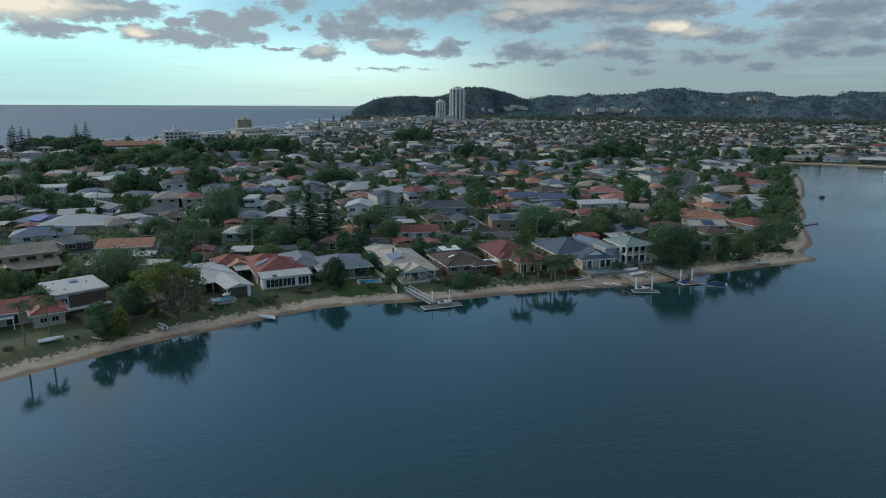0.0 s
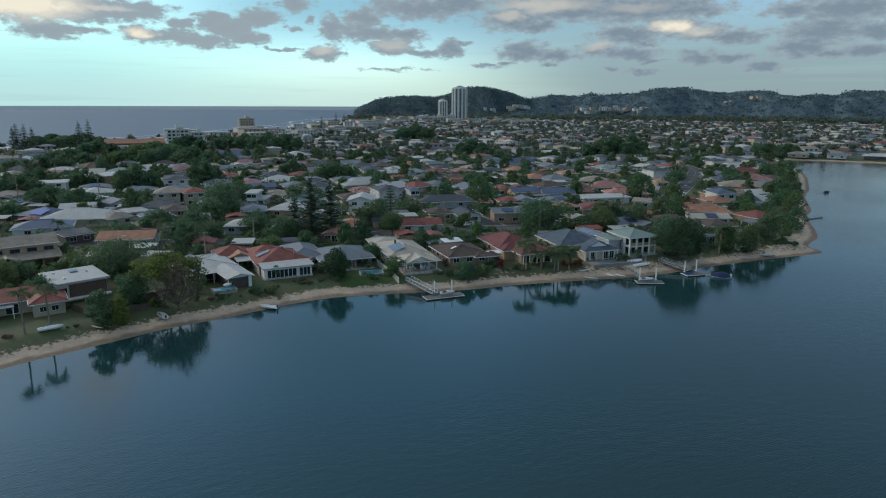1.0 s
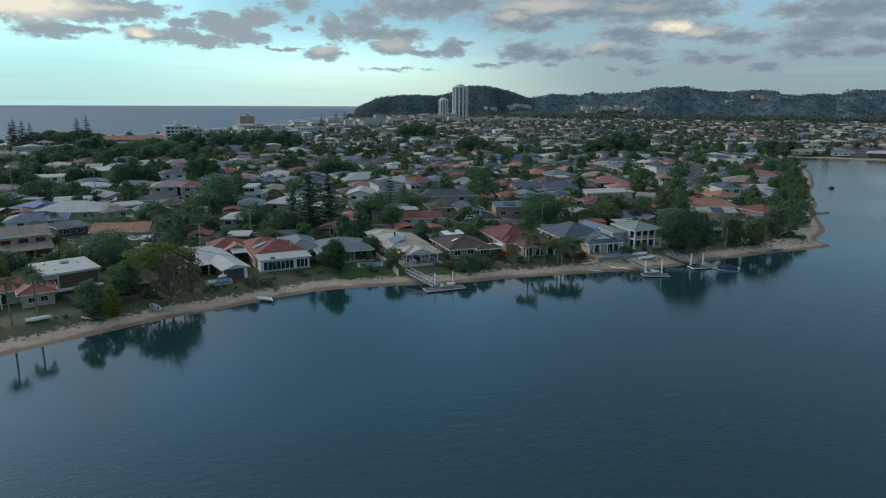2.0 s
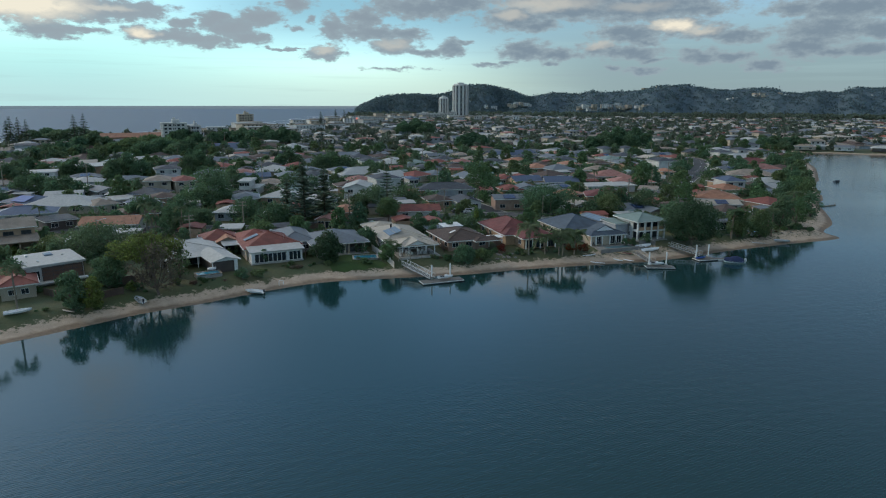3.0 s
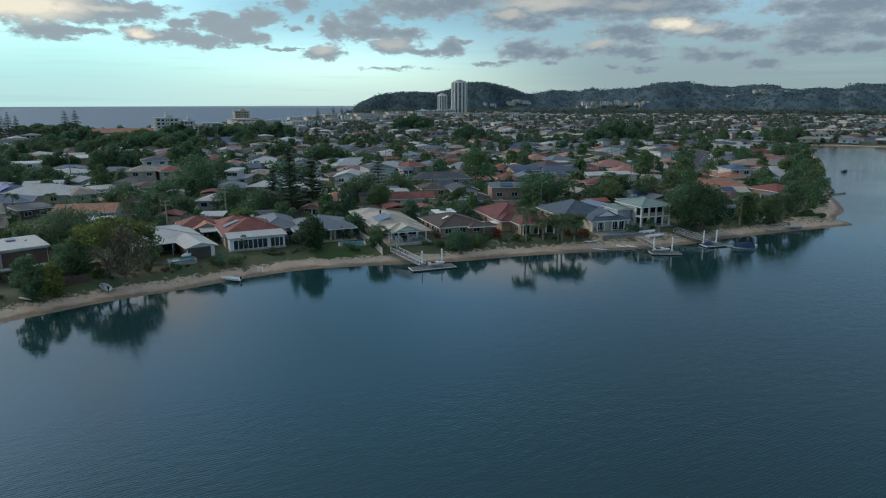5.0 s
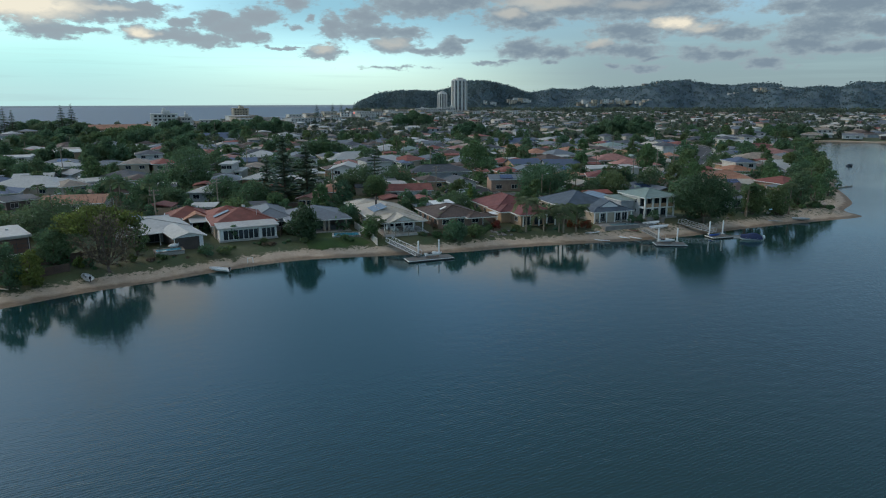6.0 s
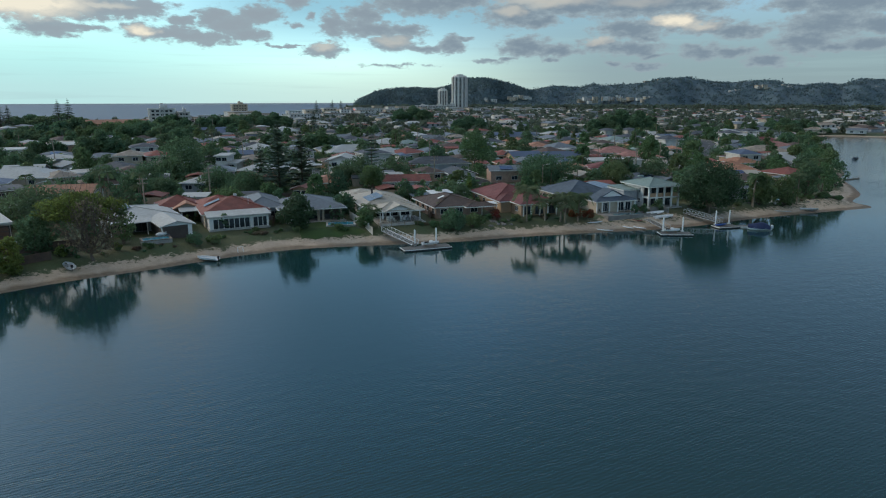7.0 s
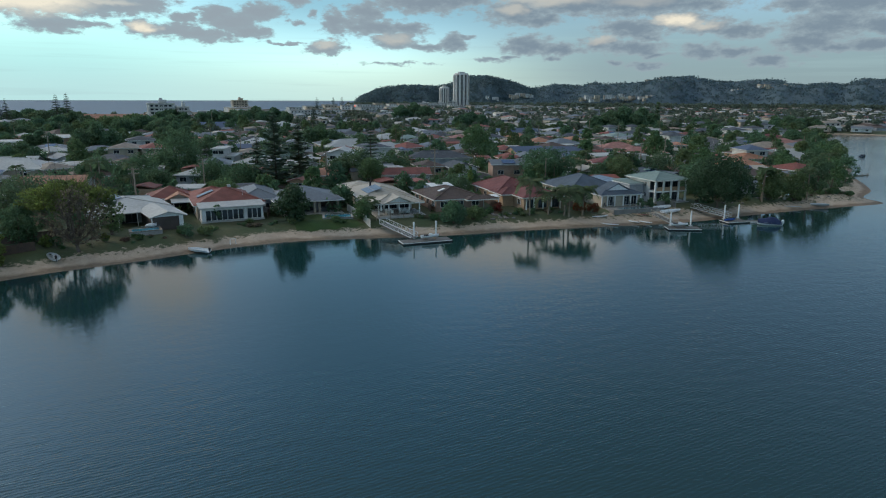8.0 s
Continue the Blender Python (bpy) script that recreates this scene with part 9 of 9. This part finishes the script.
def power_pole(x, y, h, rz, label="timber power pole with crossarms", lamp=False):
    e = thing("power_pole", x, y, ground_z(x, y) - 0.1, rz, label, "pole")
    part("shaft", one(rod, (0, 0, 0), (0, 0, h), 0.19, 0.13, 8), TIMBER, e)
    if lamp:
        a = part("arm", one(rod, (0, 0, h - 0.4), (1.6, 0, h), 0.05), ALLOY, e)
        part("lamp_head", one(box, 1.8, 0, h - 0.05, 0.6, 0.22, 0.12), ALLOY, a)
    else:
        for dz in (0.4, 1.3):
            a = part("crossarm", one(box, 0, 0, h - dz, 2.2, 0.14, 0.14), TIMBER, e)
            for q in (-0.9, -0.4, 0.4, 0.9):
                part("insulator", one(rod, (q, 0, h - dz + 0.14), (q, 0, h - dz + 0.34), 0.05), CONC, a)
    return e


for x, y, h, r, lamp in ((-99, 285, 13, 10, False), (-36, 160, 9, 20, True), (-4, 181, 9, 0, False), (26, 184, 10, 0, False), (56, 187, 10, 0, False), (88, 184, 7, 5, True), (126, 196, 10, 30, False), (152, 222, 10, 40, False), (180, 252, 10, 45, False), (212, 288, 10, 45, True),
                         (-15.6, 160, 9.2, 10, False), (-70, 290, 11, 0, False), (0, 288, 11, 0, False), (60, 300, 11, 0, False), (120, 303, 11, 0, False), (180, 304, 11, 0, False), (70, 250, 10, 90, False), (60, 320, 10, 90, False), (-30, 520, 14, 0, True), (-8, 515, 14, 0, True), (230, 430, 12, 0, False), (300, 420, 12, 0, False)):
    power_pole(x, y, h, r, "street lamp pole with a curved arm" if lamp else "timber power pole with crossarms", lamp)

# rocks and garden stones on the bank
_rk = []
for i in range(5):
    e = tagged(part("rock", one(lambda b: bmesh.ops.create_icosphere(b, subdivisions=2, radius=0.4)), ROCK), "weathered grey rock on the garden bank", "rock", "bank rocks")
    for v in e.data.vertices:
        v.co *= 1 + 0.35 * noise.noise(v.co * 2.3 + Vector((i * 3.1, 0, 0)))
        v.co.z *= 0.6
    _rk.append(e)
for i in range(40):
    x = rs2.uniform(49, 60) if i < 26 else rs2.uniform(112, 150)
    j = int(np.argmin(np.abs(line[:, 0] - x)))
    y = line[j, 1] + rs2.uniform(6.0, 9.5)
    m_ = pose(x, y, ground_z(x, y) + 0.02, 0, 0, rs2.uniform(0, 360))
    if i < 5:
        _rk[i].matrix_world = m_
    else:
        copy_thing(_rk[i % 5], m_)
